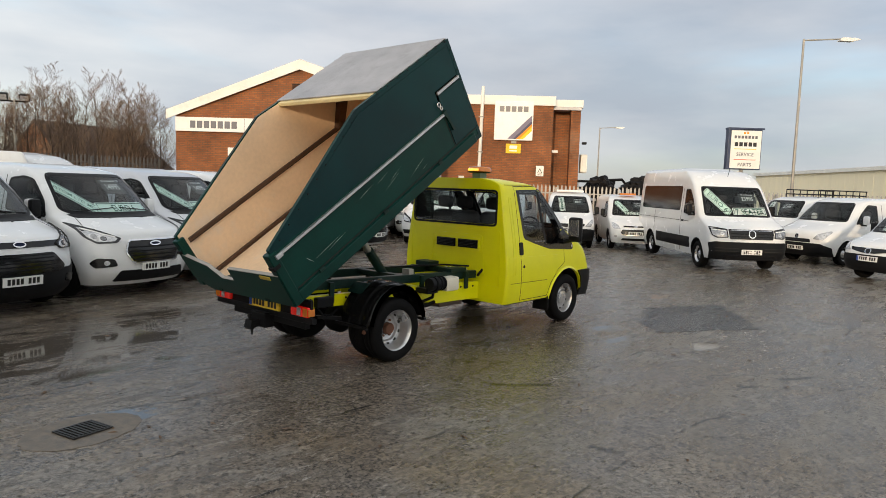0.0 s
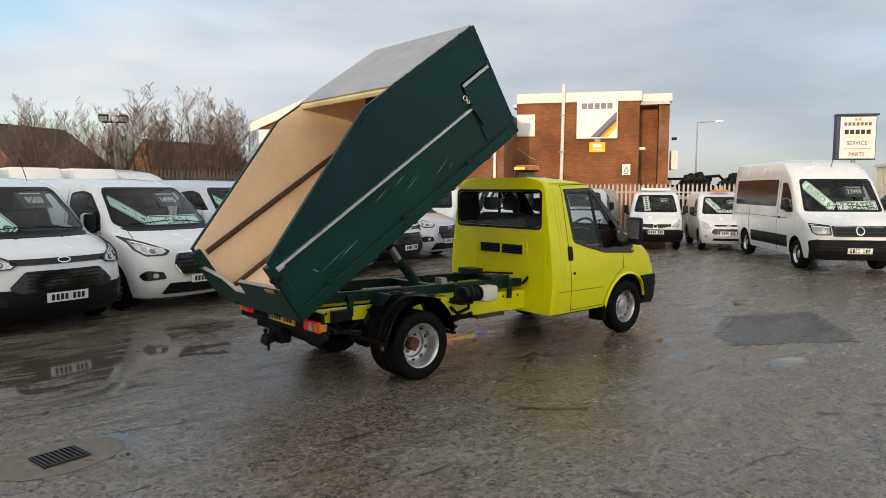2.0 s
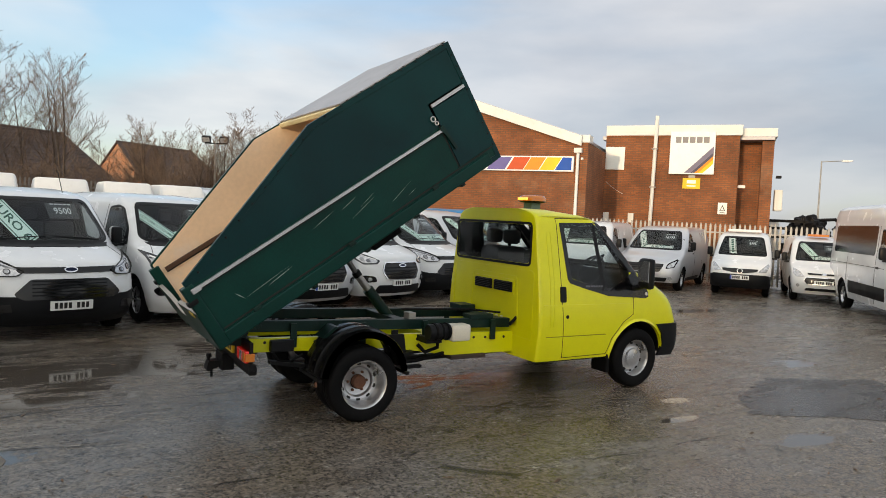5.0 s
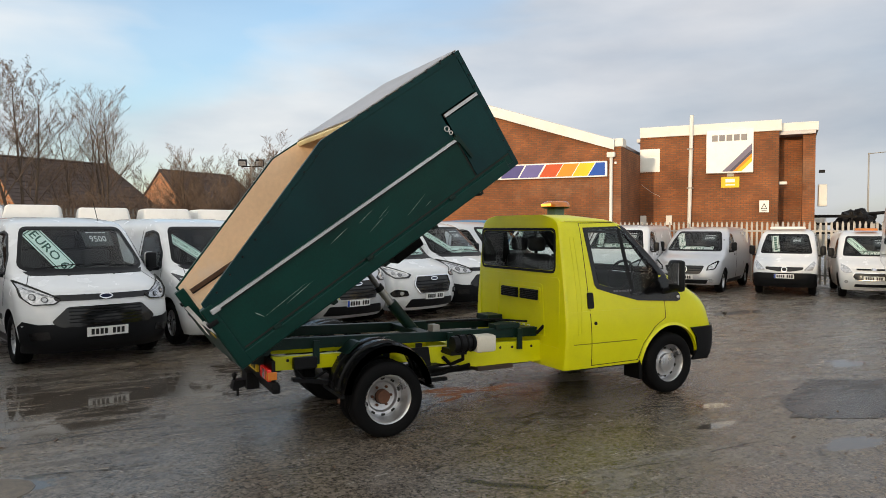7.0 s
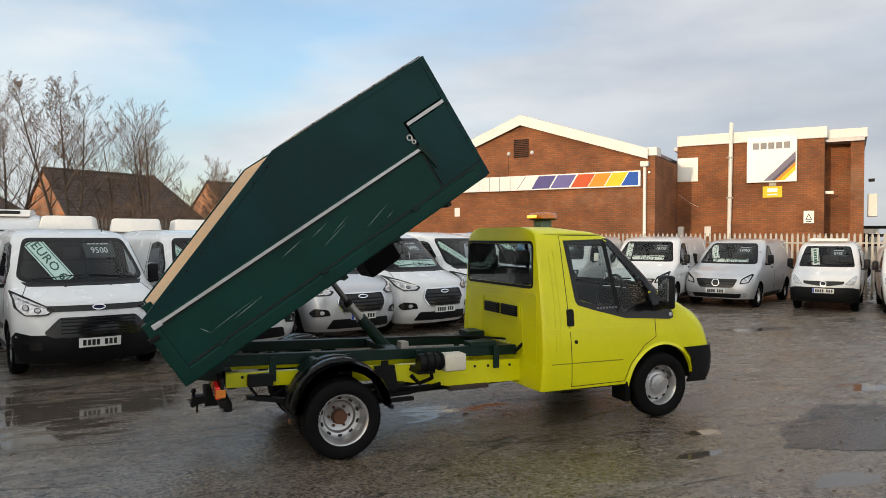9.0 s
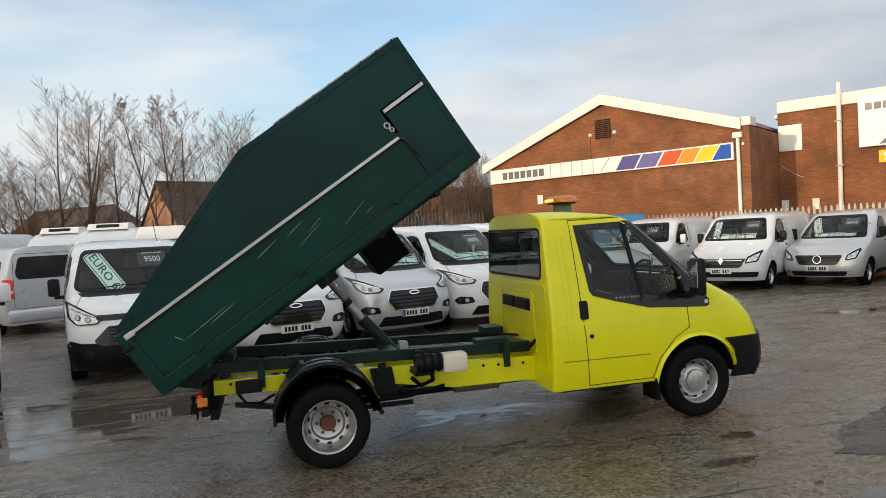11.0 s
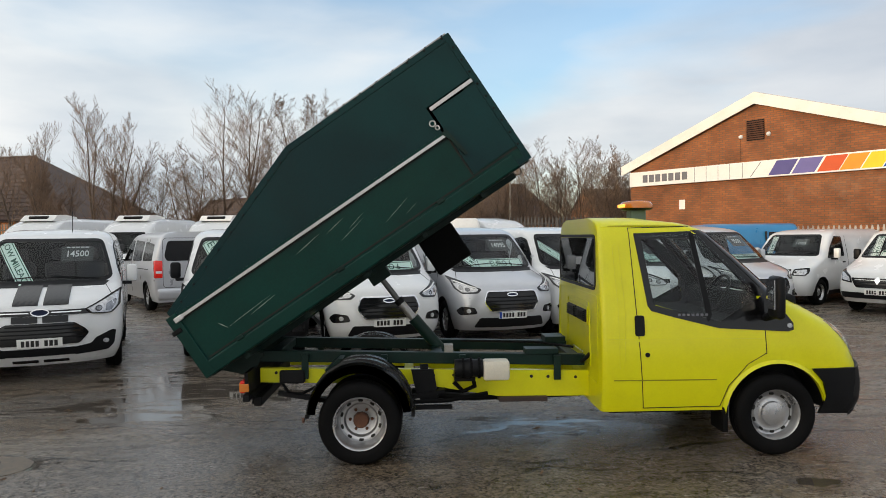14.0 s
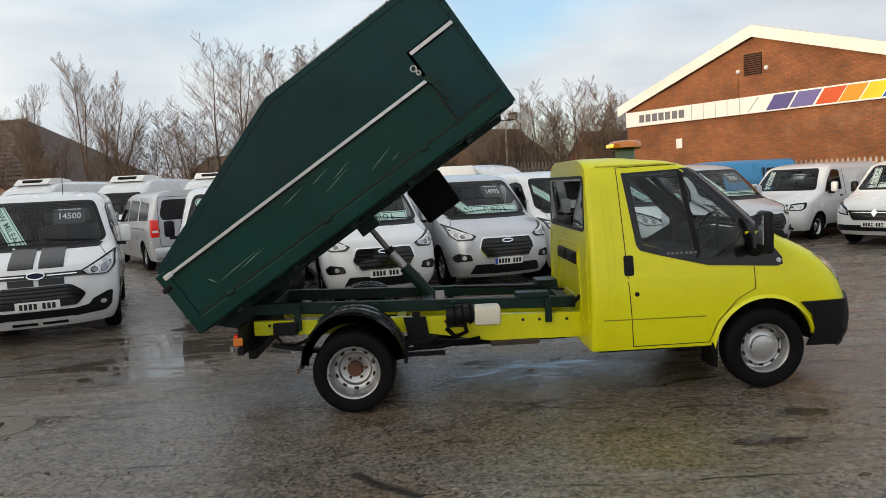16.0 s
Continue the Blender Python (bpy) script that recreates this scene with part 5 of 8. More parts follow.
def van(name, cat, sh, paint, spec):
    """One vehicle, built at the origin: body with cut arches and cab openings, glazing, nose details, wheels, mirrors."""
    v = thing(name, spec["label"], cat)
    body = part("body", sh.build(spec["levels"]), [paint], v)
    fx, rx, r, ww = spec["axle_f"], spec["axle_r"], spec["r"], sh.w(0.5)
    for ax in (fx, rx):
        for s in (1, -1):
            c = bmesh.new()
            bmesh.ops.create_cone(c, cap_ends=True, segments=28, radius1=r + 0.065, radius2=r + 0.065, depth=0.5, matrix=pose(ax, s * (ww - 0.10), r + 0.01, 90, 0, 0))
            boolean_cut(body, c, PLASTIC)
    wp, sp = spec["screen"], spec["window"]
    boolean_cut(body, prism([(y * 0.97, z + (0.012 if z < 1.5 else -0.012)) for y, z in wp], "x", 0.3, spec["cab_back"]), INTERIOR)
    if spec.get("side_open", True):
        boolean_cut(body, prism(sp, "y", -1.3, 1.3), INTERIOR)
    for p in body.data.polygons:
        p.use_smooth = True
    body.data.set_sharp_from_angle(angle=radians(32))
    gl = part("windscreen", patch(wp, sh.front, 0.006, 0.003, maxlen=0.14), GLASS, v, "tinted windscreen", smooth=60)
    gl.visible_shadow = False
    part("screen_seal", ring_patch(wp, 0.045, sh.front, 0.012, 0.0045), PLASTIC, v)
    for s in (1, -1):
        fn = lambda x, z, off=0.0, s=s: sh.side(x, z, off, s)
        g = part("side_window", patch(sp, fn, 0.006, 0.003, maxlen=0.2), GLASS, v, smooth=60)
        g.visible_shadow = False
        part("window_seal", ring_patch(sp, 0.03, fn, 0.01, 0.004), PLASTIC, v)
        for poly, m, nm in spec.get("side_parts", ()):
            part(nm, patch(poly, fn, 0.012, 0.004, maxlen=0.25), m, v, smooth=50)
        mx, mz = spec["mirror"]
        my = sh.w(mz)
        mm = PLASTIC if spec.get("mirror_black", True) else paint
        mir = part("door_mirror", box(-0.06, 0.06, 0.0, 0.16, -0.02, 0.24, 0.04, pose(mx, s * (my + 0.06) - (0.16 if s < 0 else 0), mz)), mm, v, smooth=40)
        part("mirror_glass", box(-0.066, -0.061, 0.02, 0.14, 0.01, 0.21, 0, pose(mx, s * (my + 0.06) - (0.16 if s < 0 else 0), mz)), CHROME, mir)
        part("mirror_arm", box(-0.05, 0.05, -0.0, 0.16, -0.06, -0.01, 0.01, pose(mx, s * (my - 0.02) - (0.16 if s < 0 else 0), mz)), PLASTIC, mir)
        add_wheel(v, fx, s, r, ww, spec.get("alloy", False), spec.get("tyre"))
        add_wheel(v, rx, s, r, ww, spec.get("alloy", False), spec.get("tyre"))
    for item in spec["nose"]:
        nm, poly, m, proud = item[:4]
        both = [poly] if len(item) < 5 else [poly, mirror_poly(poly)]
        for q in both:
            part(nm, patch(q, sh.front, 0.03, proud, maxlen=0.12), m, v, smooth=50)
    for nm, poly, m, wid in spec.get("nose_rings", ()):
        for q in [poly] if min(p[0] for p in poly) < 0 else [poly, mirror_poly(poly)]:
            part(nm, ring_patch(q, wid, sh.front, 0.025, 0.030), m, v, smooth=50)
    for nm, m, z, y0, y1, hh in spec.get("nose_bars", ()):
        part(nm, patch([(y0, z - hh), (y1, z - hh), (y1, z + hh), (y0, z + hh)], sh.front, 0.02, 0.02, maxlen=0.15), m, v)
    for y in (-0.3, 0.3):
        part("washer_jet", revolve([(0.0, 0.012), (0.014, 0.008), (0.018, 0.0), (0.0, 0.0)], 8, "z"), PLASTIC, v, at=Matrix.Translation(sh.front(y, wp[0][1] - 0.07, 0.002)))
    for y in (-0.35, 0.35):
        part("wiper", tube([sh.front(y * 1.9, wp[0][1] + 0.02, 0.012), sh.front(y, wp[0][1] + 0.045, 0.016), sh.front(y * 0.15, wp[0][1] + 0.07, 0.014)], 0.008, 5), PLASTIC, v)
    cb = spec["cab_back"]
    zb = wp[0][1]
    for y in (-0.52, 0.05, 0.48):
        st = part("seat", box(cb + 0.12, cb + 0.3, y - 0.22, y + 0.22, zb - 0.02, zb + 0.24, 0.06), SEATCLOTH, v, smooth=50)
        part("headrest", box(cb + 0.14, cb + 0.24, y - 0.12, y + 0.12, zb + 0.27, zb + 0.45, 0.04), SEATCLOTH, st, smooth=50)
    return v


def plate_on(v, sh, z, y=0.0, band=False):
    p = part("number_plate", patch(rect(y, z, 0.52, 0.112), sh.front, 0.02, 0.03, maxlen=0.15), PLATEW, v, "white number plate with plain bars")
    part("plate_print", plain_bars(4, 0.22, 0.075, sh.front, y - 0.11 + (0.02 if band else 0), z, 0, 0.033, 0.3), PLATEINK, p)
    part("plate_print", plain_bars(3, 0.17, 0.075, sh.front, y + 0.13 + (0.02 if band else 0), z, 0, 0.033, 0.3), PLATEINK, p)
    if band:
        part("plate_band", plain_bars(1, 0.045, 0.105, sh.front, y - 0.235, z, 0, 0.033, 0), EUBLUE, p)


def board_on(v, sh, words, cy, cz, w, h, turn, size=0.15, m=None, bars=0, back=0.012):
    """A sales board behind the windscreen, with its words."""
    fn2 = sh.front
    b = part("sales_board", patch(round_poly(rect(cy, cz, w, h, turn), 0.02, 2), fn2, 0.004, -back, maxlen=0.14), m or STICKER, v, "pale sales board behind the glass")
    part("board_border", ring_patch(rect(cy, cz, w * 0.95, h * 0.86, turn), 0.012, fn2, 0.002, 0.002 - back), STICKERLINE, b)
    if words:
        part("words", lettering(words, size, fn2, cy, cz - size * 0.06 * math.cos(turn), turn, 0.003 - back, 1.0), STICKERLINE, b)
    if bars:
        part("small_print", plain_bars(bars, w * 0.8, h * 0.4, fn2, cy, cz, turn, 0.003 - back, 0.25), STICKERLINE, b)


def price_on(v, sh, words, cy, cz, size=0.12):
    c = part("price_card", patch(rect(cy, cz, size * 3.6, size * 1.75), sh.front, 0.004, -0.012, maxlen=0.15), PRICEBOARD, v, "dark price card with white figures")
    part("figures", lettering(words, size, sh.front, cy, cz - size * 0.05, 0, -0.009, 1.05), PRICEINK, c)
    part("small_print", plain_bars(5, size * 2.6, size * 0.12, sh.front, cy, cz + size * 0.75, 0, -0.009, 0.2), PRICEINK, c)


def place(v, x, y, face, label=None, group="parked vans", tall=1.0, wide=1.0):
    """Stands a vehicle with the centre of its nose at (x, y), facing that way."""
    v.matrix_basis = pose(x, y, 0, 0, 0, face) @ Matrix.Diagonal((1, wide, tall, 1))
    if label:
        tagged(v, label)
    tagged(v, group=group)
    return v


# medium van with a short sloping bonnet
MIDVAN = Shell(4.95,
    ((0.2, -0.16), (0.3, -0.05), (0.42, -0.01), (0.55, 0.0), (0.7, -0.015), (0.85, -0.05), (0.95, -0.10), (1.0, -0.17), (1.05, -0.30), (1.1, -0.46), (1.16, -0.66), (1.2, -0.80), (1.5, -1.19), (1.8, -1.60), (1.86, -1.72), (1.92, -1.95), (1.97, -2.5)),
    ((0.2, 0.88), (0.35, 0.95), (0.6, 0.985), (1.0, 0.985), (1.2, 0.965), (1.5, 0.90), (1.8, 0.83), (1.88, 0.79), (1.94, 0.70), (1.975, 0.55)),
    ((0.2, 0.50), (0.6, 0.60), (0.95, 0.66), (1.2, 0.58), (1.5, 0.44), (1.8, 0.34), (1.97, 0.3)), 2.3, 0.1, ((0.2, 0.1), (0.5, 0.0), (1.3, 0.03), (1.97, 0.2)))
MIDVAN_LEVELS = steps_between((0.2, 2), (0.42, 3), (0.85, 4), (1.0, 8), (1.2, 6), (1.8, 5), (1.975, 1))
SCREEN = round_poly([(-0.70, 1.205), (0.70, 1.205), (0.855, 1.27), (0.78, 1.55), (0.695, 1.83), (-0.695, 1.83), (-0.78, 1.55), (-0.855, 1.27)], 0.09, 3)
SIDEWIN = round_poly([(-1.28, 1.16), (-2.34, 1.24), (-2.36, 1.74), (-2.0, 1.78), (-1.78, 1.74), (-1.42, 1.42)], 0.07, 3)
HEXGRILLE = round_poly([(-0.56, 0.545), (0.56, 0.545), (0.66, 0.61), (0.47, 0.80), (-0.47, 0.80), (-0.66, 0.61)], 0.04, 3)
MIDBAR = round_poly([(-0.60, 0.875), (0.60, 0.875), (0.63, 0.945), (-0.63, 0.945)], 0.02, 2)
LAMP = round_poly([(0.525, 0.90), (0.60, 0.835), (0.84, 0.825), (0.935, 0.92), (0.955, 1.12), (0.90, 1.085), (0.71, 0.985)], 0.025, 3)
LAMP_IN = round_poly([(0.575, 0.897), (0.63, 0.857), (0.83, 0.847), (0.91, 0.93), (0.925, 1.05), (0.73, 0.962)], 0.02, 3)
LAMP_BROW = [(0.60, 0.925), (0.615, 0.912), (0.74, 0.948), (0.90, 1.022), (0.90, 1.038), (0.735, 0.962)]
FOG = round_poly([(0.62, 0.50), (0.88, 0.47), (0.93, 0.55), (0.86, 0.62), (0.66, 0.60)], 0.03, 3)
LOWGRILLE = round_poly([(-0.66, 0.27), (0.66, 0.27), (0.58, 0.43), (-0.58, 0.43)], 0.03, 2)
BIGGRILLE = round_poly([(-0.40, 0.53), (0.40, 0.53), (0.515, 0.69), (0.45, 0.87), (-0.45, 0.87), (-0.515, 0.69)], 0.05, 3)
BASIC_BUMPER = [(-0.93, 0.203), (0.93, 0.203), (0.975, 0.55), (0.94, 0.62), (0.80, 0.585), (0.66, 0.585), (0.55, 0.545), (-0.55, 0.545), (-0.66, 0.585), (-0.80, 0.585), (-0.94, 0.62), (-0.975, 0.55)]
BADGE = [(0.085 * math.cos(i * math.tau / 16), 0.91 + 0.036 * math.sin(i * math.tau / 16)) for i in range(16)]
BADGE2 = [(0.105 * math.cos(i * math.tau / 16), 0.81 + 0.036 * math.sin(i * math.tau / 16)) for i in range(16)]
SIDE_LOW = ([(-1.42, 0.24), (-3.35, 0.24), (-3.35, 0.36), (-1.42, 0.36)], PLASTIC, "sill_trim")
SIDE_MID = ([(-1.45, 0.56), (-3.3, 0.56), (-3.3, 0.64), (-1.45, 0.64)], PLASTIC, "rubbing_strip")
HANDLES = (round_poly([(-2.28, 1.06), (-2.1, 1.06), (-2.1, 1.10), (-2.28, 1.10)], 0.015, 2), PLASTIC, "door_handle")
SEAMS = ([(-2.42, 0.36), (-2.43, 0.36), (-2.45, 1.78), (-2.44, 1.78)], SEAM, "door_seam")
SEAM2 = ([(-1.36, 0.75), (-1.37, 0.75), (-1.30, 1.14), (-1.29, 1.14)], SEAM, "door_seam")
MIDVAN_BASE = dict(levels=MIDVAN_LEVELS, axle_f=-0.99, axle_r=-3.92, r=0.335, screen=SCREEN, window=SIDEWIN, cab_back=-2.42, mirror=(-1.45, 1.2), side_parts=(SIDE_LOW, SIDE_MID, HANDLES, SEAMS, SEAM2))
basic_nose = (
    ("bonnet_seam", [(0.845, 1.055), (0.853, 1.055), (0.758, 1.185), (0.75, 1.185)], SEAM, 0.003, 1), ("cowl", [(-0.74, 1.172), (0.74, 1.172), (0.80, 1.222), (-0.80, 1.222)], PLASTIC, 0.006),
    ("bumper", BASIC_BUMPER, PLASTIC, 0.012), ("grille", HEXGRILLE, GLOSSBLACK, 0.015), ("upper_grille", MIDBAR, GLOSSBLACK, 0.012),
    ("headlamp", LAMP, LENS, 0.010, 1), ("projector", ell(0.71, 0.893, 0.038, 0.034), LAMPDARK, 0.016, 1), ("reflector", ell(0.71, 0.893, 0.028, 0.025), CLEARLAMP, 0.02, 1), ("projector", ell(0.83, 0.925, 0.036, 0.04), LAMPDARK, 0.016, 1), ("reflector", ell(0.83, 0.925, 0.026, 0.03), CLEARLAMP, 0.02, 1), ("lamp_brow", LAMP_BROW, CLEARLAMP, 0.016, 1), ("badge", BADGE, BADGEBLUE, 0.022),
    ("fog_recess", round_poly([(0.66, 0.40), (0.86, 0.38), (0.88, 0.48), (0.68, 0.50)], 0.02, 2), GLOSSBLACK, 0.018, 1))
BASIC_BARS = tuple(("grille_bar", PLASTIC, z, -0.46, 0.46, 0.008) for z in (0.6, 0.645, 0.69, 0.735, 0.775))
ltd_nose = (
    ("bonnet_seam", [(0.845, 1.055), (0.853, 1.055), (0.758, 1.185), (0.75, 1.185)], SEAM, 0.003, 1), ("cowl", [(-0.74, 1.172), (0.74, 1.172), (0.80, 1.222), (-0.80, 1.222)], PLASTIC, 0.006),
    ("lower_grille", LOWGRILLE, PLASTIC, 0.012), ("grille", BIGGRILLE, GLOSSBLACK, 0.012),
    ("headlamp", LAMP, LAMPDARK, 0.010, 1), ("lamp_lens", LAMP_IN, LENS, 0.016, 1), ("projector", ell(0.75, 0.895, 0.036, 0.032), LAMPDARK, 0.019, 1), ("reflector", ell(0.75, 0.895, 0.025, 0.022), CLEARLAMP, 0.022, 1), ("reflector", ell(0.84, 0.925, 0.03, 0.036), CLEARLAMP, 0.02, 1), ("lamp_strip", LAMP_BROW, PLATEW, 0.02, 1), ("fog_recess", FOG, GLOSSBLACK, 0.010, 1),
    ("fog_lamp", [(0.755 + 0.035 * math.cos(i * math.tau / 10), 0.545 + 0.035 * math.sin(i * math.tau / 10)) for i in range(10)], LENS, 0.016, 1), ("badge", BADGE2, BADGEBLUE, 0.024))
LTD_BARS = tuple(("grille_bar", DARKSTEEL, z, -w, w, 0.009) for z, w in ((0.585, 0.40), (0.645, 0.44), (0.705, 0.47), (0.765, 0.45)))
# sportier nose: white bumper, hexagonal grille, swept fog recesses
SPORTGRILLE = round_poly([(-0.46, 0.475), (0.46, 0.475), (0.575, 0.60), (0.53, 0.66), (0.40, 0.745), (-0.40, 0.745), (-0.53, 0.66), (-0.575, 0.60)], 0.03, 3)
SPORTFOG = round_poly([(0.40, 0.325), (0.80, 0.35), (0.87, 0.42), (0.895, 0.60), (0.84, 0.60), (0.66, 0.525), (0.60, 0.455), (0.40, 0.425)], 0.02, 2)
sport_nose = (
    basic_nose[0], basic_nose[1], ("grille", SPORTGRILLE, GLOSSBLACK, 0.014), ("upper_grille", [(-0.60, 0.845), (0.60, 0.845), (0.55, 0.905), (-0.55, 0.905)], GLOSSBLACK, 0.012),
    ("lower_grille", [(-0.41, 0.335), (0.41, 0.335), (0.41, 0.43), (-0.41, 0.43)], PLASTIC, 0.012), ("fog_recess", SPORTFOG, PLASTIC, 0.012, 1), ("fog_lamp", ell(0.77, 0.47, 0.036, 0.03), LENS, 0.018, 1),
    ("lip_slot", [(0.03, 0.245), (0.33, 0.245), (0.33, 0.275), (0.03, 0.275)], GLOSSBLACK, 0.008, 1), ("headlamp", LAMP, LENS, 0.010, 1), ("projector", ell(0.69, 0.895, 0.042, 0.038), LAMPDARK, 0.016, 1), ("reflector", ell(0.69, 0.895, 0.03, 0.027), CLEARLAMP, 0.02, 1),
    ("reflector", round_poly([(0.77, 0.86), (0.84, 0.86), (0.90, 0.95), (0.90, 1.0), (0.78, 0.945)], 0.02, 2), CLEARLAMP, 0.018, 1), ("badge", [(y * 1.3, (z - 0.91) * 1.25 + 0.875) for y, z in BADGE], BADGEBLUE, 0.022))
SPORT_RINGS = (("badge_rim", [(y * 1.3, (z - 0.91) * 1.25 + 0.875) for y, z in BADGE], CHROME, 0.012), ("lamp_edge", LAMP, SEAM, 0.010))
SPORT_BARS = tuple(("grille_bar", DARKSTEEL, z, -w, w, 0.008) for z, w in ((0.565, 0.5), (0.615, 0.5), (0.665, 0.46), (0.71, 0.40))) + (("bright_bar", CHROME, 0.875, -0.48, -0.13, 0.007), ("bright_bar", CHROME, 0.875, 0.13, 0.48, 0.007))

# taller and other makes
TALLVAN = Shell(5.9,
    ((0.2, -0.14), (0.35, -0.04), (0.5, 0.0), (0.75, -0.015), (0.95, -0.05), (1.05, -0.12), (1.15, -0.32), (1.25, -0.58), (1.32, -0.76), (1.6, -1.0), (2.0, -1.34), (2.1, -1.45), (2.3, -1.72), (2.45, -2.1), (2.55, -2.8)),
    ((0.2, 0.90), (0.35, 0.97), (0.6, 1.01), (1.1, 1.01), (1.3, 0.995), (1.6, 0.97), (2.0, 0.94), (2.3, 0.91), (2.45, 0.86), (2.52, 0.77), (2.56, 0.62)),
    ((0.2, 0.34), (0.6, 0.40), (1.0, 0.42), (1.3, 0.36), (2.0, 0.26), (2.55, 0.3)), 2.9, 0.08)
TALL_LEVELS = steps_between((0.3, 2), (0.5, 3), (0.95, 2), (1.05, 3), (1.32, 5), (2.1, 4), (2.45, 2), (2.52, 2), (2.56, 1))
TALL_SCREEN = round_poly([(-0.88, 1.32), (0.88, 1.32), (0.84, 1.7), (0.80, 2.06), (-0.80, 2.06), (-0.84, 1.7)], 0.07, 3)
TALL_WIN = round_poly([(-1.22, 1.30), (-2.05, 1.34), (-2.05, 1.98), (-1.74, 1.98), (-1.45, 1.7)], 0.06, 3)
TALL = dict(levels=TALL_LEVELS, axle_f=-1.0, axle_r=-4.64, r=0.345, screen=TALL_SCREEN, window=TALL_WIN, cab_back=-2.2, mirror=(-1.35, 1.36))
bus_nose = (
    ("bumper", round_poly([(-0.955, 0.302), (0.955, 0.302), (1.0, 0.70), (0.85, 0.74), (0.6, 0.66), (-0.6, 0.66), (-0.85, 0.74), (-1.0, 0.70)], 0.03, 2), PLASTIC, 0.012),
    ("grille", round_poly([(-0.55, 0.80), (0.55, 0.80), (0.58, 1.03), (-0.58, 1.03)], 0.02, 2), GLOSSBLACK, 0.012),
    ("headlamp", round_poly([(0.585, 0.83), (0.86, 0.82), (0.95, 0.88), (0.985, 1.08), (0.60, 1.035)], 0.025, 2), GLOSSBLACK, 0.010, 1),
    ("lamp_lens", round_poly([(0.615, 0.85), (0.85, 0.84), (0.93, 0.90), (0.95, 1.03), (0.62, 1.005)], 0.02, 2), CLEARLAMP, 0.015, 1),
    ("badge", [(0.085 * math.cos(i * math.tau / 18), 0.92 + 0.085 * math.sin(i * math.tau / 18)) for i in range(18)], GLOSSBLACK, 0.024),
    ("lower_grille", round_poly([(-0.7, 0.30), (0.7, 0.30), (0.66, 0.42), (-0.66, 0.42)], 0.02, 2), GLOSSBLACK, 0.018),
    ("projector", ell(0.73, 0.92, 0.05, 0.045), LENS, 0.018, 1), ("lamp_strip", [(0.63, 0.975), (0.94, 1.005), (0.945, 1.022), (0.63, 0.99)], PLATEW, 0.018, 1),
    ("bumper_slot", [(-0.85, 0.50), (-0.33, 0.50), (-0.33, 0.515), (-0.87, 0.515)], SEAM, 0.020, 1), ("bumper_slot", [(-0.85, 0.57), (-0.33, 0.57), (-0.33, 0.585), (-0.89, 0.585)], SEAM, 0.020, 1))
BUS_BARS = tuple(("grille_bar", m, z, -0.53, 0.53, h) for m, z, h in ((PLASTIC, 0.86, 0.01), (PLASTIC, 0.93, 0.01), (CHROME, 1.005, 0.005)))

PLAINVAN = Shell(5.0,
    ((0.2, -0.16), (0.35, -0.03), (0.5, 0.0), (0.7, -0.02), (0.85, -0.06), (0.95, -0.14), (1.02, -0.30), (1.1, -0.52), (1.18, -0.74), (1.24, -0.88), (1.5, -1.16), (1.8, -1.50), (1.87, -1.64), (1.93, -1.9), (1.97, -2.5)),
    ((0.2, 0.86), (0.35, 0.93), (0.6, 0.97), (1.0, 0.97), (1.25, 0.94), (1.5, 0.89), (1.8, 0.83), (1.88, 0.78), (1.94, 0.68), (1.975, 0.5)),
    ((0.2, 0.42), (0.6, 0.46), (0.95, 0.48), (1.2, 0.42), (1.5, 0.34), (1.8, 0.28), (1.97, 0.3)), 2.5, 0.09)
LOWVAN = Shell(5.14,
    ((0.2, -0.14), (0.35, -0.03), (0.5, 0.0), (0.7, -0.03), (0.85, -0.08), (0.95, -0.18), (1.0, -0.36), (1.06, -0.62), (1.12, -0.86), (1.18, -1.0), (1.5, -1.46), (1.75, -1.84), (1.82, -2.0), (1.88, -2.3), (1.91, -2.8)),
    ((0.2, 0.86), (0.35, 0.92), (0.6, 0.96), (1.0, 0.96), (1.25, 0.93), (1.5, 0.87), (1.75, 0.80), (1.84, 0.74), (1.89, 0.64), (1.915, 0.5)),
    ((0.2, 0.42), (0.6, 0.48), (0.95, 0.52), (1.2, 0.44), (1.5, 0.34), (1.8, 0.28), (1.91, 0.3)), 2.4, 0.09)
SMALL = Shell(4.4,
    ((0.2, -0.14), (0.35, -0.03), (0.5, 0.0), (0.7, -0.02), (0.82, -0.07), (0.9, -0.17), (0.96, -0.32), (1.02, -0.52), (1.1, -0.74), (1.14, -0.82), (1.45, -1.16), (1.68, -1.46), (1.76, -1.62), (1.82, -1.9), (1.86, -2.4)),
    ((0.2, 0.76), (0.35, 0.82), (0.6, 0.855), (1.0, 0.855), (1.15, 0.84), (1.4, 0.80), (1.68, 0.74), (1.77, 0.68), (1.83, 0.58), (1.865, 0.42)),
    ((0.2, 0.38), (0.6, 0.42), (0.9, 0.44), (1.2, 0.38), (1.5, 0.3), (1.86, 0.3)), 2.5, 0.08)


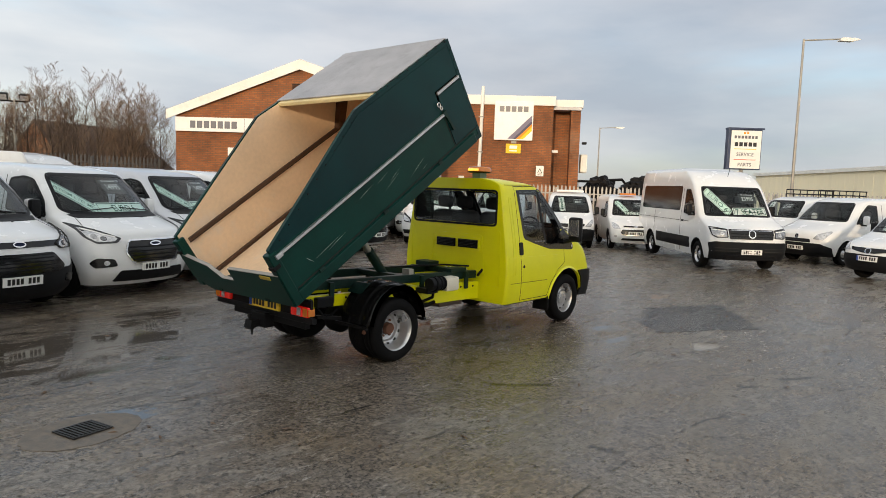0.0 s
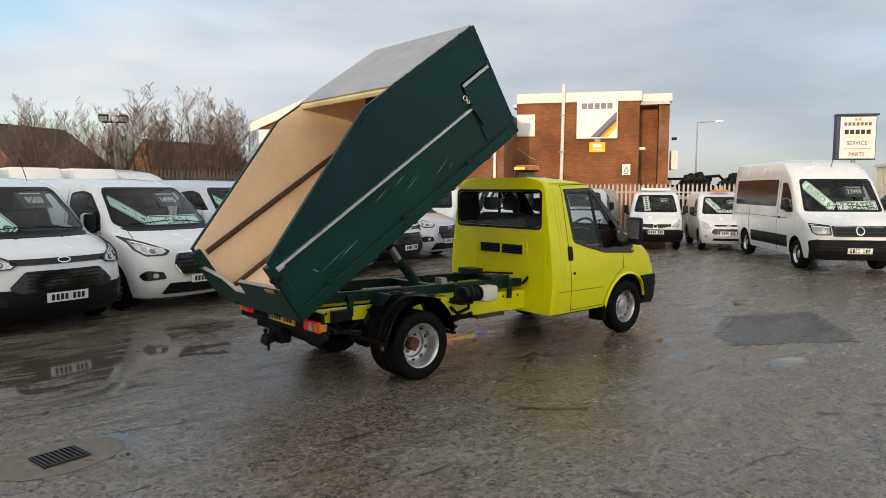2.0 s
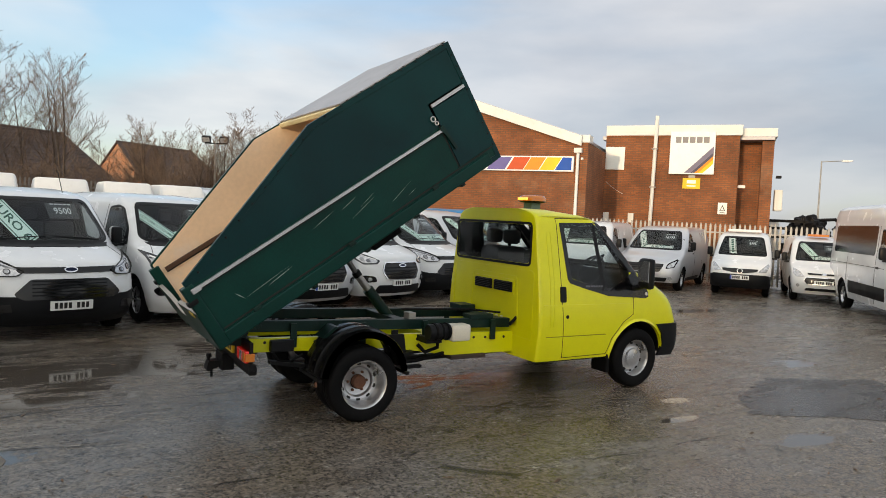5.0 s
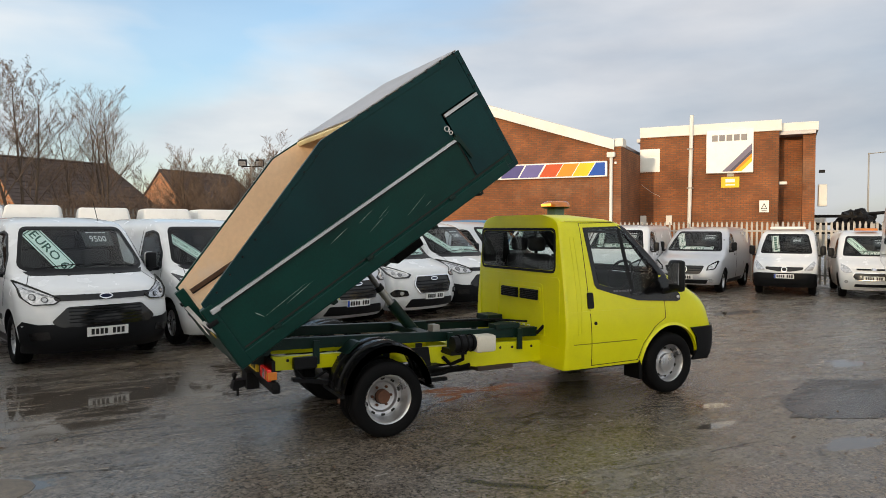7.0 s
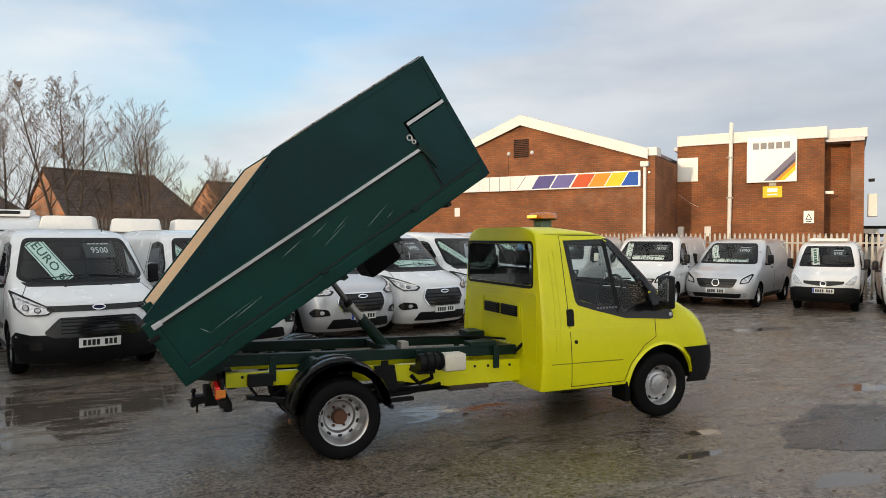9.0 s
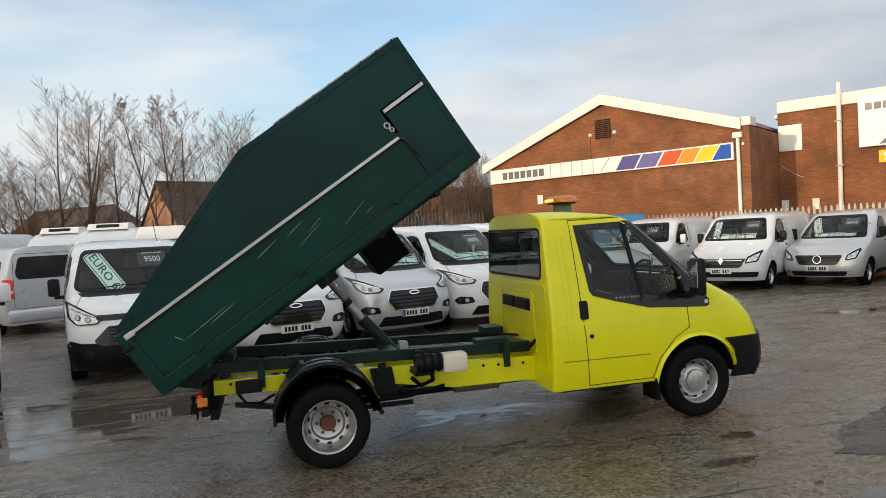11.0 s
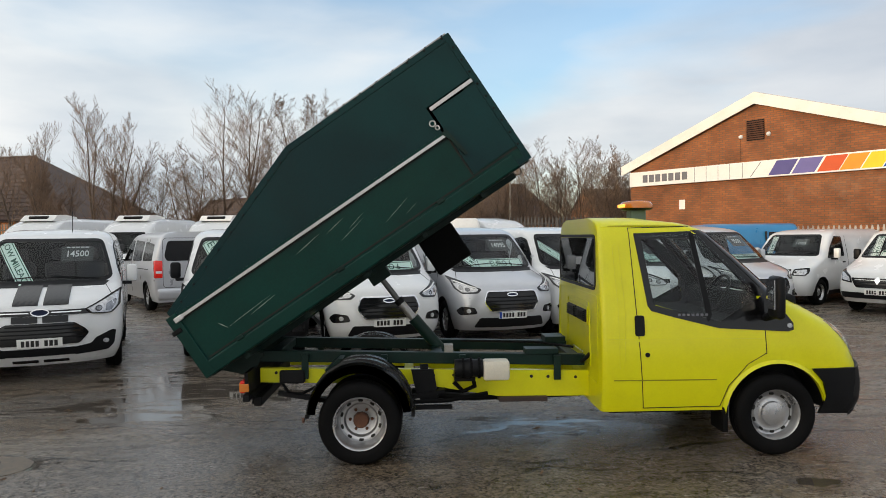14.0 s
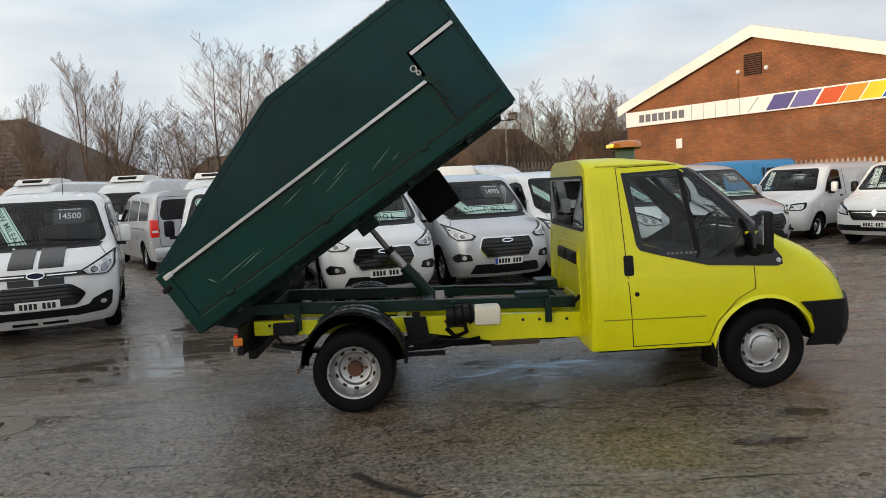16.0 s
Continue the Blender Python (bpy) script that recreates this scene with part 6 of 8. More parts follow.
MIDLEVELS = steps_between((0.26, 2), (0.5, 3), (0.85, 3), (1.02, 4), (1.24, 5), (1.8, 4), (1.975, 1))
LOWVANLEVELS = steps_between((0.25, 2), (0.5, 3), (0.85, 3), (1.0, 4), (1.18, 5), (1.75, 4), (1.915, 1))
SMALLLEVELS = steps_between((0.25, 2), (0.5, 3), (0.82, 3), (0.96, 3), (1.14, 5), (1.68, 4), (1.865, 1))
plain_nose = (
    ("lower_grille", round_poly([(-0.82, 0.36), (0.82, 0.36), (0.86, 0.5), (0.7, 0.46), (-0.7, 0.46), (-0.86, 0.5)], 0.03, 2), PLASTIC, 0.012),
    ("grille", round_poly([(-0.46, 0.60), (0.46, 0.60), (0.60, 0.82), (-0.60, 0.82)], 0.04, 3), GLOSSBLACK, 0.012),
    ("headlamp", round_poly([(0.56, 0.70), (0.84, 0.74), (0.91, 0.98), (0.88, 1.02), (0.62, 0.86)], 0.03, 3), GLOSSBLACK, 0.01, 1),
    ("lamp_lens", round_poly([(0.60, 0.73), (0.82, 0.77), (0.87, 0.95), (0.65, 0.83)], 0.03, 3), LENS, 0.015, 1),
    ("badge", [(0.0, 0.68), (0.07, 0.77), (0.0, 0.86), (-0.07, 0.77)], CHROME, 0.026))
low_nose = (
    ("lower_grille", round_poly([(-0.6, 0.29), (0.6, 0.29), (0.66, 0.40), (-0.66, 0.40)], 0.03, 2), PLASTIC, 0.012),
    ("grille", round_poly([(-0.44, 0.56), (0.44, 0.56), (0.56, 0.80), (-0.56, 0.80)], 0.06, 3), GLOSSBLACK, 0.012),
    ("headlamp", round_poly([(0.60, 0.66), (0.82, 0.70), (0.90, 0.92), (0.86, 0.95), (0.64, 0.80)], 0.03, 3), GLOSSBLACK, 0.01, 1),
    ("lamp_lens", round_poly([(0.63, 0.69), (0.80, 0.72), (0.86, 0.90), (0.67, 0.79)], 0.03, 3), LENS, 0.015, 1),
    ("fog_lamp", ell(0.72, 0.38, 0.07, 0.045), LENS, 0.014, 1), ("badge", ell(0, 0.69, 0.095, 0.095, 20), GLOSSBLACK, 0.026))
city_nose = (
    ("bumper", round_poly([(-0.84, 0.25), (0.84, 0.25), (0.855, 0.60), (0.7, 0.64), (-0.7, 0.64), (-0.855, 0.60)], 0.03, 2), PLASTIC, 0.012),
    ("grille", round_poly([(-0.48, 0.73), (-0.15, 0.68), (0.15, 0.68), (0.48, 0.73), (0.50, 0.80), (-0.50, 0.80)], 0.02, 2), GLOSSBLACK, 0.012),
    ("headlamp", round_poly([(0.50, 0.72), (0.72, 0.71), (0.80, 0.90), (0.76, 0.96), (0.62, 0.84)], 0.03, 3), LENS, 0.012, 1),
    ("badge", ell(0, 0.73, 0.075, 0.06), GLOSSBLACK, 0.024))
small_nose = (
    ("grille", round_poly([(-0.44, 0.52), (0.44, 0.52), (0.54, 0.62), (0.48, 0.72), (-0.48, 0.72), (-0.54, 0.62)], 0.04, 3), GLOSSBLACK, 0.012),
    ("upper_grille", round_poly([(-0.42, 0.79), (0.42, 0.79), (0.44, 0.83), (-0.44, 0.83)], 0.01, 2), GLOSSBLACK, 0.012),
    ("lower_grille", round_poly([(-0.5, 0.35), (0.5, 0.35), (0.46, 0.42), (-0.46, 0.42)], 0.02, 2), PLASTIC, 0.012),
    ("headlamp", round_poly([(0.52, 0.73), (0.72, 0.71), (0.81, 0.80), (0.80, 0.95), (0.62, 0.86)], 0.03, 3), LENS, 0.012, 1),
    ("fog_lamp", ell(0.68, 0.48, 0.045, 0.045), LENS, 0.014, 1), ("badge", ell(0, 0.81, 0.07, 0.03), CHROME, 0.022))
older_nose = (
    ("grille", round_poly([(-0.5, 0.80), (0.5, 0.80), (0.55, 0.93), (-0.55, 0.93)], 0.02, 2), GLOSSBLACK, 0.012),
    ("lower_grille", round_poly([(-0.7, 0.30), (0.7, 0.30), (0.6, 0.46), (-0.6, 0.46)], 0.03, 2), PLASTIC, 0.012),
    ("headlamp", round_poly([(0.58, 0.78), (0.86, 0.77), (0.92, 0.85), (0.90, 0.97), (0.60, 0.94)], 0.03, 3), GLOSSBLACK, 0.01, 1),
    ("lamp_lens", round_poly([(0.62, 0.80), (0.84, 0.79), (0.88, 0.86), (0.86, 0.93), (0.63, 0.91)], 0.02, 3), LENS, 0.015, 1),
    ("badge", ell(0, 0.87, 0.08, 0.08, 18), CHROME, 0.024))
swept_nose = (
    ("bumper", round_poly([(-0.92, 0.25), (0.92, 0.25), (0.94, 0.52), (0.7, 0.62), (-0.7, 0.62), (-0.94, 0.52)], 0.03, 2), PLASTIC, 0.012),
    ("grille", round_poly([(-0.45, 0.64), (0.45, 0.64), (0.42, 0.74), (-0.42, 0.74)], 0.02, 2), GLOSSBLACK, 0.012),
    ("headlamp", round_poly([(0.5, 0.74), (0.78, 0.72), (0.9, 0.95), (0.84, 0.99), (0.6, 0.88)], 0.04, 3), LENS, 0.012, 1), ("badge", ell(0, 0.80, 0.06, 0.07), CHROME, 0.02))
SPEC_MID = dict(axle_f=-0.95, axle_r=-4.05, r=0.33, cab_back=-2.4, mirror=(-1.5, 1.22), side_parts=(SIDE_LOW, HANDLES, SEAMS))
PLAINVAN_SCREEN = round_poly([(-0.82, 1.26), (0.82, 1.26), (0.75, 1.5), (0.66, 1.82), (-0.66, 1.82), (-0.75, 1.5)], 0.08, 3)
PLAINVAN_WIN = round_poly([(-1.25, 1.20), (-2.25, 1.24), (-2.25, 1.76), (-1.85, 1.78), (-1.5, 1.5)], 0.06, 3)
LOWVAN_SCREEN = round_poly([(-0.80, 1.19), (0.80, 1.19), (0.72, 1.5), (0.62, 1.77), (-0.62, 1.77), (-0.72, 1.5)], 0.08, 3)
LOWVAN_WIN = round_poly([(-1.42, 1.14), (-2.4, 1.18), (-2.4, 1.70), (-2.15, 1.72), (-1.75, 1.46)], 0.06, 3)
SMALL_SCREEN = round_poly([(-0.71, 1.15), (0.71, 1.15), (0.65, 1.42), (0.57, 1.70), (-0.57, 1.70), (-0.65, 1.42)], 0.07, 3)
SMALL_WIN = round_poly([(-1.2, 1.1), (-2.1, 1.13), (-2.1, 1.62), (-1.75, 1.64), (-1.45, 1.4)], 0.06, 3)

BAR_T = tuple(("grille_bar", m, z, -0.5, 0.5, h) for m, z, h in ((PLASTIC, 0.66, 0.01), (PLASTIC, 0.72, 0.01), (CHROME, 0.775, 0.005)))
mid_basic = van("van", "van", MIDVAN, WHITE, dict(MIDVAN_BASE, label="white panel van with a black bumper", nose=basic_nose, nose_bars=BASIC_BARS, nose_rings=(("badge_rim", BADGE, CHROME, 0.012), ("lamp_edge", LAMP, SEAM, 0.010))))
mid_ltd = van("van", "van", MIDVAN, WHITE, dict(MIDVAN_BASE, label="white panel van with a body-coloured bumper", nose=ltd_nose, nose_bars=LTD_BARS, nose_rings=(("grille_surround", BIGGRILLE, CHROME, 0.016), ("badge_rim", BADGE2, CHROME, 0.016)), alloy=True, mirror_black=False))
mid_silver = van("van", "van", MIDVAN, SILVER, dict(MIDVAN_BASE, label="silver panel van with a body-coloured bumper", nose=ltd_nose, nose_bars=LTD_BARS, nose_rings=(("grille_surround", BIGGRILLE, CHROME, 0.016), ("badge_rim", BADGE2, CHROME, 0.016)), alloy=True, mirror_black=False))
bus = van("minibus", "minibus", TALLVAN, WHITE, dict(TALL, label="white high-roof minibus with a seven seater board", nose=bus_nose, nose_rings=(("badge_rim", ell(0, 0.92, 0.094, 0.094, 18), CHROME, 0.022),), nose_bars=BUS_BARS, side_parts=(
    ([(-1.5, 0.46), (-4.1, 0.46), (-4.1, 0.74), (-1.5, 0.74)], PLASTIC, "side_moulding"),
    (round_poly([(-2.32, 1.40), (-5.55, 1.40), (-5.55, 2.06), (-2.32, 2.06)], 0.09, 3), GLOSSBLACK, "passenger_window"),
    ([(-3.92, 1.41), (-3.935, 1.41), (-3.935, 2.05), (-3.92, 2.05)], PLASTIC, "window_bar"), ([(-4.3, 0.36), (-4.31, 0.36), (-4.31, 1.38), (-4.3, 1.38)], SEAM, "door_seam"),
    # the body crease is a near-black strip, its shade painted on
    ([(-2.2, 0.36), (-2.21, 0.36), (-2.21, 2.05), (-2.2, 2.05)], SEAM, "door_seam"), ([(-1.6, 1.14), (-5.7, 1.14), (-5.7, 1.15), (-1.6, 1.15)], SEAM, "body_crease_shade"),
    ([(-2.15, 1.12), (-1.98, 1.12), (-1.98, 1.17), (-2.15, 1.17)], PLASTIC, "door_handle"))))
reefer = van("van", "van", TALLVAN, WHITE, dict(TALL, label="white high-roof refrigerated van with a roof unit", nose=bus_nose[:4], nose_bars=BUS_BARS[:1], side_parts=(([(-1.5, 0.46), (-4.1, 0.46), (-4.1, 0.6), (-1.5, 0.6)], PLASTIC, "side_moulding"),)))
fridge = part("roof_unit", prism(round_poly([(-1.95, 2.46), (-3.4, 2.5), (-3.4, 2.62), (-2.75, 2.69), (-2.25, 2.67)], 0.05, 3), "y", -0.62, 0.62), SIGNWHITE, reefer, "moulded white refrigeration unit", smooth=40)
part("roof_grille", box(-2.36, -2.05, -0.36, 0.36, 2.5, 2.64, 0.05), GLOSSBLACK, fridge)
hightop = van("van", "van", TALLVAN, WHITE, dict(TALL, label="white high-roof panel van", nose=bus_nose[:4], nose_bars=BUS_BARS[:1], side_parts=()))
plain_van = van("van", "van", PLAINVAN, WHITE, dict(SPEC_MID, levels=MIDLEVELS, screen=PLAINVAN_SCREEN, window=PLAINVAN_WIN, label="white panel van with a diamond badge", nose=plain_nose, nose_bars=BAR_T))
older_van = van("van", "van", PLAINVAN, WHITE, dict(SPEC_MID, levels=MIDLEVELS, screen=PLAINVAN_SCREEN, window=PLAINVAN_WIN, label="older white panel van with white mirrors", nose=older_nose, mirror_black=False))
low_van = van("van", "van", LOWVAN, SILVER, dict(SPEC_MID, axle_f=-0.9, axle_r=-4.1, levels=LOWVANLEVELS, screen=LOWVAN_SCREEN, window=LOWVAN_WIN, label="silver panel van with a three-pointed badge ring", nose=low_nose, nose_rings=(("badge_rim", ell(0, 0.69, 0.1, 0.1, 20), CHROME, 0.016),), nose_bars=BAR_T[:2]))
crew = van("van", "van", LOWVAN, SILVER, dict(SPEC_MID, axle_f=-0.9, axle_r=-4.1, levels=LOWVANLEVELS, screen=LOWVAN_SCREEN, window=LOWVAN_WIN, label="silver crew van parked tail outwards", nose=low_nose, alloy=True, side_parts=(
    (round_poly([(-2.55, 1.18), (-3.6, 1.2), (-3.6, 1.68), (-2.55, 1.72)], 0.06, 3), GLOSSBLACK, "passenger_window"), (round_poly([(-3.75, 1.2), (-4.75, 1.22), (-4.7, 1.62), (-3.75, 1.68)], 0.08, 3), GLOSSBLACK, "passenger_window"),
    ([(-2.6, 1.0), (-4.4, 1.0), (-4.4, 1.02), (-2.6, 1.02)], PLASTIC, "door_track"), HANDLES, SEAMS)))
city_van = van("van", "van", SMALL, WHITE, dict(axle_f=-0.85, axle_r=-3.55, r=0.315, tyre=TYRE_S, cab_back=-2.2, mirror=(-1.4, 1.12), levels=SMALLLEVELS, screen=SMALL_SCREEN, window=SMALL_WIN, label="small white van with a dark grey bumper", nose=city_nose, nose_rings=(("badge_rim", ell(0, 0.73, 0.08, 0.065), CHROME, 0.014),), side_parts=()))
small_van = van("van", "van", SMALL, WHITE, dict(axle_f=-0.85, axle_r=-3.55, r=0.315, tyre=TYRE_S, cab_back=-2.2, mirror=(-1.4, 1.12), levels=SMALLLEVELS, screen=SMALL_SCREEN, window=SMALL_WIN, label="small white van with a no VAT board", nose=small_nose, nose_rings=(("grille_surround", small_nose[0][1], CHROME, 0.015),), side_parts=()))
swept_van = van("van", "van", PLAINVAN, WHITE, dict(SPEC_MID, levels=MIDLEVELS, screen=PLAINVAN_SCREEN, window=PLAINVAN_WIN, label="white panel van with large swept headlamps", nose=swept_nose, mirror_black=False))


def rear_face(v, sh, x):
    """Lamps, tailgate and window on the tail of a vehicle."""
    tail = lambda u, w, o=0.0: (x - o, u, w)
    for s in (1, -1):
        lp = part("tail_lamp", box(x - 0.012, x + 0.16, s * 0.86 - 0.10, s * 0.86 + 0.10, 0.82, 1.24, 0.03), REDLENS, v, "red tail lamp cluster", smooth=50)
        part("clear_band", box(x - 0.016, x + 0.05, s * 0.86 - 0.075, s * 0.86 + 0.075, 0.93, 0.99, 0.01), PLATEW, lp)
    part("rear_bumper", box(x - 0.05, x + 0.2, -0.90, 0.90, 0.30, 0.58, 0.06), SILVER, v, smooth=50)
    part("rear_window", patch(round_poly([(-0.66, 1.22), (0.66, 1.22), (0.72, 1.34), (0.64, 1.70), (-0.64, 1.70), (-0.72, 1.34)], 0.09, 4), tail, 0.01, 0.004, 0), GLOSSBLACK, v, "dark rear window")
    part("tailgate_seam", ring_patch(round_poly(rect(0, 1.18, 1.52, 1.18), 0.1, 3), 0.010, tail, 0.006, 0.002), SEAM, v)


rear_face(crew, LOWVAN, -5.14)

# the row beside the truck
a = van("van", "van", MIDVAN, WHITE, dict(MIDVAN_BASE, label="white panel van", nose=sport_nose, nose_bars=SPORT_BARS, nose_rings=SPORT_RINGS, mirror_black=False))
place(a, -4.53, 2.62, -68, "white panel van with black bonnet stripes and a low mileage board", tall=1.04)
for y0, y1 in ((-0.33, -0.03), (0.03, 0.33)):
    part("bonnet_stripe", patch([(y0, 0.97), (y1, 0.97), (y1, 1.19), (y0, 1.19)], MIDVAN.front, 0.02, 0.012, maxlen=0.06), GLOSSBLACK, a, "black bonnet stripe")
    part("bonnet_stripe", patch([(y0, 0.755), (y1, 0.755), (y1, 0.84), (y0, 0.84)], MIDVAN.front, 0.02, 0.012, maxlen=0.06), GLOSSBLACK, a)
plate_on(a, MIDVAN, 0.505)
part("aerial", tube([(-1.95, 0.25, 1.93), (-2.06, 0.25, 2.25)], 0.006, 5), PLASTIC, a)
board_on(a, MIDVAN, "LOW MILEAGE", -0.44, 1.50, 0.72, 0.19, radians(-57), 0.112)
price_on(a, MIDVAN, "14500", 0.36, 1.62)
m_ = copy_thing(mid_basic, Matrix())
place(m_, -2.12, 3.82, -75, "white panel van with a black bumper and Euro 6 board", tall=1.04)
plate_on(m_, MIDVAN, 0.47)
part("aerial", tube([(-1.95, 0.45, 1.92), (-2.1, 0.42, 2.25)], 0.006, 5), PLASTIC, m_)
board_on(m_, MIDVAN, "EURO 6", -0.42, 1.52, 0.66, 0.25, radians(-58), 0.17)
price_on(m_, MIDVAN, "9500", 0.3, 1.66)
d_ = copy_thing(mid_ltd, Matrix())
place(d_, 0.0, 4.52, -75, "white panel van with chrome grille surround and green sales boards", tall=1.04)
plate_on(d_, MIDVAN, 0.475)
board_on(d_, MIDVAN, "CUSTOM LTD MODEL", -0.50, 1.46, 0.74, 0.15, radians(-44), 0.072, back=0.02)
board_on(d_, MIDVAN, "EURO 6", 0.18, 1.315, 0.98, 0.165, 0, 0.135)
price_on(d_, MIDVAN, "14995", 0.3, 1.64)
c_ = copy_thing(mid_silver, Matrix())
place(c_, 2.12, 5.4, -74, "silver panel van with chrome grille surround and green sales boards", tall=1.04)
plate_on(c_, MIDVAN, 0.475, 0, True)
board_on(c_, MIDVAN, "CUSTOM LTD MODEL", -0.50, 1.46, 0.74, 0.15, radians(-44), 0.072, back=0.02)
board_on(c_, MIDVAN, "EURO 6", 0.18, 1.315, 0.98, 0.165, 0, 0.135)
price_on(c_, MIDVAN, "14995", 0.3, 1.64)
e_ = copy_thing(mid_ltd, Matrix())
place(e_, 4.02, 6.0, -72, "white panel van with chrome grille surround and a sales board", tall=1.04)
plate_on(e_, MIDVAN, 0.475)
board_on(e_, MIDVAN, "CUSTOM LTD MODEL", -0.50, 1.46, 0.74, 0.15, radians(-44), 0.072, back=0.02)
board_on(e_, MIDVAN, "EURO 6", 0.18, 1.315, 0.98, 0.165, 0, 0.135)
price_on(e_, MIDVAN, "14995", 0.3, 1.64)
h_ = copy_thing(mid_basic, Matrix())
place(h_, 5.95, 6.85, -71, "white panel van with a plain black bumper and boards", tall=1.04)
plate_on(h_, MIDVAN, 0.47)
board_on(h_, MIDVAN, "CUSTOM MODEL", -0.46, 1.50, 0.70, 0.17, radians(-50), 0.088, back=0.02)
board_on(h_, MIDVAN, "EURO 6", 0.18, 1.315, 0.98, 0.165, 0, 0.135)
price_on(h_, MIDVAN, "10995", 0.3, 1.64)
place(mid_silver, 8.05, 7.85, -72, "silver panel van with a Euro 6 board", tall=1.04)
plate_on(mid_silver, MIDVAN, 0.475)
board_on(mid_silver, MIDVAN, "EURO 6", -0.42, 1.53, 0.68, 0.2, radians(-62), 0.14)
board_on(mid_silver, MIDVAN, "", 0.2, 1.30, 0.8, 0.12, 0, 0.1, bars=12)
price_on(mid_silver, MIDVAN, "9500", 0.3, 1.64)
place(mid_basic, -7.2, 1.6, -86, "white panel van with a black bumper")
plate_on(mid_basic, MIDVAN, 0.47)
place(mid_ltd, 12.6, 10.6, -141, "white panel van parked against the fence")
blue_van = van("van", "van", PLAINVAN, BLUEVAN, dict(SPEC_MID, levels=MIDLEVELS, screen=PLAINVAN_SCREEN, window=PLAINVAN_WIN, label="bright blue panel van parked by the fence", nose=swept_nose))
place(blue_van, 7.2, 15.4, 175, tall=1.1)
part("rear_window", box(-5.012, -4.9, -0.7, 0.7, 1.2, 1.7, 0.04), GLOSSBLACK, blue_van)
part("load_window", patch(round_poly([(-4.1, 1.2), (-4.85, 1.2), (-4.8, 1.72), (-4.1, 1.74)], 0.06, 3), lambda x, z, off=0.0: PLAINVAN.side(x, z, off, 1), 0.012, 0.004, maxlen=0.2), GLOSSBLACK, blue_van)
part("rear_seam", box(-4.0, -3.985, -0.972, 0.972, 0.4, 1.75), SEAM, blue_van)

# along the palisade
place(older_van, 9.55, 11.05, -145)
board_on(older_van, PLAINVAN, "AUTOMATIC", -0.5, 1.54, 0.5, 0.16, radians(-80), 0.09, STICKERW)
price_on(older_van, PLAINVAN, "11995", 0.25, 1.6, 0.11)
plate_on(older_van, PLAINVAN, 0.5)
place(plain_van, 10.75, 8.5, -147)
plate_on(plain_van, PLAINVAN, 0.51)
board_on(plain_van, PLAINVAN, "NO VAT", -0.5, 1.54, 0.5, 0.18, radians(-82), 0.12, STICKERW)
board_on(plain_van, PLAINVAN, "EURO 6", 0.1, 1.36, 0.9, 0.15, 0, 0.13, STICKERW)
price_on(plain_van, PLAINVAN, "16995", 0.4, 1.64, 0.11)
place(low_van, 12.95, 7.7, -152)
plate_on(low_van, LOWVAN, 0.47)
board_on(low_van, LOWVAN, "AUTOMATIC", -0.45, 1.5, 0.56, 0.18, radians(-60), 0.1, STICKERW)
board_on(low_van, LOWVAN, "EURO 6", 0.1, 1.27, 0.9, 0.13, 0, 0.12, STICKERW)
price_on(low_van, LOWVAN, "16995", 0.35, 1.58, 0.11)
place(city_van, 14.7, 5.75, -147, wide=0.95)
plate_on(city_van, SMALL, 0.55, 0, True)
board_on(city_van, SMALL, "", -0.3, 1.43, 0.5, 0.2, radians(-80), 0.1, STICKERW, bars=6)
price_on(city_van, SMALL, "8995", 0.28, 1.52, 0.1)
part("roof_spoiler", box(-1.95, -1.75, -0.5, 0.5, 1.84, 1.92, 0.03), SIGNWHITE, city_van)
place(small_van, 15.75, 3.92, -143, tall=0.97, wide=0.9)
plate_on(small_van, SMALL, 0.58)
board_on(small_van, SMALL, "AUTOMATIC", -0.32, 1.45, 0.56, 0.18, radians(-45), 0.09)
board_on(small_van, SMALL, "NO V.A.T.", 0.18, 1.24, 0.76, 0.13, 0, 0.12, STICKERW)
price_on(small_van, SMALL, "10995", 0.3, 1.52, 0.1)
part("roof_lamp", prism([(-2.1, 1.86), (-1.7, 1.86), (-1.78, 1.93), (-2.02, 1.93)], "y", -0.3, 0.3), AMBERLENS, small_van, "orange roof board")
place(bus, 12.8, -0.62, -136.5, tall=1.04)
plate_on(bus, TALLVAN, 0.5)
board_on(bus, TALLVAN, "EURO 6", -0.48, 1.68, 0.76, 0.22, radians(-48), 0.17)
board_on(bus, TALLVAN, "7 SEATER", 0.32, 1.46, 0.92, 0.2, radians(2), 0.19, STICKERW)
price_on(bus, TALLVAN, "23995", 0.35, 1.78, 0.13)
part("aerial", tube([(-1.75, 0.05, 2.34), (-1.65, 0.05, 2.55)], 0.008, 5), PLASTIC, bus)
p2 = swept_van
place(p2, 17.0, -0.55, 155)
plate_on(p2, PLAINVAN, 0.47)
p1 = copy_thing(swept_van, Matrix())
place(p1, 18.6, 1.2, 155, "white panel van with a black roof rack")
rack_bm = bmesh.new()
for y in (-0.62, 0.62):
    add_tube(rack_bm, [(-2.2, y, 2.2), (-4.6, y, 2.2)], 0.02, 6)
    add_tube(rack_bm, [(-2.2, y, 2.05), (-4.6, y, 2.05)], 0.02, 6)
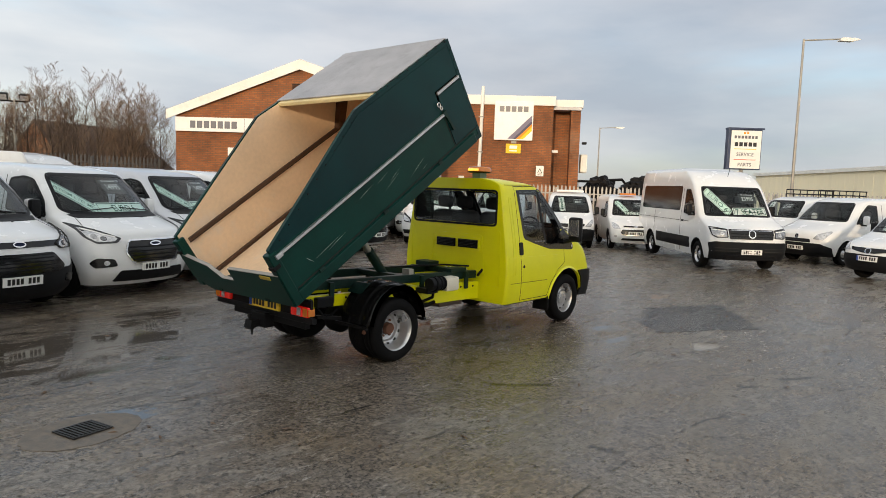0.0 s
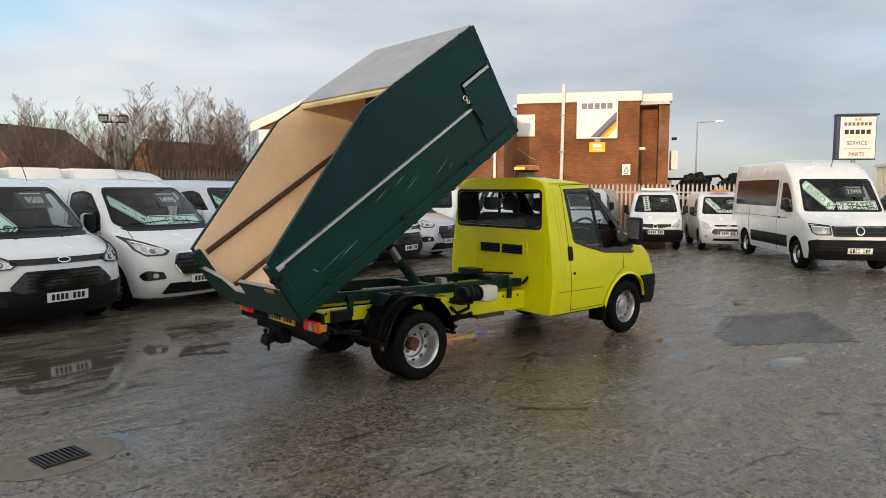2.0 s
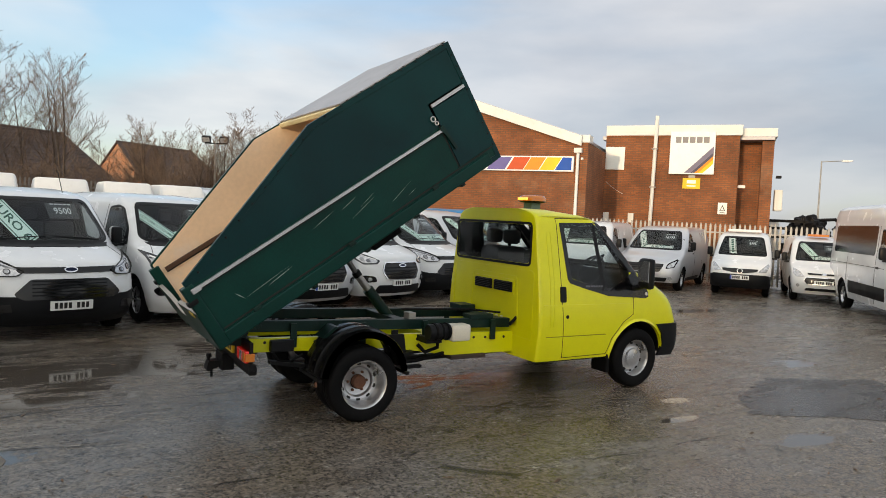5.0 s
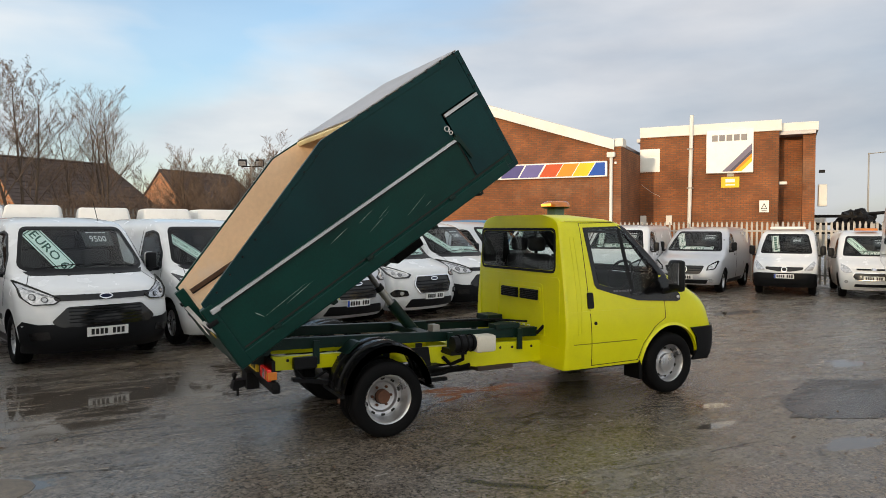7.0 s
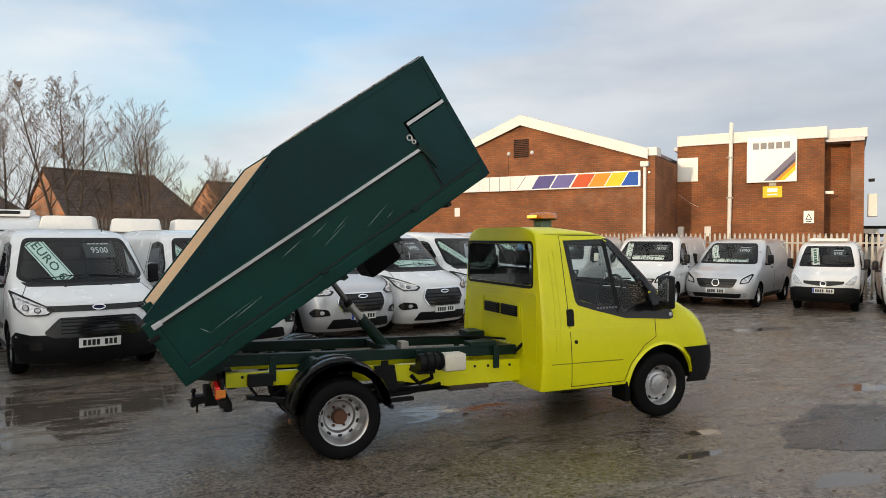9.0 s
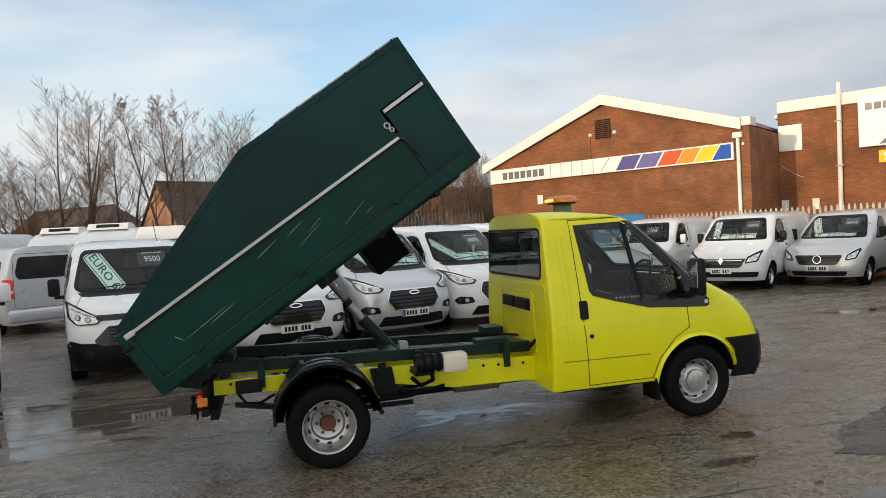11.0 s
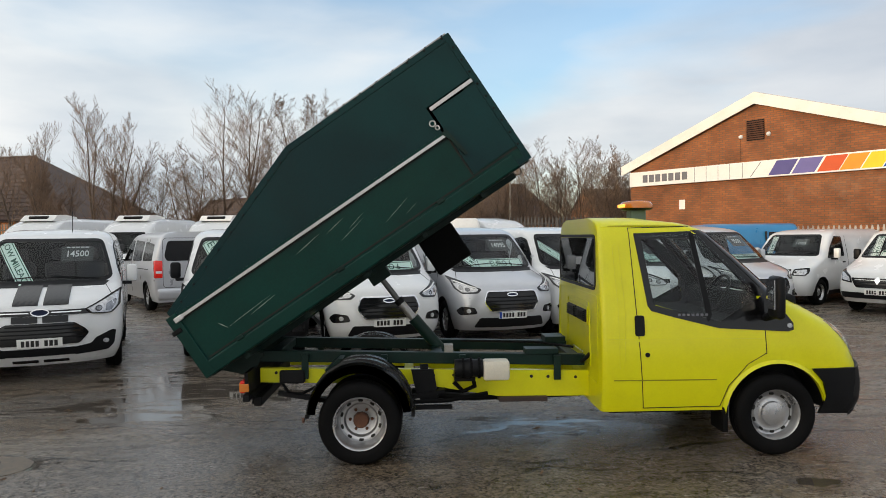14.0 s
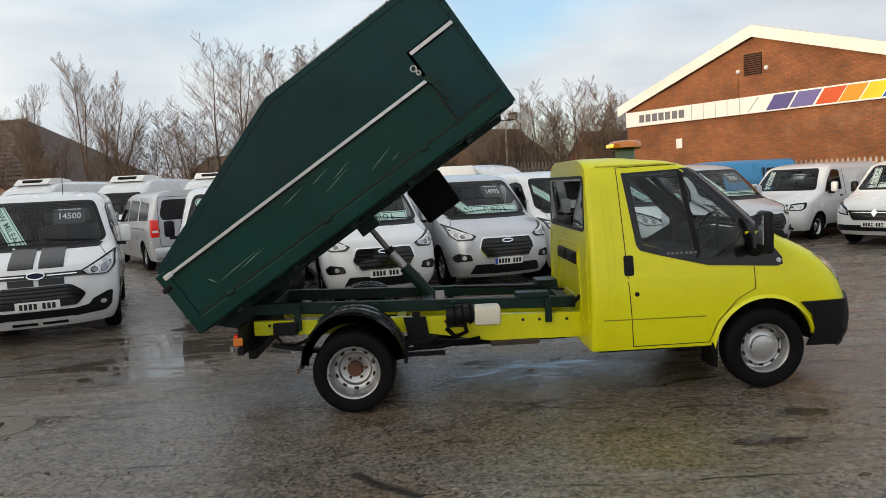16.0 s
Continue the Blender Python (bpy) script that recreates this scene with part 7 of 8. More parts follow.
for i in range(8):
    x = -2.2 - i * 0.34
    add_tube(rack_bm, [(x, -0.62, 1.94), (x, -0.62, 2.2)], 0.016, 6)
    add_tube(rack_bm, [(x, 0.62, 1.94), (x, 0.62, 2.2)], 0.016, 6)
    add_tube(rack_bm, [(x, -0.62, 2.05), (x, 0.62, 2.05)], 0.016, 6)
part("roof_rack", rack_bm, DARKSTEEL, p1, "black tubular roof rack")
board_on(p1, PLAINVAN, "", -0.4, 1.5, 0.6, 0.2, radians(-70), 0.1, STICKERW, bars=7)
price_on(p1, PLAINVAN, "22995", 0.2, 1.62, 0.11)
p3 = copy_thing(city_van, Matrix())
place(p3, 13.5, -3.0, 151, "small white van with a black grille")
place(crew, -8.28, 15.7, 124, tall=1.08)

# the back row
for x, y, f in ((-10.45, 17.4, -95), (-7.59, 18.4, -93), (-5.45, 16.2, -90)):
    place(copy_thing(reefer, Matrix()), x, y, f, tall=1.04)
pod_van = copy_thing(hightop, Matrix())
pod = bmesh.new()
for v in add_box(pod, -3.5, -1.75, -0.80, 0.80, 2.42, 2.95, 0.09):
    k = (v.co.z - 2.42) / 0.53
    v.co.y *= 1 - 0.10 * k
    v.co.x -= max(0.0, v.co.x + 2.6) * 0.35 * k
part("roof_pod", pod, SIGNWHITE, pod_van, "large plain white refrigeration pod", smooth=50)
place(pod_van, -3.75, 15.9, -90, "white van with a large roof refrigeration pod", tall=0.88)
for x, y, f in ((-1.72, 16.2, -88), (0.3, 16.6, -86), (2.15, 17.0, -84)):
    place(copy_thing(pod_van, Matrix()), x, y, f, tall=0.86)
place(reefer, -13.3, 16.2, -96, tall=1.04)
place(hightop, 4.6, 18.2, -62, "white high-roof panel van with ribbed sides")
for i in range(5):
    part("side_rib", box(-5.6, -2.4, 0.93, 0.985, 1.35 + i * 0.14, 1.37 + i * 0.14), WHITE, hightop)
    part("side_rib", box(-5.6, -2.4, -0.985, -0.93, 1.35 + i * 0.14, 1.37 + i * 0.14), WHITE, hightop)

# ---- the tipper truck: x = 0 at the rear axle, nose to +x ----
truck = thing("tipper_truck", "lime-yellow single-cab tipper truck with a raised dark green body", "truck")
CAB = Shell(2.40,
    ((0.33, -0.07), (0.45, -0.02), (0.58, 0.0), (0.74, -0.02), (0.76, -0.035), (0.9, -0.07), (1.0, -0.13), (1.08, -0.22), (1.16, -0.35), (1.24, -0.50), (1.30, -0.62), (1.35, -0.72), (1.6, -1.0), (1.88, -1.32), (1.93, -1.40), (1.98, -1.56), (2.02, -1.9)),
    ((0.33, 0.87), (0.45, 0.90), (0.7, 0.925), (0.88, 0.925), (1.1, 0.905), (1.3, 0.875), (1.6, 0.83), (1.88, 0.785), (1.95, 0.755), (2.0, 0.68), (2.03, 0.5)),
    ((0.33, 0.30), (0.6, 0.36), (0.9, 0.42), (1.3, 0.34), (1.6, 0.26), (1.95, 0.22), (2.03, 0.3)), 2.5, 0.05)
NOSE_X = 4.42
cab = part("cab", CAB.build(steps_between((0.39, 2), (0.58, 2), (0.75, 2), (0.9, 3), (1.08, 5), (1.35, 5), (1.88, 3), (1.98, 2), (2.03, 1)), 14, 10), [LIME])
AX = 3.504 - NOSE_X
for s in (1, -1):
    c = bmesh.new()
    bmesh.ops.create_cone(c, cap_ends=True, segments=40, radius1=0.43, radius2=0.43, depth=0.5, matrix=pose(AX, s * 0.86, 0.36, 90, 0, 0))
    boolean_cut(cab, c, PLASTIC)
CABSCREEN = round_poly([(-0.74, 1.375), (0.74, 1.375), (0.66, 1.65), (0.60, 1.87), (-0.60, 1.87), (-0.66, 1.65)], 0.07, 3)
boolean_cut(cab, prism([(y * 0.97, z) for y, z in CABSCREEN], "x", 0.2, -2.22), INTERIOR)


def tx(pts):
    return [(x - NOSE_X, z) for x, z in pts]


DOORWIN = round_poly(tx([(2.355, 1.875), (2.80, 1.885), (2.88, 1.875), (3.33, 1.42), (3.40, 1.18), (3.36, 1.13), (3.02, 1.13), (2.70, 1.22), (2.44, 1.30)]), 0.05, 3)
boolean_cut(cab, prism(DOORWIN, "y", -1.2, 1.2), INTERIOR)
REARWIN = round_poly([(-0.70, 1.43), (0.74, 1.43), (0.74, 1.855), (-0.70, 1.855)], 0.06, 3)
boolean_cut(cab, prism(REARWIN, "x", -2.6, -2.1), INTERIOR)
boolean_cut(cab, prism([(-2.31, 1.13), (-0.95, 1.13), (-0.90, 1.36), (-1.40, 1.88), (-1.6, 1.93), (-2.31, 1.93)], "y", -0.73, 0.73), INTERIOR)
cab.data.materials.append(GLOSSBLACK)
for p in cab.data.polygons:
    p.use_smooth = True
    c = p.center
    if 1.33 < c.z < 1.90 and c.x > CAB.xf(c.z) - CAB.d(c.z) - 0.03 and abs(c.y) > 0.5:
        p.material_index = len(cab.data.materials) - 1      # gloss black windscreen pillars
cab.data.set_sharp_from_angle(angle=radians(30))
cab.parent, cab.matrix_basis = truck, pose(NOSE_X, 0, 0)
cabin = thing("cab_fittings", "", "")
cabin.parent, cabin.matrix_basis = truck, pose(NOSE_X, 0, 0)


def cab_rear(u, v, off):
    return (-2.40 - off, u, v)


pane = part("windscreen", patch(CABSCREEN, CAB.front, 0.006, 0.003, maxlen=0.12), GLASS, cabin, smooth=60)
pane.visible_shadow = False
part("screen_seal", ring_patch(CABSCREEN, 0.04, CAB.front, 0.012, 0.0045), PLASTIC, cabin)
pane = part("rear_window", patch(REARWIN, cab_rear, 0.005, 0.002, 0), GLASS, cabin, "dark rear cab window")
pane.visible_shadow = False
part("rear_seal", ring_patch(round_poly([(-0.73, 1.40), (0.77, 1.40), (0.77, 1.885), (-0.73, 1.885)], 0.07, 3), 0.028, cab_rear, 0.012, 0.006), PLASTIC, cabin)
BLACKSIDE = tx([(2.33, 1.89), (2.80, 1.905), (2.90, 1.90), (3.36, 1.44), (3.50, 1.33), (3.655, 1.12), (3.655, 1.065), (3.61, 1.05), (3.02, 1.085), (2.66, 1.175), (2.45, 1.235), (2.42, 1.28)])
DOOR = tx([(2.285, 1.94), (2.88, 1.95), (3.40, 1.43), (3.415, 1.06), (3.42, 0.87), (3.26, 0.78), (3.10, 0.60), (3.03, 0.42), (2.372, 0.415), (2.33, 1.05)])
for s in (-1, 1):
    fn = lambda x, z, off=0.0, s=s: CAB.side(x, z, off, s)
    door = part("door", ring_patch(DOOR, 0.0065, fn, 0.006, 0.002), SEAM, cabin, "shut gap round the cab door")
    # a thin darker strip paints the shade along the door crease
    part("door_crease_shade", patch(tx([(2.12, 0.655), (2.99, 0.65), (2.99, 0.66), (2.12, 0.663)]), fn, 0.006, 0.003, maxlen=0.2), LIMESHADE, door)
    part("waist_swage", patch(tx([(2.08, 0.985), (3.4, 0.955), (3.4, 0.995), (2.08, 1.005)]), fn, 0.012, 0.006, maxlen=0.12), LIME, door, smooth=60)
    trim = part("window_trim", ring_patch(BLACKSIDE, 0.055, fn, 0.010, 0.004), GLOSSBLACK, door, "gloss black window surround")
    part("trim_panel", patch(tx([(2.5, 1.235), (2.66, 1.18), (3.02, 1.09), (3.6, 1.055), (3.64, 1.10), (3.5, 1.30), (3.42, 1.36), (3.40, 1.17), (3.36, 1.135), (3.02, 1.135), (2.7, 1.225)]), fn, 0.012, 0.005, maxlen=0.15), GLOSSBLACK, door)
    part("name_bars", plain_bars(7, 0.27, 0.02, fn, 2.80 - NOSE_X, 1.20, 0, 0.008, 0.35), SIGNGREY, door)
    pane = part("side_window", patch(DOORWIN, fn, 0.006, 0.003, maxlen=0.15), GLASS, door, smooth=60)
    pane.visible_shadow = False
    part("window_divider", patch(tx([(2.805, 1.89), (2.845, 1.89), (2.965, 1.20), (2.925, 1.13)]), fn, 0.014, 0.006, maxlen=0.12), PLASTIC, door)
    hd = part("door_handle", patch(round_poly(tx([(2.305, 1.03), (2.385, 1.03), (2.385, 1.20), (2.305, 1.20)]), 0.02, 3), fn, 0.02, 0.012, maxlen=0.08), PLASTIC, door, "black door handle", smooth=40)
    part("lock", patch([(2.405 - NOSE_X + 0.02 * math.cos(i * math.tau / 12), 0.872 + 0.02 * math.sin(i * math.tau / 12)) for i in range(12)], fn, 0.012, 0.006, 0), PLASTIC, door)
    part("indicator", patch([(3.62 - NOSE_X + 0.022 * math.cos(i * math.tau / 12), 1.10 + 0.02 * math.sin(i * math.tau / 12)) for i in range(12)], fn, 0.012, 0.012, 0), LENS, door)
    part("pillar_groove", ring_patch(round_poly(tx([(2.14, 1.80), (2.205, 1.80), (2.24, 1.20), (2.22, 0.75), (2.17, 0.75), (2.17, 1.30)]), 0.03, 2), 0.010, fn, 0.008, 0.004), LIME, door, smooth=60)
    arch = [(3.504 - NOSE_X + 0.455 * math.cos(radians(a)), 0.36 + 0.455 * math.sin(radians(a))) for a in range(8, 181, 9)]
    lip = [(3.504 - NOSE_X + 0.425 * math.cos(radians(a)), 0.36 + 0.425 * math.sin(radians(a))) for a in range(180, 7, -9)]
    quads = bmesh.new()
    for (a0, a1), (b0, b1) in zip(zip(arch, arch[1:]), zip(lip[::-1], lip[::-1][1:])):
        quads.faces.new([quads.verts.new(fn(*p, o)) for p, o in ((a0, 0.004), (a1, 0.004), (b1, 0.022), (b0, 0.022))])
        quads.faces.new([quads.verts.new(fn(*p, o)) for p, o in ((b0, 0.022), (b1, 0.022), (b1, -0.02), (b0, -0.02))])
    bmesh.ops.remove_doubles(quads, verts=quads.verts[:], dist=1e-4)
    part("wheel_arch_lip", quads, LIME, cabin, smooth=50)
    # mirror on its arm
    mir = part("door_mirror", box(-0.042, 0.042, -0.11, 0.11, -0.02, 0.33, 0.035, pose(3.42 - NOSE_X, s * 1.08, 1.2, 0, 0, s * 8)), PLASTIC, cabin, "black door mirror", smooth=45)
    part("mirror_glass", box(-0.049, -0.043, -0.09, 0.09, 0.06, 0.30, 0, pose(3.42 - NOSE_X, s * 1.08, 1.2, 0, 0, s * 8)), CHROME, mir)
    part("mirror_arm", tube([(3.42 - NOSE_X, s * 0.86, 1.16), (3.43 - NOSE_X, s * 1.0, 1.2), (3.42 - NOSE_X, s * 1.08, 1.22)], 0.035, 8), PLASTIC, mir)
    part("mudflap", box(3.05 - NOSE_X, 3.1 - NOSE_X, s * 0.65, s * 0.9, 0.2, 0.42, 0.01), RUBBER, cabin)
    part("sill", box(-2.33, -1.42, s * 0.80, s * 0.865, 0.372, 0.392, 0.005), PLASTIC, cabin)
# bumper, lamps and grille of the cab
BUMP = round_poly([(-0.90, 0.345), (0.90, 0.345), (0.915, 0.72), (0.6, 0.76), (-0.6, 0.76), (-0.915, 0.72)], 0.03, 3)
part("bumper", patch(BUMP, CAB.front, 0.06, 0.02, maxlen=0.1), PLASTIC, cabin, "black front bumper", smooth=50)
low = bmesh.new()
for u, v in zip(range(0, 24), range(1, 25)):
    y0, y1 = -0.9 + u * 0.075, -0.9 + v * 0.075
    low.faces.new([low.verts.new(CAB.front(y, z, 0.018)) for y, z in ((y0, 0.33), (y1, 0.33), (y1, 0.36), (y0, 0.36))])
part("air_dam", low, PLASTIC, cabin)
for s in (1, -1):
    fn = lambda x, z, off=0.0, s=s: CAB.side(x, z, off, s)
    part("bumper_end", patch(tx([(3.80, 0.735), (4.1, 0.74), (4.18, 0.735), (4.16, 0.40), (4.1, 0.345), (3.88, 0.345), (3.93, 0.5), (3.90, 0.62)]), fn, 0.03, 0.022, maxlen=0.08), PLASTIC, cabin, smooth=50)
part("grille", patch(round_poly([(-0.45, 0.8), (0.45, 0.8), (0.5, 1.0), (-0.5, 1.0)], 0.05, 3), CAB.front, 0.02, 0.01, maxlen=0.12), GLOSSBLACK, cabin)
for s in (0, 1):
    q = round_poly([(0.55, 0.82), (0.80, 0.80), (0.86, 1.04), (0.80, 1.14), (0.58, 0.98)], 0.04, 3)
    part("headlamp", patch(q if s else mirror_poly(q), CAB.front, 0.02, 0.008, maxlen=0.1), LENS, cabin, smooth=50)
# rear wall pressing, vents
panel = part("rear_pressing", ring_patch(round_poly([(-0.55, 0.70), (0.42, 0.70), (0.38, 1.28), (-0.50, 1.28)], 0.05, 3), 0.02, cab_rear, 0.012, 0.008), LIME, cabin, smooth=60)
part("rear_pressing", ring_patch(round_poly([(-0.80, 0.60), (0.80, 0.60), (0.80, 1.36), (-0.80, 1.36)], 0.05, 3), 0.018, cab_rear, 0.010, 0.006), LIME, cabin, smooth=60)
vent_frame = part("vent_frame", patch(round_poly([(-0.46, 1.06), (0.33, 1.06), (0.33, 1.235), (-0.46, 1.235)], 0.03, 3), cab_rear, 0.012, 0.010, 0), LIME, cabin)
for y0 in (-0.43, -0.04):
    vb = part("air_vent", box(-2.425, -2.402, y0, y0 + 0.34, 1.09, 1.205, 0.008), PLASTIC, cabin, "black slatted air vent")
    vs_me = mesh_of("slat", box(-0.012, 0.004, 0.02, 0.32, -0.006, 0.006), PLASTIC)
    for i in range(5):
        linked("slat", vs_me, vb, pose(-2.428, y0, 1.108 + i * 0.02))
for i in range(5):
    part("slot", box(-2.406, -2.4005, 0.1 - i * 0.09, 0.145 - i * 0.09, 0.79, 0.802), PLATEW, cabin)
part("roof_gutter", ring_patch([(-2.3, 1.952), (-1.55, 1.952), (-1.55, 1.962), (-2.3, 1.962)], 0.003, lambda x, z, o=0: CAB.side(x, z, o, -1), 0.01, 0.01), LIME, cabin)
# inside the cab
part("floor_box", box(-2.3, -0.7, -0.7, 0.7, 1.0, 1.12, 0.02), INTERIOR, cabin)
part("dashboard", box(-1.05, -0.62, -0.72, 0.72, 1.1, 1.345, 0.05), INTERIOR, cabin, smooth=50)
wheel_ring = bmesh.new()
add_tube(wheel_ring, [(0.19 * math.cos(i * math.tau / 24), 0.19 * math.sin(i * math.tau / 24), 0) for i in range(25)], 0.016, 6)
part("steering_wheel", wheel_ring, PLASTIC, cabin, at=pose(-1.2, -0.38, 1.33, 0, -62, 0))
for y in (-0.4, 0.12, 0.48):
    st = part("seat", box(-2.12, -1.92, y - 0.21, y + 0.21, 1.1, 1.58, 0.07), SEATCLOTH, cabin, "grey cloth cab seat", smooth=50)
    part("headrest", box(-2.1, -1.98, y - 0.12, y + 0.12, 1.61, 1.78, 0.04), SEATCLOTH, st, smooth=50)
part("paper", box(-0.95, -0.75, -0.3, 0.1, 1.35, 1.352), STICKERW, cabin)
# beacon
beacon = thing("beacon", "", "")
beacon.parent, beacon.matrix_basis = truck, pose(2.63, 0.08, 2.0) @ Matrix.Diagonal((0.84, 0.84, 0.84, 1)) @ pose(0, 0, -2.0)
part("beacon_post", box(-0.09, 0.09, -0.09, 0.09, 2.0, 2.14, 0.015), mat("grey_green_box", (0.12, 0.17, 0.15), 0.5), beacon, "grey beacon mounting box")
part("beacon_base", revolve([(0.0, 2.135), (0.16, 2.14), (0.19, 2.16), (0.0, 2.162)], 24, "z"), PLASTIC, beacon, at=Matrix.Diagonal((1.0, 1.15, 1, 1)))
dome = part("beacon_dome", revolve([(0.185, 2.162), (0.183, 2.20), (0.16, 2.235), (0.10, 2.245), (0.0, 2.248)], 28, "z"), AMBERLENS, beacon, "amber beacon lens", smooth=50, at=Matrix.Diagonal((1.0, 1.15, 1, 1)))
# rear segment with stronger amber emission than the dome
part("bright_segment", box(-0.190, -0.1, -0.09, 0.09, 2.170, 2.208, 0.008), AMBERBRIGHT, dome, "brighter amber part of the beacon")

# ---- chassis ----
for s in (-1, 1):
    rail = part("chassis_rail", prism([(-0.92, 0.60), (0.5, 0.56), (1.2, 0.44), (2.15, 0.43), (2.15, 0.655), (-0.92, 0.725)], "y", s * 0.46, s * 0.39), LIME, truck, "lime-yellow chassis rail")
    for i, x in enumerate((-0.78, -0.6, -0.3, 0.62, 0.8, 1.15, 1.5, 1.65, 1.9)):
        part("bolt_hole", revolve([(0.0, 0.0), (0.014, 0.0), (0.014, 0.006), (0.0, 0.006)], 10), SEAM, rail, at=pose(x, s * 0.461 + (0 if s > 0 else -0.005), 0.66 - x * 0.03))
    part("sub_rail", box(-0.95, 1.99, s * 0.44, s * 0.36, 0, 0.10, 0.006, pose(0, 0, 0.755, 0, 1.55, 0)), SUBGREEN, truck, "dark green tipper subframe rail")
    for x in (-0.55, 0.15, 0.85, 1.7):
        part("clamp", box(x, x + 0.06, s * 0.47, s * 0.50, 0.62 - x * 0.02, 0.84 - x * 0.02, 0.004), SUBGREEN, truck)
    part("hinge_bracket", prism([(-1.28, 0.72), (-1.0, 0.66), (-0.88, 0.86), (-1.1, 0.9), (-1.3, 0.82)], "y", s * 0.46, s * 0.40), SUBGREEN, truck)
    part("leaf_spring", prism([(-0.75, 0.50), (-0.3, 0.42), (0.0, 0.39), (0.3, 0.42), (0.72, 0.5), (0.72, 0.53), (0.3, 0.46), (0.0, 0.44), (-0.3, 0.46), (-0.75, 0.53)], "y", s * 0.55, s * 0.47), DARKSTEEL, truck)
for x in (-0.9, 0.35, 1.05, 1.95):
    part("crossmember", box(x, x + 0.08, -0.39, 0.39, 0.55 - x * 0.02, 0.66 - x * 0.02, 0.005), LIME if x > 0.3 else DARKSTEEL, truck)
for x in (-0.85, 0.6, 1.85):
    part("sub_crossmember", box(x, x + 0.1, -0.36, 0.36, 0.78 - x * 0.028, 0.85 - x * 0.028, 0.005), SUBGREEN, truck)
part("bracket_plate", box(0.72, 0.80, -0.42, -0.3, 0.82, 0.90, 0.004), GALV, truck)
part("front_rest", box(1.45, 1.75, -0.46, -0.30, 0.81, 0.86, 0.006), SUBGREEN, truck)
part("front_rest", box(1.75, 1.95, 0.2, 0.46, 0.80, 0.87, 0.006), SUBGREEN, truck)
part("prop_rod", tube([(0.9, 0.1, 0.86), (1.6, -0.2, 0.88), (1.9, -0.38, 0.86)], 0.012, 6), DARKSTEEL, truck)
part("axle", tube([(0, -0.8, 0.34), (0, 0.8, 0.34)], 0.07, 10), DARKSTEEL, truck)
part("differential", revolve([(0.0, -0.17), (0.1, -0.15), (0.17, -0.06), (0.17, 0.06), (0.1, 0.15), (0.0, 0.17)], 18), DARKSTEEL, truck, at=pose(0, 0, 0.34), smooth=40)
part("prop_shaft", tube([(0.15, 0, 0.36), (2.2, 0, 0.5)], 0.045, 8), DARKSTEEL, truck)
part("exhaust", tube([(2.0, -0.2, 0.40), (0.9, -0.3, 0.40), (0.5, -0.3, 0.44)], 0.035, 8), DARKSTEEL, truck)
part("step_tray", box(1.2, 1.64, -0.50, -0.2, 0.395, 0.44, 0.008), mat("rusted_brown_tray", (0.045, 0.027, 0.02), 0.7, var=0.4), truck, "rusted brown tray under the rail")
part("junction_box", box(-0.74, -0.52, -0.53, -0.462, 0.60, 0.71, 0.012), PLASTIC, truck, "black cable box on the rail")
part("strap", box(0.50, 0.57, -0.485, -0.462, 0.42, 0.74, 0.004), DARKSTEEL, truck)
part("cable_loop", tube([(-0.72, -0.50, 0.60), (-0.66, -0.52, 0.52), (-0.55, -0.5, 0.50), (-0.42, -0.48, 0.56)], 0.014, 6), RUBBER, truck)
part("far_tank", box(0.7, 1.8, 0.4, 0.75, 0.36, 0.6, 0.05), PLASTIC, truck)
# hydraulic pack and bottle on the rail
part("pump_motor", revolve([(0.0, 0.0), (0.075, 0.0), (0.08, 0.02), (0.08, 0.1), (0.085, 0.11), (0.085, 0.14), (0.078, 0.15), (0.078, 0.24), (0.0, 0.25)], 20), PLASTIC, truck, "black hydraulic pump motor", at=pose(0.80, -0.68, 0.74, 0, 0, -90), smooth=40)
for x in (0.86, 0.93, 1.0):
    part("pump_band", revolve([(0.08, 0.0), (0.09, 0.0), (0.09, 0.02), (0.08, 0.02)], 18, closed=True), RUBBER, truck, at=pose(x, -0.68, 0.74, 0, 0, -90))
part("pump_bracket", box(0.8, 0.98, -0.66, -0.45, 0.62, 0.68), DARKSTEEL, truck)
part("oil_bottle", box(1.04, 1.27, -0.76, -0.60, 0.64, 0.81, 0.025), mat("cream_oil_bottle", (0.66, 0.62, 0.52), 0.4, var=0.1, dirt=(0.5, 0.45, 0.3)), truck, "cream plastic oil bottle", smooth=40)
part("hose", tube([(0.95, -0.62, 0.68), (0.98, -0.58, 0.56), (0.88, -0.5, 0.5), (0.8, -0.48, 0.58)], 0.02, 6), RUBBER, truck)
part("hose", tube([(1.94, -0.5, 0.74), (2.02, -0.52, 0.82), (2.05, -0.52, 0.84)], 0.018, 6), RUBBER, truck)
part("battery_bracket", prism([(0.42, 0.70), (0.62, 0.70), (0.66, 0.44), (0.52, 0.40), (0.46, 0.5)], "y", -0.52, -0.48), DARKSTEEL, truck)
part("cable_run", tube([(0.35, -0.55, 0.42), (0.75, -0.55, 0.43), (1.1, -0.5, 0.48)], 0.02, 6), RUBBER, truck)
part("step_bar", box(0.36, 0.78, -0.62, -0.56, 0.37, 0.40), DARKSTEEL, truck)

# ---- wheels ----
TRUCK_TYRE = tyre_mesh(0.345, 0.195)


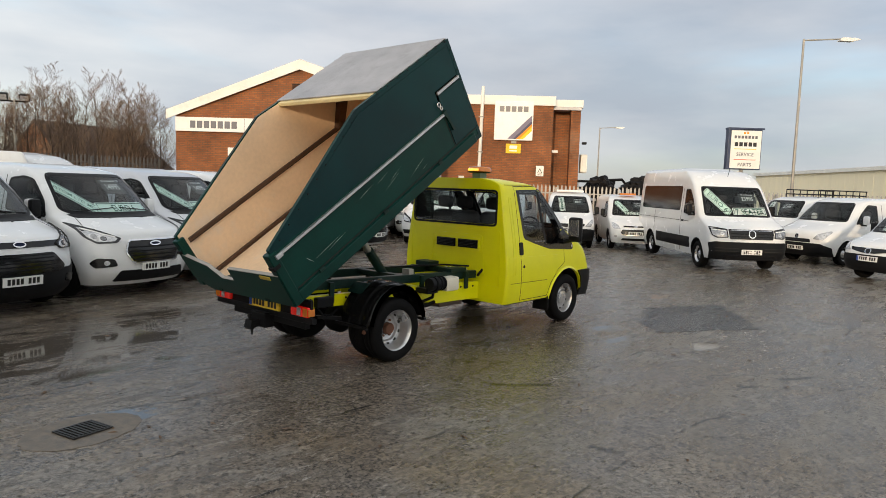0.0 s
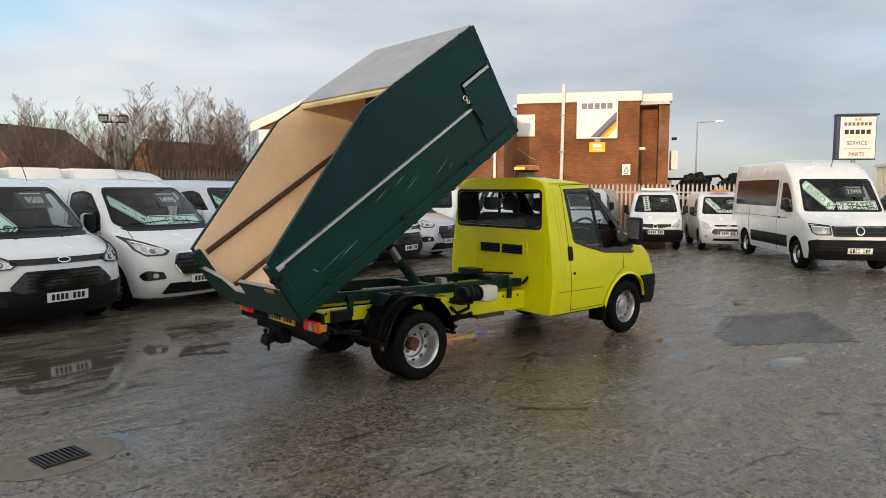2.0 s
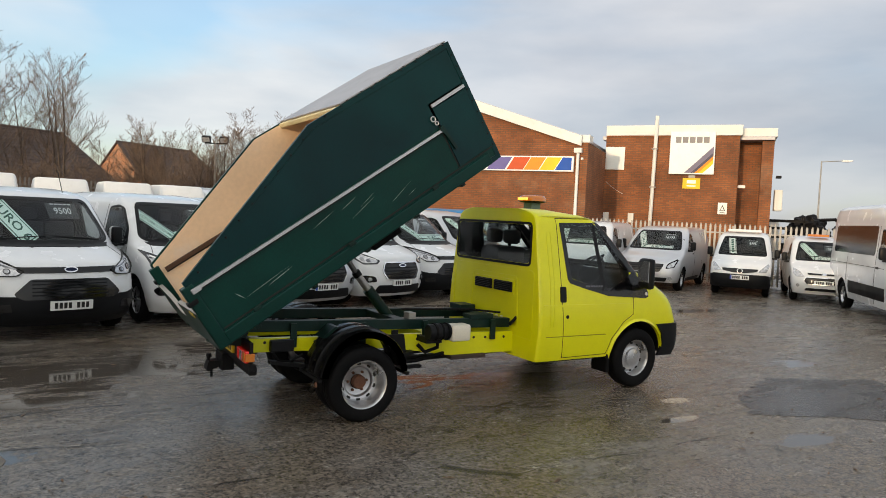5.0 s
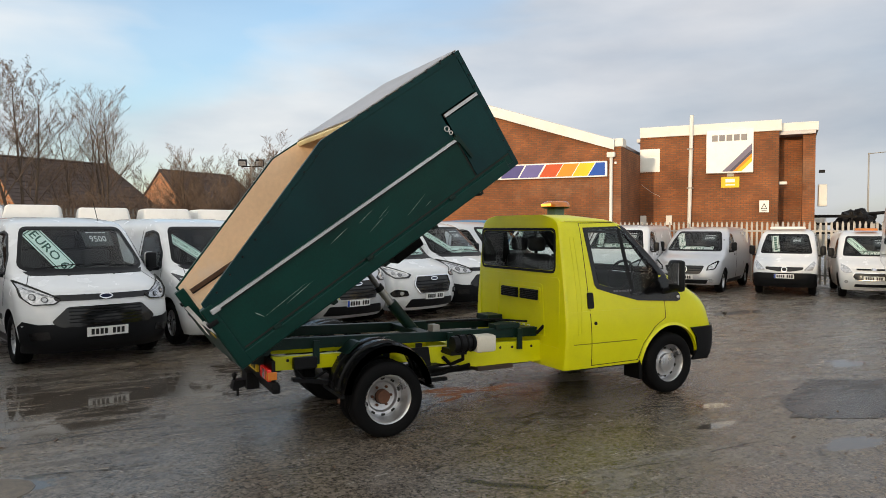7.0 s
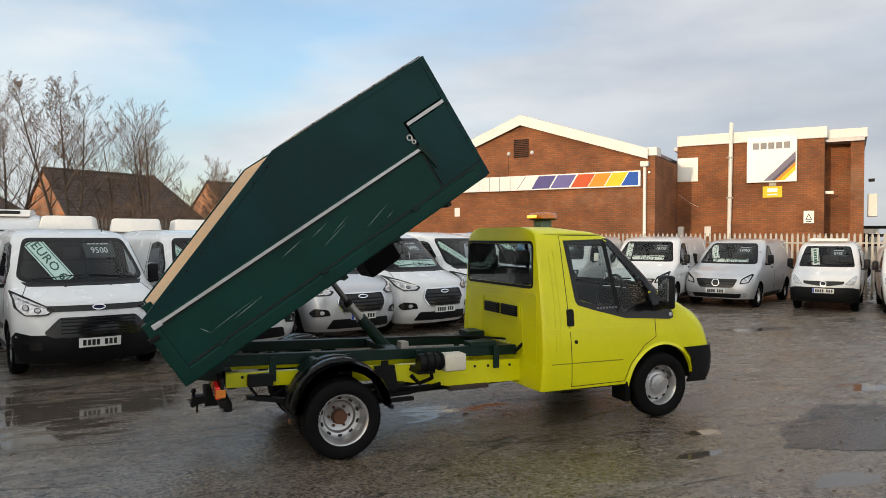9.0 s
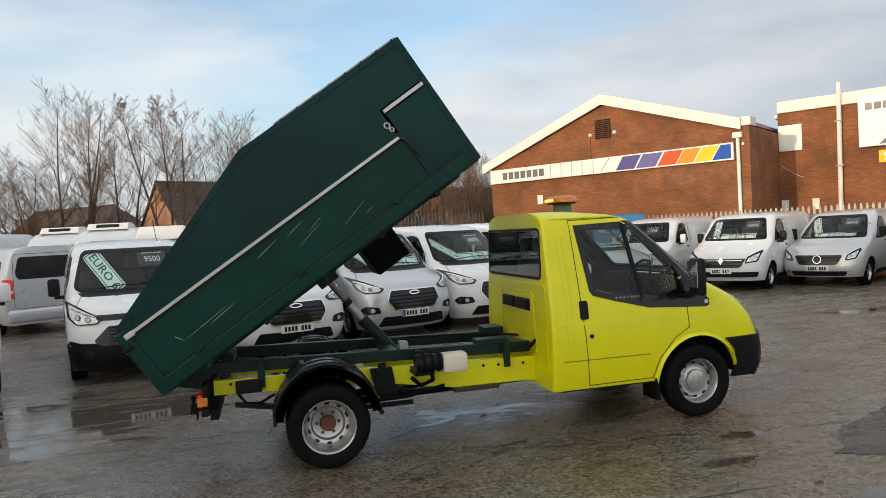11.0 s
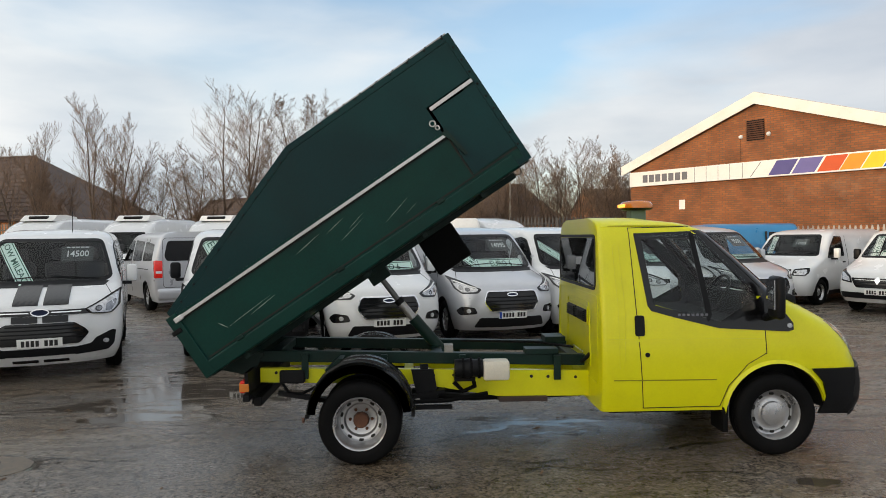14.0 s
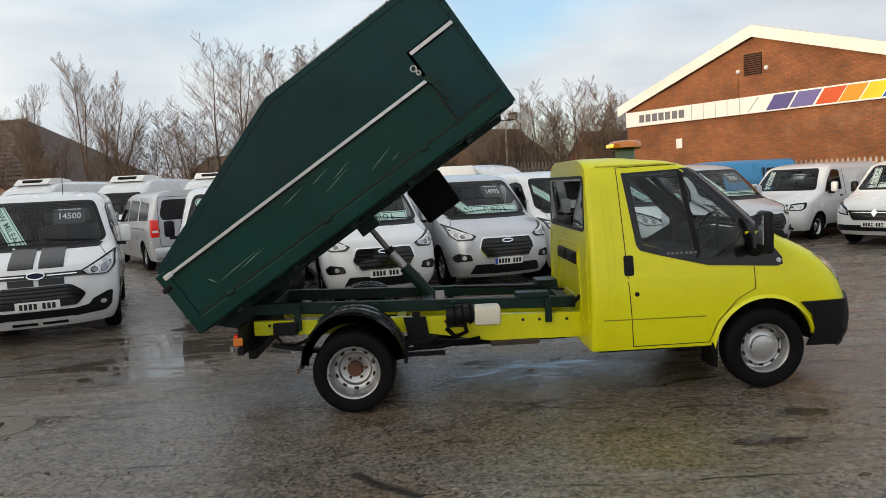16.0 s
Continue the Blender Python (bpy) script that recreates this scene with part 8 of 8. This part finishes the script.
def steel_rim_rear():
    bm = revolve([(0.0, -0.085), (0.115, -0.085), (0.13, -0.08), (0.145, -0.055), (0.168, -0.05), (0.185, -0.06), (0.195, -0.03), (0.20, 0.05), (0.215, 0.085), (0.222, 0.09), (0.225, 0.08), (0.21, -0.09)], 44)
    return mesh_of("rim", bm, STEEL, 40)


REAR_RIM = steel_rim_rear()
HOLE_ME = mesh_of("rim_hole", prism(round_poly(rect(0, 0, 0.021, 0.040), 0.010, 3), "y", 0.0, 0.005), SEAM)
NUT_ME = mesh_of("wheel_nut", revolve([(0.0, 0.02), (0.012, 0.02), (0.014, 0.0), (0.0, 0.0)], 6), RUST)
HUB_ME = mesh_of("hub", revolve([(0.0, 0.035), (0.055, 0.035), (0.062, 0.028), (0.065, -0.02), (0.0, -0.02)], 24), RUST, 40)
FRONT_RIM = mesh_of("rim", revolve([(0.0, 0.045), (0.035, 0.045), (0.07, 0.04), (0.095, 0.035), (0.10, 0.01), (0.12, 0.0), (0.15, 0.005), (0.165, -0.005), (0.178, -0.035), (0.195, -0.03), (0.20, 0.04), (0.215, 0.075), (0.222, 0.08), (0.225, 0.07), (0.21, -0.08)], 44), STEEL, 40)


def truck_wheel(x, y, out, rear):
    w = thing("wheel", "", "")
    w.parent, w.matrix_basis = truck, pose(x, y, 0.345) @ (Matrix() if out > 0 else pose(0, 0, 0, 0, 0, 180))
    linked("tyre", TRUCK_TYRE, w, Matrix())
    rim = linked("rim", REAR_RIM if rear else FRONT_RIM, w, Matrix(), "silver steel wheel rim")
    n = 10
    for i in range(n):
        a = i * math.tau / n + 0.3
        rr, yy = (0.166, -0.051) if rear else (0.163, 0.002)
        linked("rim_hole", HOLE_ME, rim, pose(rr * math.cos(a), yy, rr * math.sin(a), 0, -math.degrees(a), 0))
    if rear:
        linked("hub", HUB_ME, w, pose(0, -0.05, 0), "rusty hub")
        for i in range(6):
            a = i * math.tau / 6
            linked("wheel_nut", NUT_ME, w, pose(0.092 * math.cos(a), -0.085, 0.092 * math.sin(a)))
    return w


for s in (-1, 1):
    truck_wheel(0, s * 0.875, s, True)
    inner = thing("wheel", "", "")
    inner.parent, inner.matrix_basis = truck, pose(0, s * 0.635, 0.345)
    linked("tyre", TRUCK_TYRE, inner, Matrix())
    truck_wheel(3.504, s * 0.83, s, False)
    # ribbed mudguard over the twin wheels
    guard = bmesh.new()
    ys = (0.52, 0.60, 0.605, 0.68, 0.685, 0.76, 0.765, 0.84, 0.845, 0.95, 0.985, 0.985)
    rs = (0.438, 0.438, 0.460, 0.460, 0.438, 0.438, 0.460, 0.460, 0.438, 0.452, 0.435, 0.372)
    rings = []
    for i in range(29):
        a = radians(8 + i * 165 / 28)
        rings.append([guard.verts.new((r * 0.98 * math.cos(a), s * y, 0.385 + r * math.sin(a) * 1.04)) for y, r in zip(ys, rs)])
    for u, v in zip(rings, rings[1:]):
        for k in range(len(ys) - 1):
            guard.faces.new((u[k], u[k + 1], v[k + 1], v[k]))
    geo = bmesh.ops.solidify(guard, geom=guard.faces[:], thickness=0.008)
    gd = part("mudguard", guard, GUARD, truck, "black ribbed plastic mudguard", smooth=35)
    for x in (-0.43, 0.44):
        part("stay", box(x - 0.015, x + 0.015, s * 0.46, s * 0.96, 0.40, 0.43), DARKSTEEL, gd)
    part("marker", revolve([(0.0, 0.0), (0.025, 0.0), (0.02, 0.015), (0.0, 0.016)], 12), RUST, gd, at=pose(-0.455, s * 0.94, 0.38, 0, 0, 90))
    part("guard_stay", prism([(-0.2, 0.84), (-0.16, 0.84), (-0.28, 0.74), (-0.32, 0.74)], "y", s * 0.5, s * 0.7), SUBGREEN, truck)

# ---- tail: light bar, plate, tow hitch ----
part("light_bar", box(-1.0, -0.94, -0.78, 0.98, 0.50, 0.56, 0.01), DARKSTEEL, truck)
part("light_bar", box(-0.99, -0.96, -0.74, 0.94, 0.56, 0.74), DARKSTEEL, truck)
for y in (-0.60, 0.80):
    lb = part("tail_lamp", box(-1.03, -0.991, y - 0.14, y + 0.14, 0.565, 0.67, 0.012), REDLENS, truck, "red and amber tail lamp")
    part("amber_lens", box(-1.034, -1.031, y - 0.135 if y < 0 else y + 0.07, y - 0.07 if y < 0 else y + 0.135, 0.578, 0.658), AMBERLENS, lb)
    part("white_lens", box(-1.034, -1.031, y - 0.03, y + 0.03, 0.578, 0.658), LENS, lb)
    part("side_marker", box(-1.03, -0.95, y - 0.16 if y < 0 else y + 0.142, y - 0.142 if y < 0 else y + 0.16, 0.58, 0.65, 0.005), AMBERLENS, lb)
plate = part("rear_plate", box(-1.012, -0.991, -0.24, 0.30, 0.56, 0.68), PLATEY, truck, "yellow number plate with plain bars")
part("plate_print", plain_bars(4, 0.22, 0.08, lambda u, v, o: (-1.013 - o, -u, v), -0.12, 0.62, 0, 0.002, 0.3), PLATEINK, plate)
part("plate_print", plain_bars(3, 0.17, 0.08, lambda u, v, o: (-1.013 - o, -u, v), 0.12, 0.62, 0, 0.002, 0.3), PLATEINK, plate)
part("plate_band", plain_bars(1, 0.05, 0.11, lambda u, v, o: (-1.013 - o, -u, v), -0.27, 0.62, 0, 0.002, 0), EUBLUE, plate)
part("tow_bracket", box(-1.06, -0.94, -0.06, 0.2, 0.36, 0.52, 0.01), DARKSTEEL, truck)
part("tow_bar", box(-0.95, -0.88, -0.6, 0.7, 0.42, 0.50, 0.01), DARKSTEEL, truck)
part("tow_jaw", prism([(-1.16, 0.44), (-1.06, 0.44), (-1.06, 0.38), (-1.13, 0.36), (-1.16, 0.34), (-1.18, 0.36)], "y", 0.02, 0.14), DARKSTEEL, truck)
part("tow_ball", revolve([(0.0, 0.05), (0.018, 0.045), (0.026, 0.025), (0.018, 0.005), (0.012, -0.005), (0.012, -0.06), (0.0, -0.06)], 14, "z"), DARKSTEEL, truck, at=pose(-1.15, 0.08, 0.46), smooth=50)
part("tow_pin", tube([(-1.12, 0.08, 0.28), (-1.12, 0.08, 0.40)], 0.012, 6), DARKSTEEL, truck)

# ---- tipping ram ----
OILYSTEEL = mat("oily_rod_steel", (0.12, 0.118, 0.115), 0.3, 0.5, var=0.3)
RAMSTEEL = mat("dull_ram_steel", (0.34, 0.33, 0.32), 0.35, 0.6, var=0.25)
part("ram_base", box(0.62, 0.82, -0.1, 0.1, 0.70, 0.80, 0.01), SUBGREEN, truck)
part("ram_tube", tube([(0.72, 0, 0.77), (0.44, 0, 1.10)], 0.058, 16), SUBGREEN, truck, "green hydraulic ram cylinder", smooth=40)
part("ram_rod", tube([(0.455, 0, 1.08), (0.30, 0, 1.27)], 0.040, 16), RAMSTEEL, truck, "dull steel ram stage", smooth=40)
part("ram_collar", tube([(0.325, 0, 1.24), (0.29, 0, 1.283)], 0.046, 16), DARKSTEEL, truck, smooth=40)
part("ram_rod", tube([(0.31, 0, 1.255), (0.08, 0, 1.56)], 0.028, 14), OILYSTEEL, truck, "oily grey ram rod", smooth=40)

# ---- tipped body: L along its floor from the rear hinge, H up from the floor ----
tip = thing("tipper_body", "", "")
tip.parent, tip.matrix_basis = truck, pose(-1.249, 0, 0.775, 0, -33.6, 0)
HW = 0.868
SIDE = [(0.02, -0.03), (3.22, -0.03), (3.22, 1.215), (1.58, 1.185), (0.0, 0.60)]
for s in (-1, 1):
    side = part("side_panel", prism(SIDE, "y", s * HW, s * (HW - 0.035)), GREEN, tip, "dark green side panel with scratches")
    part("lining", prism([(0.02, 0.01), (3.17, 0.01), (3.17, 1.195), (1.585, 1.172), (0.02, 0.59)], "y", s * (HW - 0.0355), s * (HW - 0.048)), PLY, side, "tan lining board")
    fo = lambda x, z, off=0.0, s=s: (x, s * (HW + off), z)
    fi = lambda x, z, off=0.0, s=s: (x, s * (HW - 0.048 - off), z)
    # flange, upper sheet and flap carry the sky's reflection as a bluer green
    part("top_flange", ring_patch([(0.0, 0.60), (1.58, 1.185), (3.22, 1.215), (3.22, -0.03), (0.02, -0.03)][::-1], 0.05, fo, 0.008, 0.006), SKYGREEN, side)
    part("upper_skin", patch([(0.06, 0.545), (2.72, 0.56), (2.72, 0.80), (3.165, 0.81), (3.165, 1.155), (1.60, 1.13), (0.06, 0.575)], fo, 0.006, 0.004, maxlen=0.6), SKYGREEN, side, "green upper sheet tinted by reflected sky")
    part("seal_strip", prism([(0.1, 0.495), (2.735, 0.51), (2.735, 0.535), (0.1, 0.52)], "y", s * (HW + 0.001), s * (HW + 0.03)), ALU, side, "bright aluminium rail")
    part("rail_gap", prism([(0.1, 0.480), (2.735, 0.495), (2.735, 0.509), (0.1, 0.494)], "y", s * (HW + 0.001), s * (HW + 0.012)), SEAM, side)
    part("rail_lip", prism([(2.74, 0.755), (3.165, 0.765), (3.165, 0.795), (2.74, 0.785)], "y", s * (HW + 0.001), s * (HW + 0.025)), ALU, side, "short aluminium rail")
    part("front_door", patch([(2.745, 0.13), (3.165, 0.13), (3.165, 0.745), (2.745, 0.745)], fo, 0.012, 0.012, 0), SKYGREEN, side, "green access flap tinted by reflected sky")
    part("panel_gap", patch([(2.727, 0.125), (2.742, 0.125), (2.742, 0.75), (2.727, 0.75)], fo, 0.006, 0.004, 0), SEAM, side)
    part("panel_gap", patch([(0.08, 0.095), (3.17, 0.105), (3.17, 0.118), (0.08, 0.108)], fo, 0.006, 0.004, 0), SEAM, side)
    part("lower_lip", box(0.05, 3.1, s * (HW - 0.02), s * (HW + 0.022), -0.035, 0.085, 0.012), GREEN, side)
    part("inner_rail", prism([(0.1, 0.47), (2.7, 0.49), (2.7, 0.53), (0.1, 0.51)], "y", s * (HW - 0.05), s * (HW - 0.085)), TANRAIL, side, "brown timber rail")
    # near-black strip painted for the shadow below the timber rail
    part("rail_shadow_strip", prism([(0.1, 0.45), (2.7, 0.47), (2.7, 0.489), (0.1, 0.469)], "y", s * (HW - 0.05), s * (HW - 0.056)), SEAM, side)
    part("floor_angle", box(0.1, 3.1, s * (HW - 0.10), s * (HW - 0.05), 0.0, 0.035), TANRAIL, side)
    # latch, hinges, bolts, scratches
    lt = part("latch", prism([(2.70, 0.55), (2.76, 0.56), (2.80, 0.30), (2.77, 0.30), (2.74, 0.47)], "y", s * (HW + 0.012), s * (HW + 0.035)), SUBGREEN, side, "green drop latch")
    ringb = bmesh.new()
    add_tube(ringb, [(2.69 + 0.024 * math.cos(i * math.tau / 14), s * (HW + 0.03), 0.66 + 0.024 * math.sin(i * math.tau / 14)) for i in range(15)], 0.006, 6)
    part("latch_ring", ringb, ALU, lt)
    ringb = bmesh.new()
    add_tube(ringb, [(2.705 + 0.017 * math.cos(i * math.tau / 14), s * (HW + 0.034), 0.61 + 0.017 * math.sin(i * math.tau / 14)) for i in range(15)], 0.006, 6)
    part("latch_ring", ringb, ALU, lt)
    for x in (0.35, 1.35, 2.35):
        part("hinge", box(x, x + 0.07, s * (HW + 0.02), s * (HW + 0.04), 0.075, 0.115, 0.008), SUBGREEN, side)
    bolt_me = mesh_of("bolt", revolve([(0.0, 0.006), (0.008, 0.005), (0.01, 0.0), (0.0, 0.0)], 8), DARKSTEEL)
    for i in range(9):
        for pt in ((1.75 + i * 0.175, 1.20 + i * 0.003), (0.15 + i * 0.165, 0.63 + i * 0.061), (3.19, 0.15 + i * 0.12)):
            linked("bolt", bolt_me, side, pose(pt[0], s * (HW + 0.007), pt[1] - 0.02) @ (Matrix() if s > 0 else pose(0, 0, 0, 0, 0, 180)))
    scr = bmesh.new()
    rng = random.Random(5 + s)
    for x, z, ln, tilt in ((1.5, 0.28, 0.3, 12), (1.62, 0.33, 0.22, 14), (1.45, 0.4, 0.2, 10), (1.9, 0.2, 0.3, 15), (2.1, 0.17, 0.12, 13), (0.35, 0.22, 0.45, 3), (0.3, 0.30, 0.1, -60), (0.55, 0.2, 0.3, 5), (1.15, 0.4, 0.25, 8)):
        c0, s0 = math.cos(radians(tilt)), math.sin(radians(tilt))
        wd = rng.uniform(0.001, 0.0025)
        scr.faces.new([scr.verts.new((x + a * c0 - b * s0, s * (HW + 0.0145), z + a * s0 + b * c0)) for a, b in ((0, -wd), (ln * 0.5, -wd * 1.3), (ln, 0), (ln * 0.4, wd))])
    tagged(part("scratch", scr, SCRATCH, side, "bare scratches in the paint"), kind="stuff")
    part("post", box(-0.04, 0.06, s * (HW - 0.08), s * (HW + 0.02), -0.035, 0.56, 0.01), GREEN, side, "green corner post")
    part("post_catch", box(0.02, 0.10, s * (HW + 0.012), s * (HW + 0.04), 0.48, 0.525, 0.006), ALU, side)
    part("post_catch", box(-0.06, 0.03, s * (HW - 0.06), s * (HW + 0.03), 0.40, 0.44, 0.008), DARKSTEEL, side)
part("front_wall", prism([(-HW, -0.03), (HW, -0.03), (HW, 1.21), (-HW, 1.21)], "x", 3.185, 3.224), GREEN, tip)
# the front board's orange stands for the glow deep inside the body
part("front_lining", box(3.165, 3.183, -HW + 0.05, HW - 0.05, 0.02, 1.15), GLOWPLY, tip, "lining board coloured orange for warm bounced light")
floor_ = part("body_floor", box(0.0, 3.2, -HW + 0.04, HW - 0.04, -0.03, 0.0), PLY, tip, "worn tan floor boards")
part("floor_underside", box(0.0, 3.2, -HW + 0.03, HW - 0.03, -0.045, -0.031), SUBGREEN, tip)
roof = part("roof_sheet", box(1.96, 3.225, -HW + 0.012, HW - 0.012, 1.158, 1.172, 0.003), ZINC, tip, "weathered grey roof sheet")
roof.matrix_basis = pose(0, 0, 0, 0, -1.05, 0)
part("roof_lip", box(1.90, 1.97, -HW + 0.05, HW - 0.05, 1.14, 1.188, 0.01), mat("cream_edge", (0.62, 0.53, 0.30), 0.5, dirt=(0.4, 0.33, 0.2)), tip, "cream painted roof edge")
for y in (-HW, HW):
    for i in range(8):
        part("roof_rivet", box(2.0 + i * 0.165, 2.012 + i * 0.165, y - 0.008, y + 0.008, 1.198 + i * 0.003, 1.206 + i * 0.003), DARKSTEEL, tip)
part("inner_bracket", prism([(2.5, 0.52), (2.62, 0.52), (2.95, 0.9), (2.95, 1.0), (2.86, 1.0)], "y", HW - 0.14, HW - 0.05), TANRAIL, tip, "brown corner bracket")
for y in (-0.38, 0.38):
    part("floor_bearer", box(0.1, 3.1, y - 0.04, y + 0.04, -0.10, -0.046, 0.005), SUBGREEN, tip)
for x in (0.3, 0.9, 1.5, 2.1, 2.7):
    part("cross_bearer", box(x, x + 0.05, -HW + 0.06, HW - 0.06, -0.085, -0.046, 0.004), SUBGREEN, tip)
part("ram_bracket", box(1.45, 1.65, -0.1, 0.1, -0.2, -0.046, 0.01), SUBGREEN, tip)
# tailboard with a dropped middle
TAIL = [(-HW, -0.035), (HW - 0.25, -0.05), (HW + 0.02, 0.10), (HW + 0.02, 0.40), (HW - 0.45, 0.29), (HW - 0.62, 0.155), (0.02, 0.155), (0.02, 0.30), (-HW, 0.33)]
tail = part("tailboard", prism(TAIL, "x", -0.045, -0.012), GREEN, tip, "green tailboard with a cut-down middle")
part("worn_edge", prism([(HW + 0.02, 0.40), (HW - 0.45, 0.29), (HW - 0.62, 0.155), (0.02, 0.155), (0.02, 0.163), (HW - 0.625, 0.163), (HW - 0.455, 0.298), (HW + 0.02, 0.408)], "x", -0.046, -0.008), GALV, tail, "paint worn to pale metal")
part("worn_edge", prism([(0.02, 0.30), (-HW, 0.33), (-HW, 0.338), (0.02, 0.308)], "x", -0.046, -0.008), GALV, tail)
part("tail_latch", box(-0.055, -0.046, -0.72, -0.55, 0.27, 0.31, 0.003), mat("brass_yellow", (0.6, 0.42, 0.05), 0.4, 0.5), tail)
# black toolbox hung under the far side
part("toolbox", box(2.02, 2.42, 0.42, 0.9, -0.50, -0.10, 0.02), RUBBER, tip, "black box hung beneath the body")
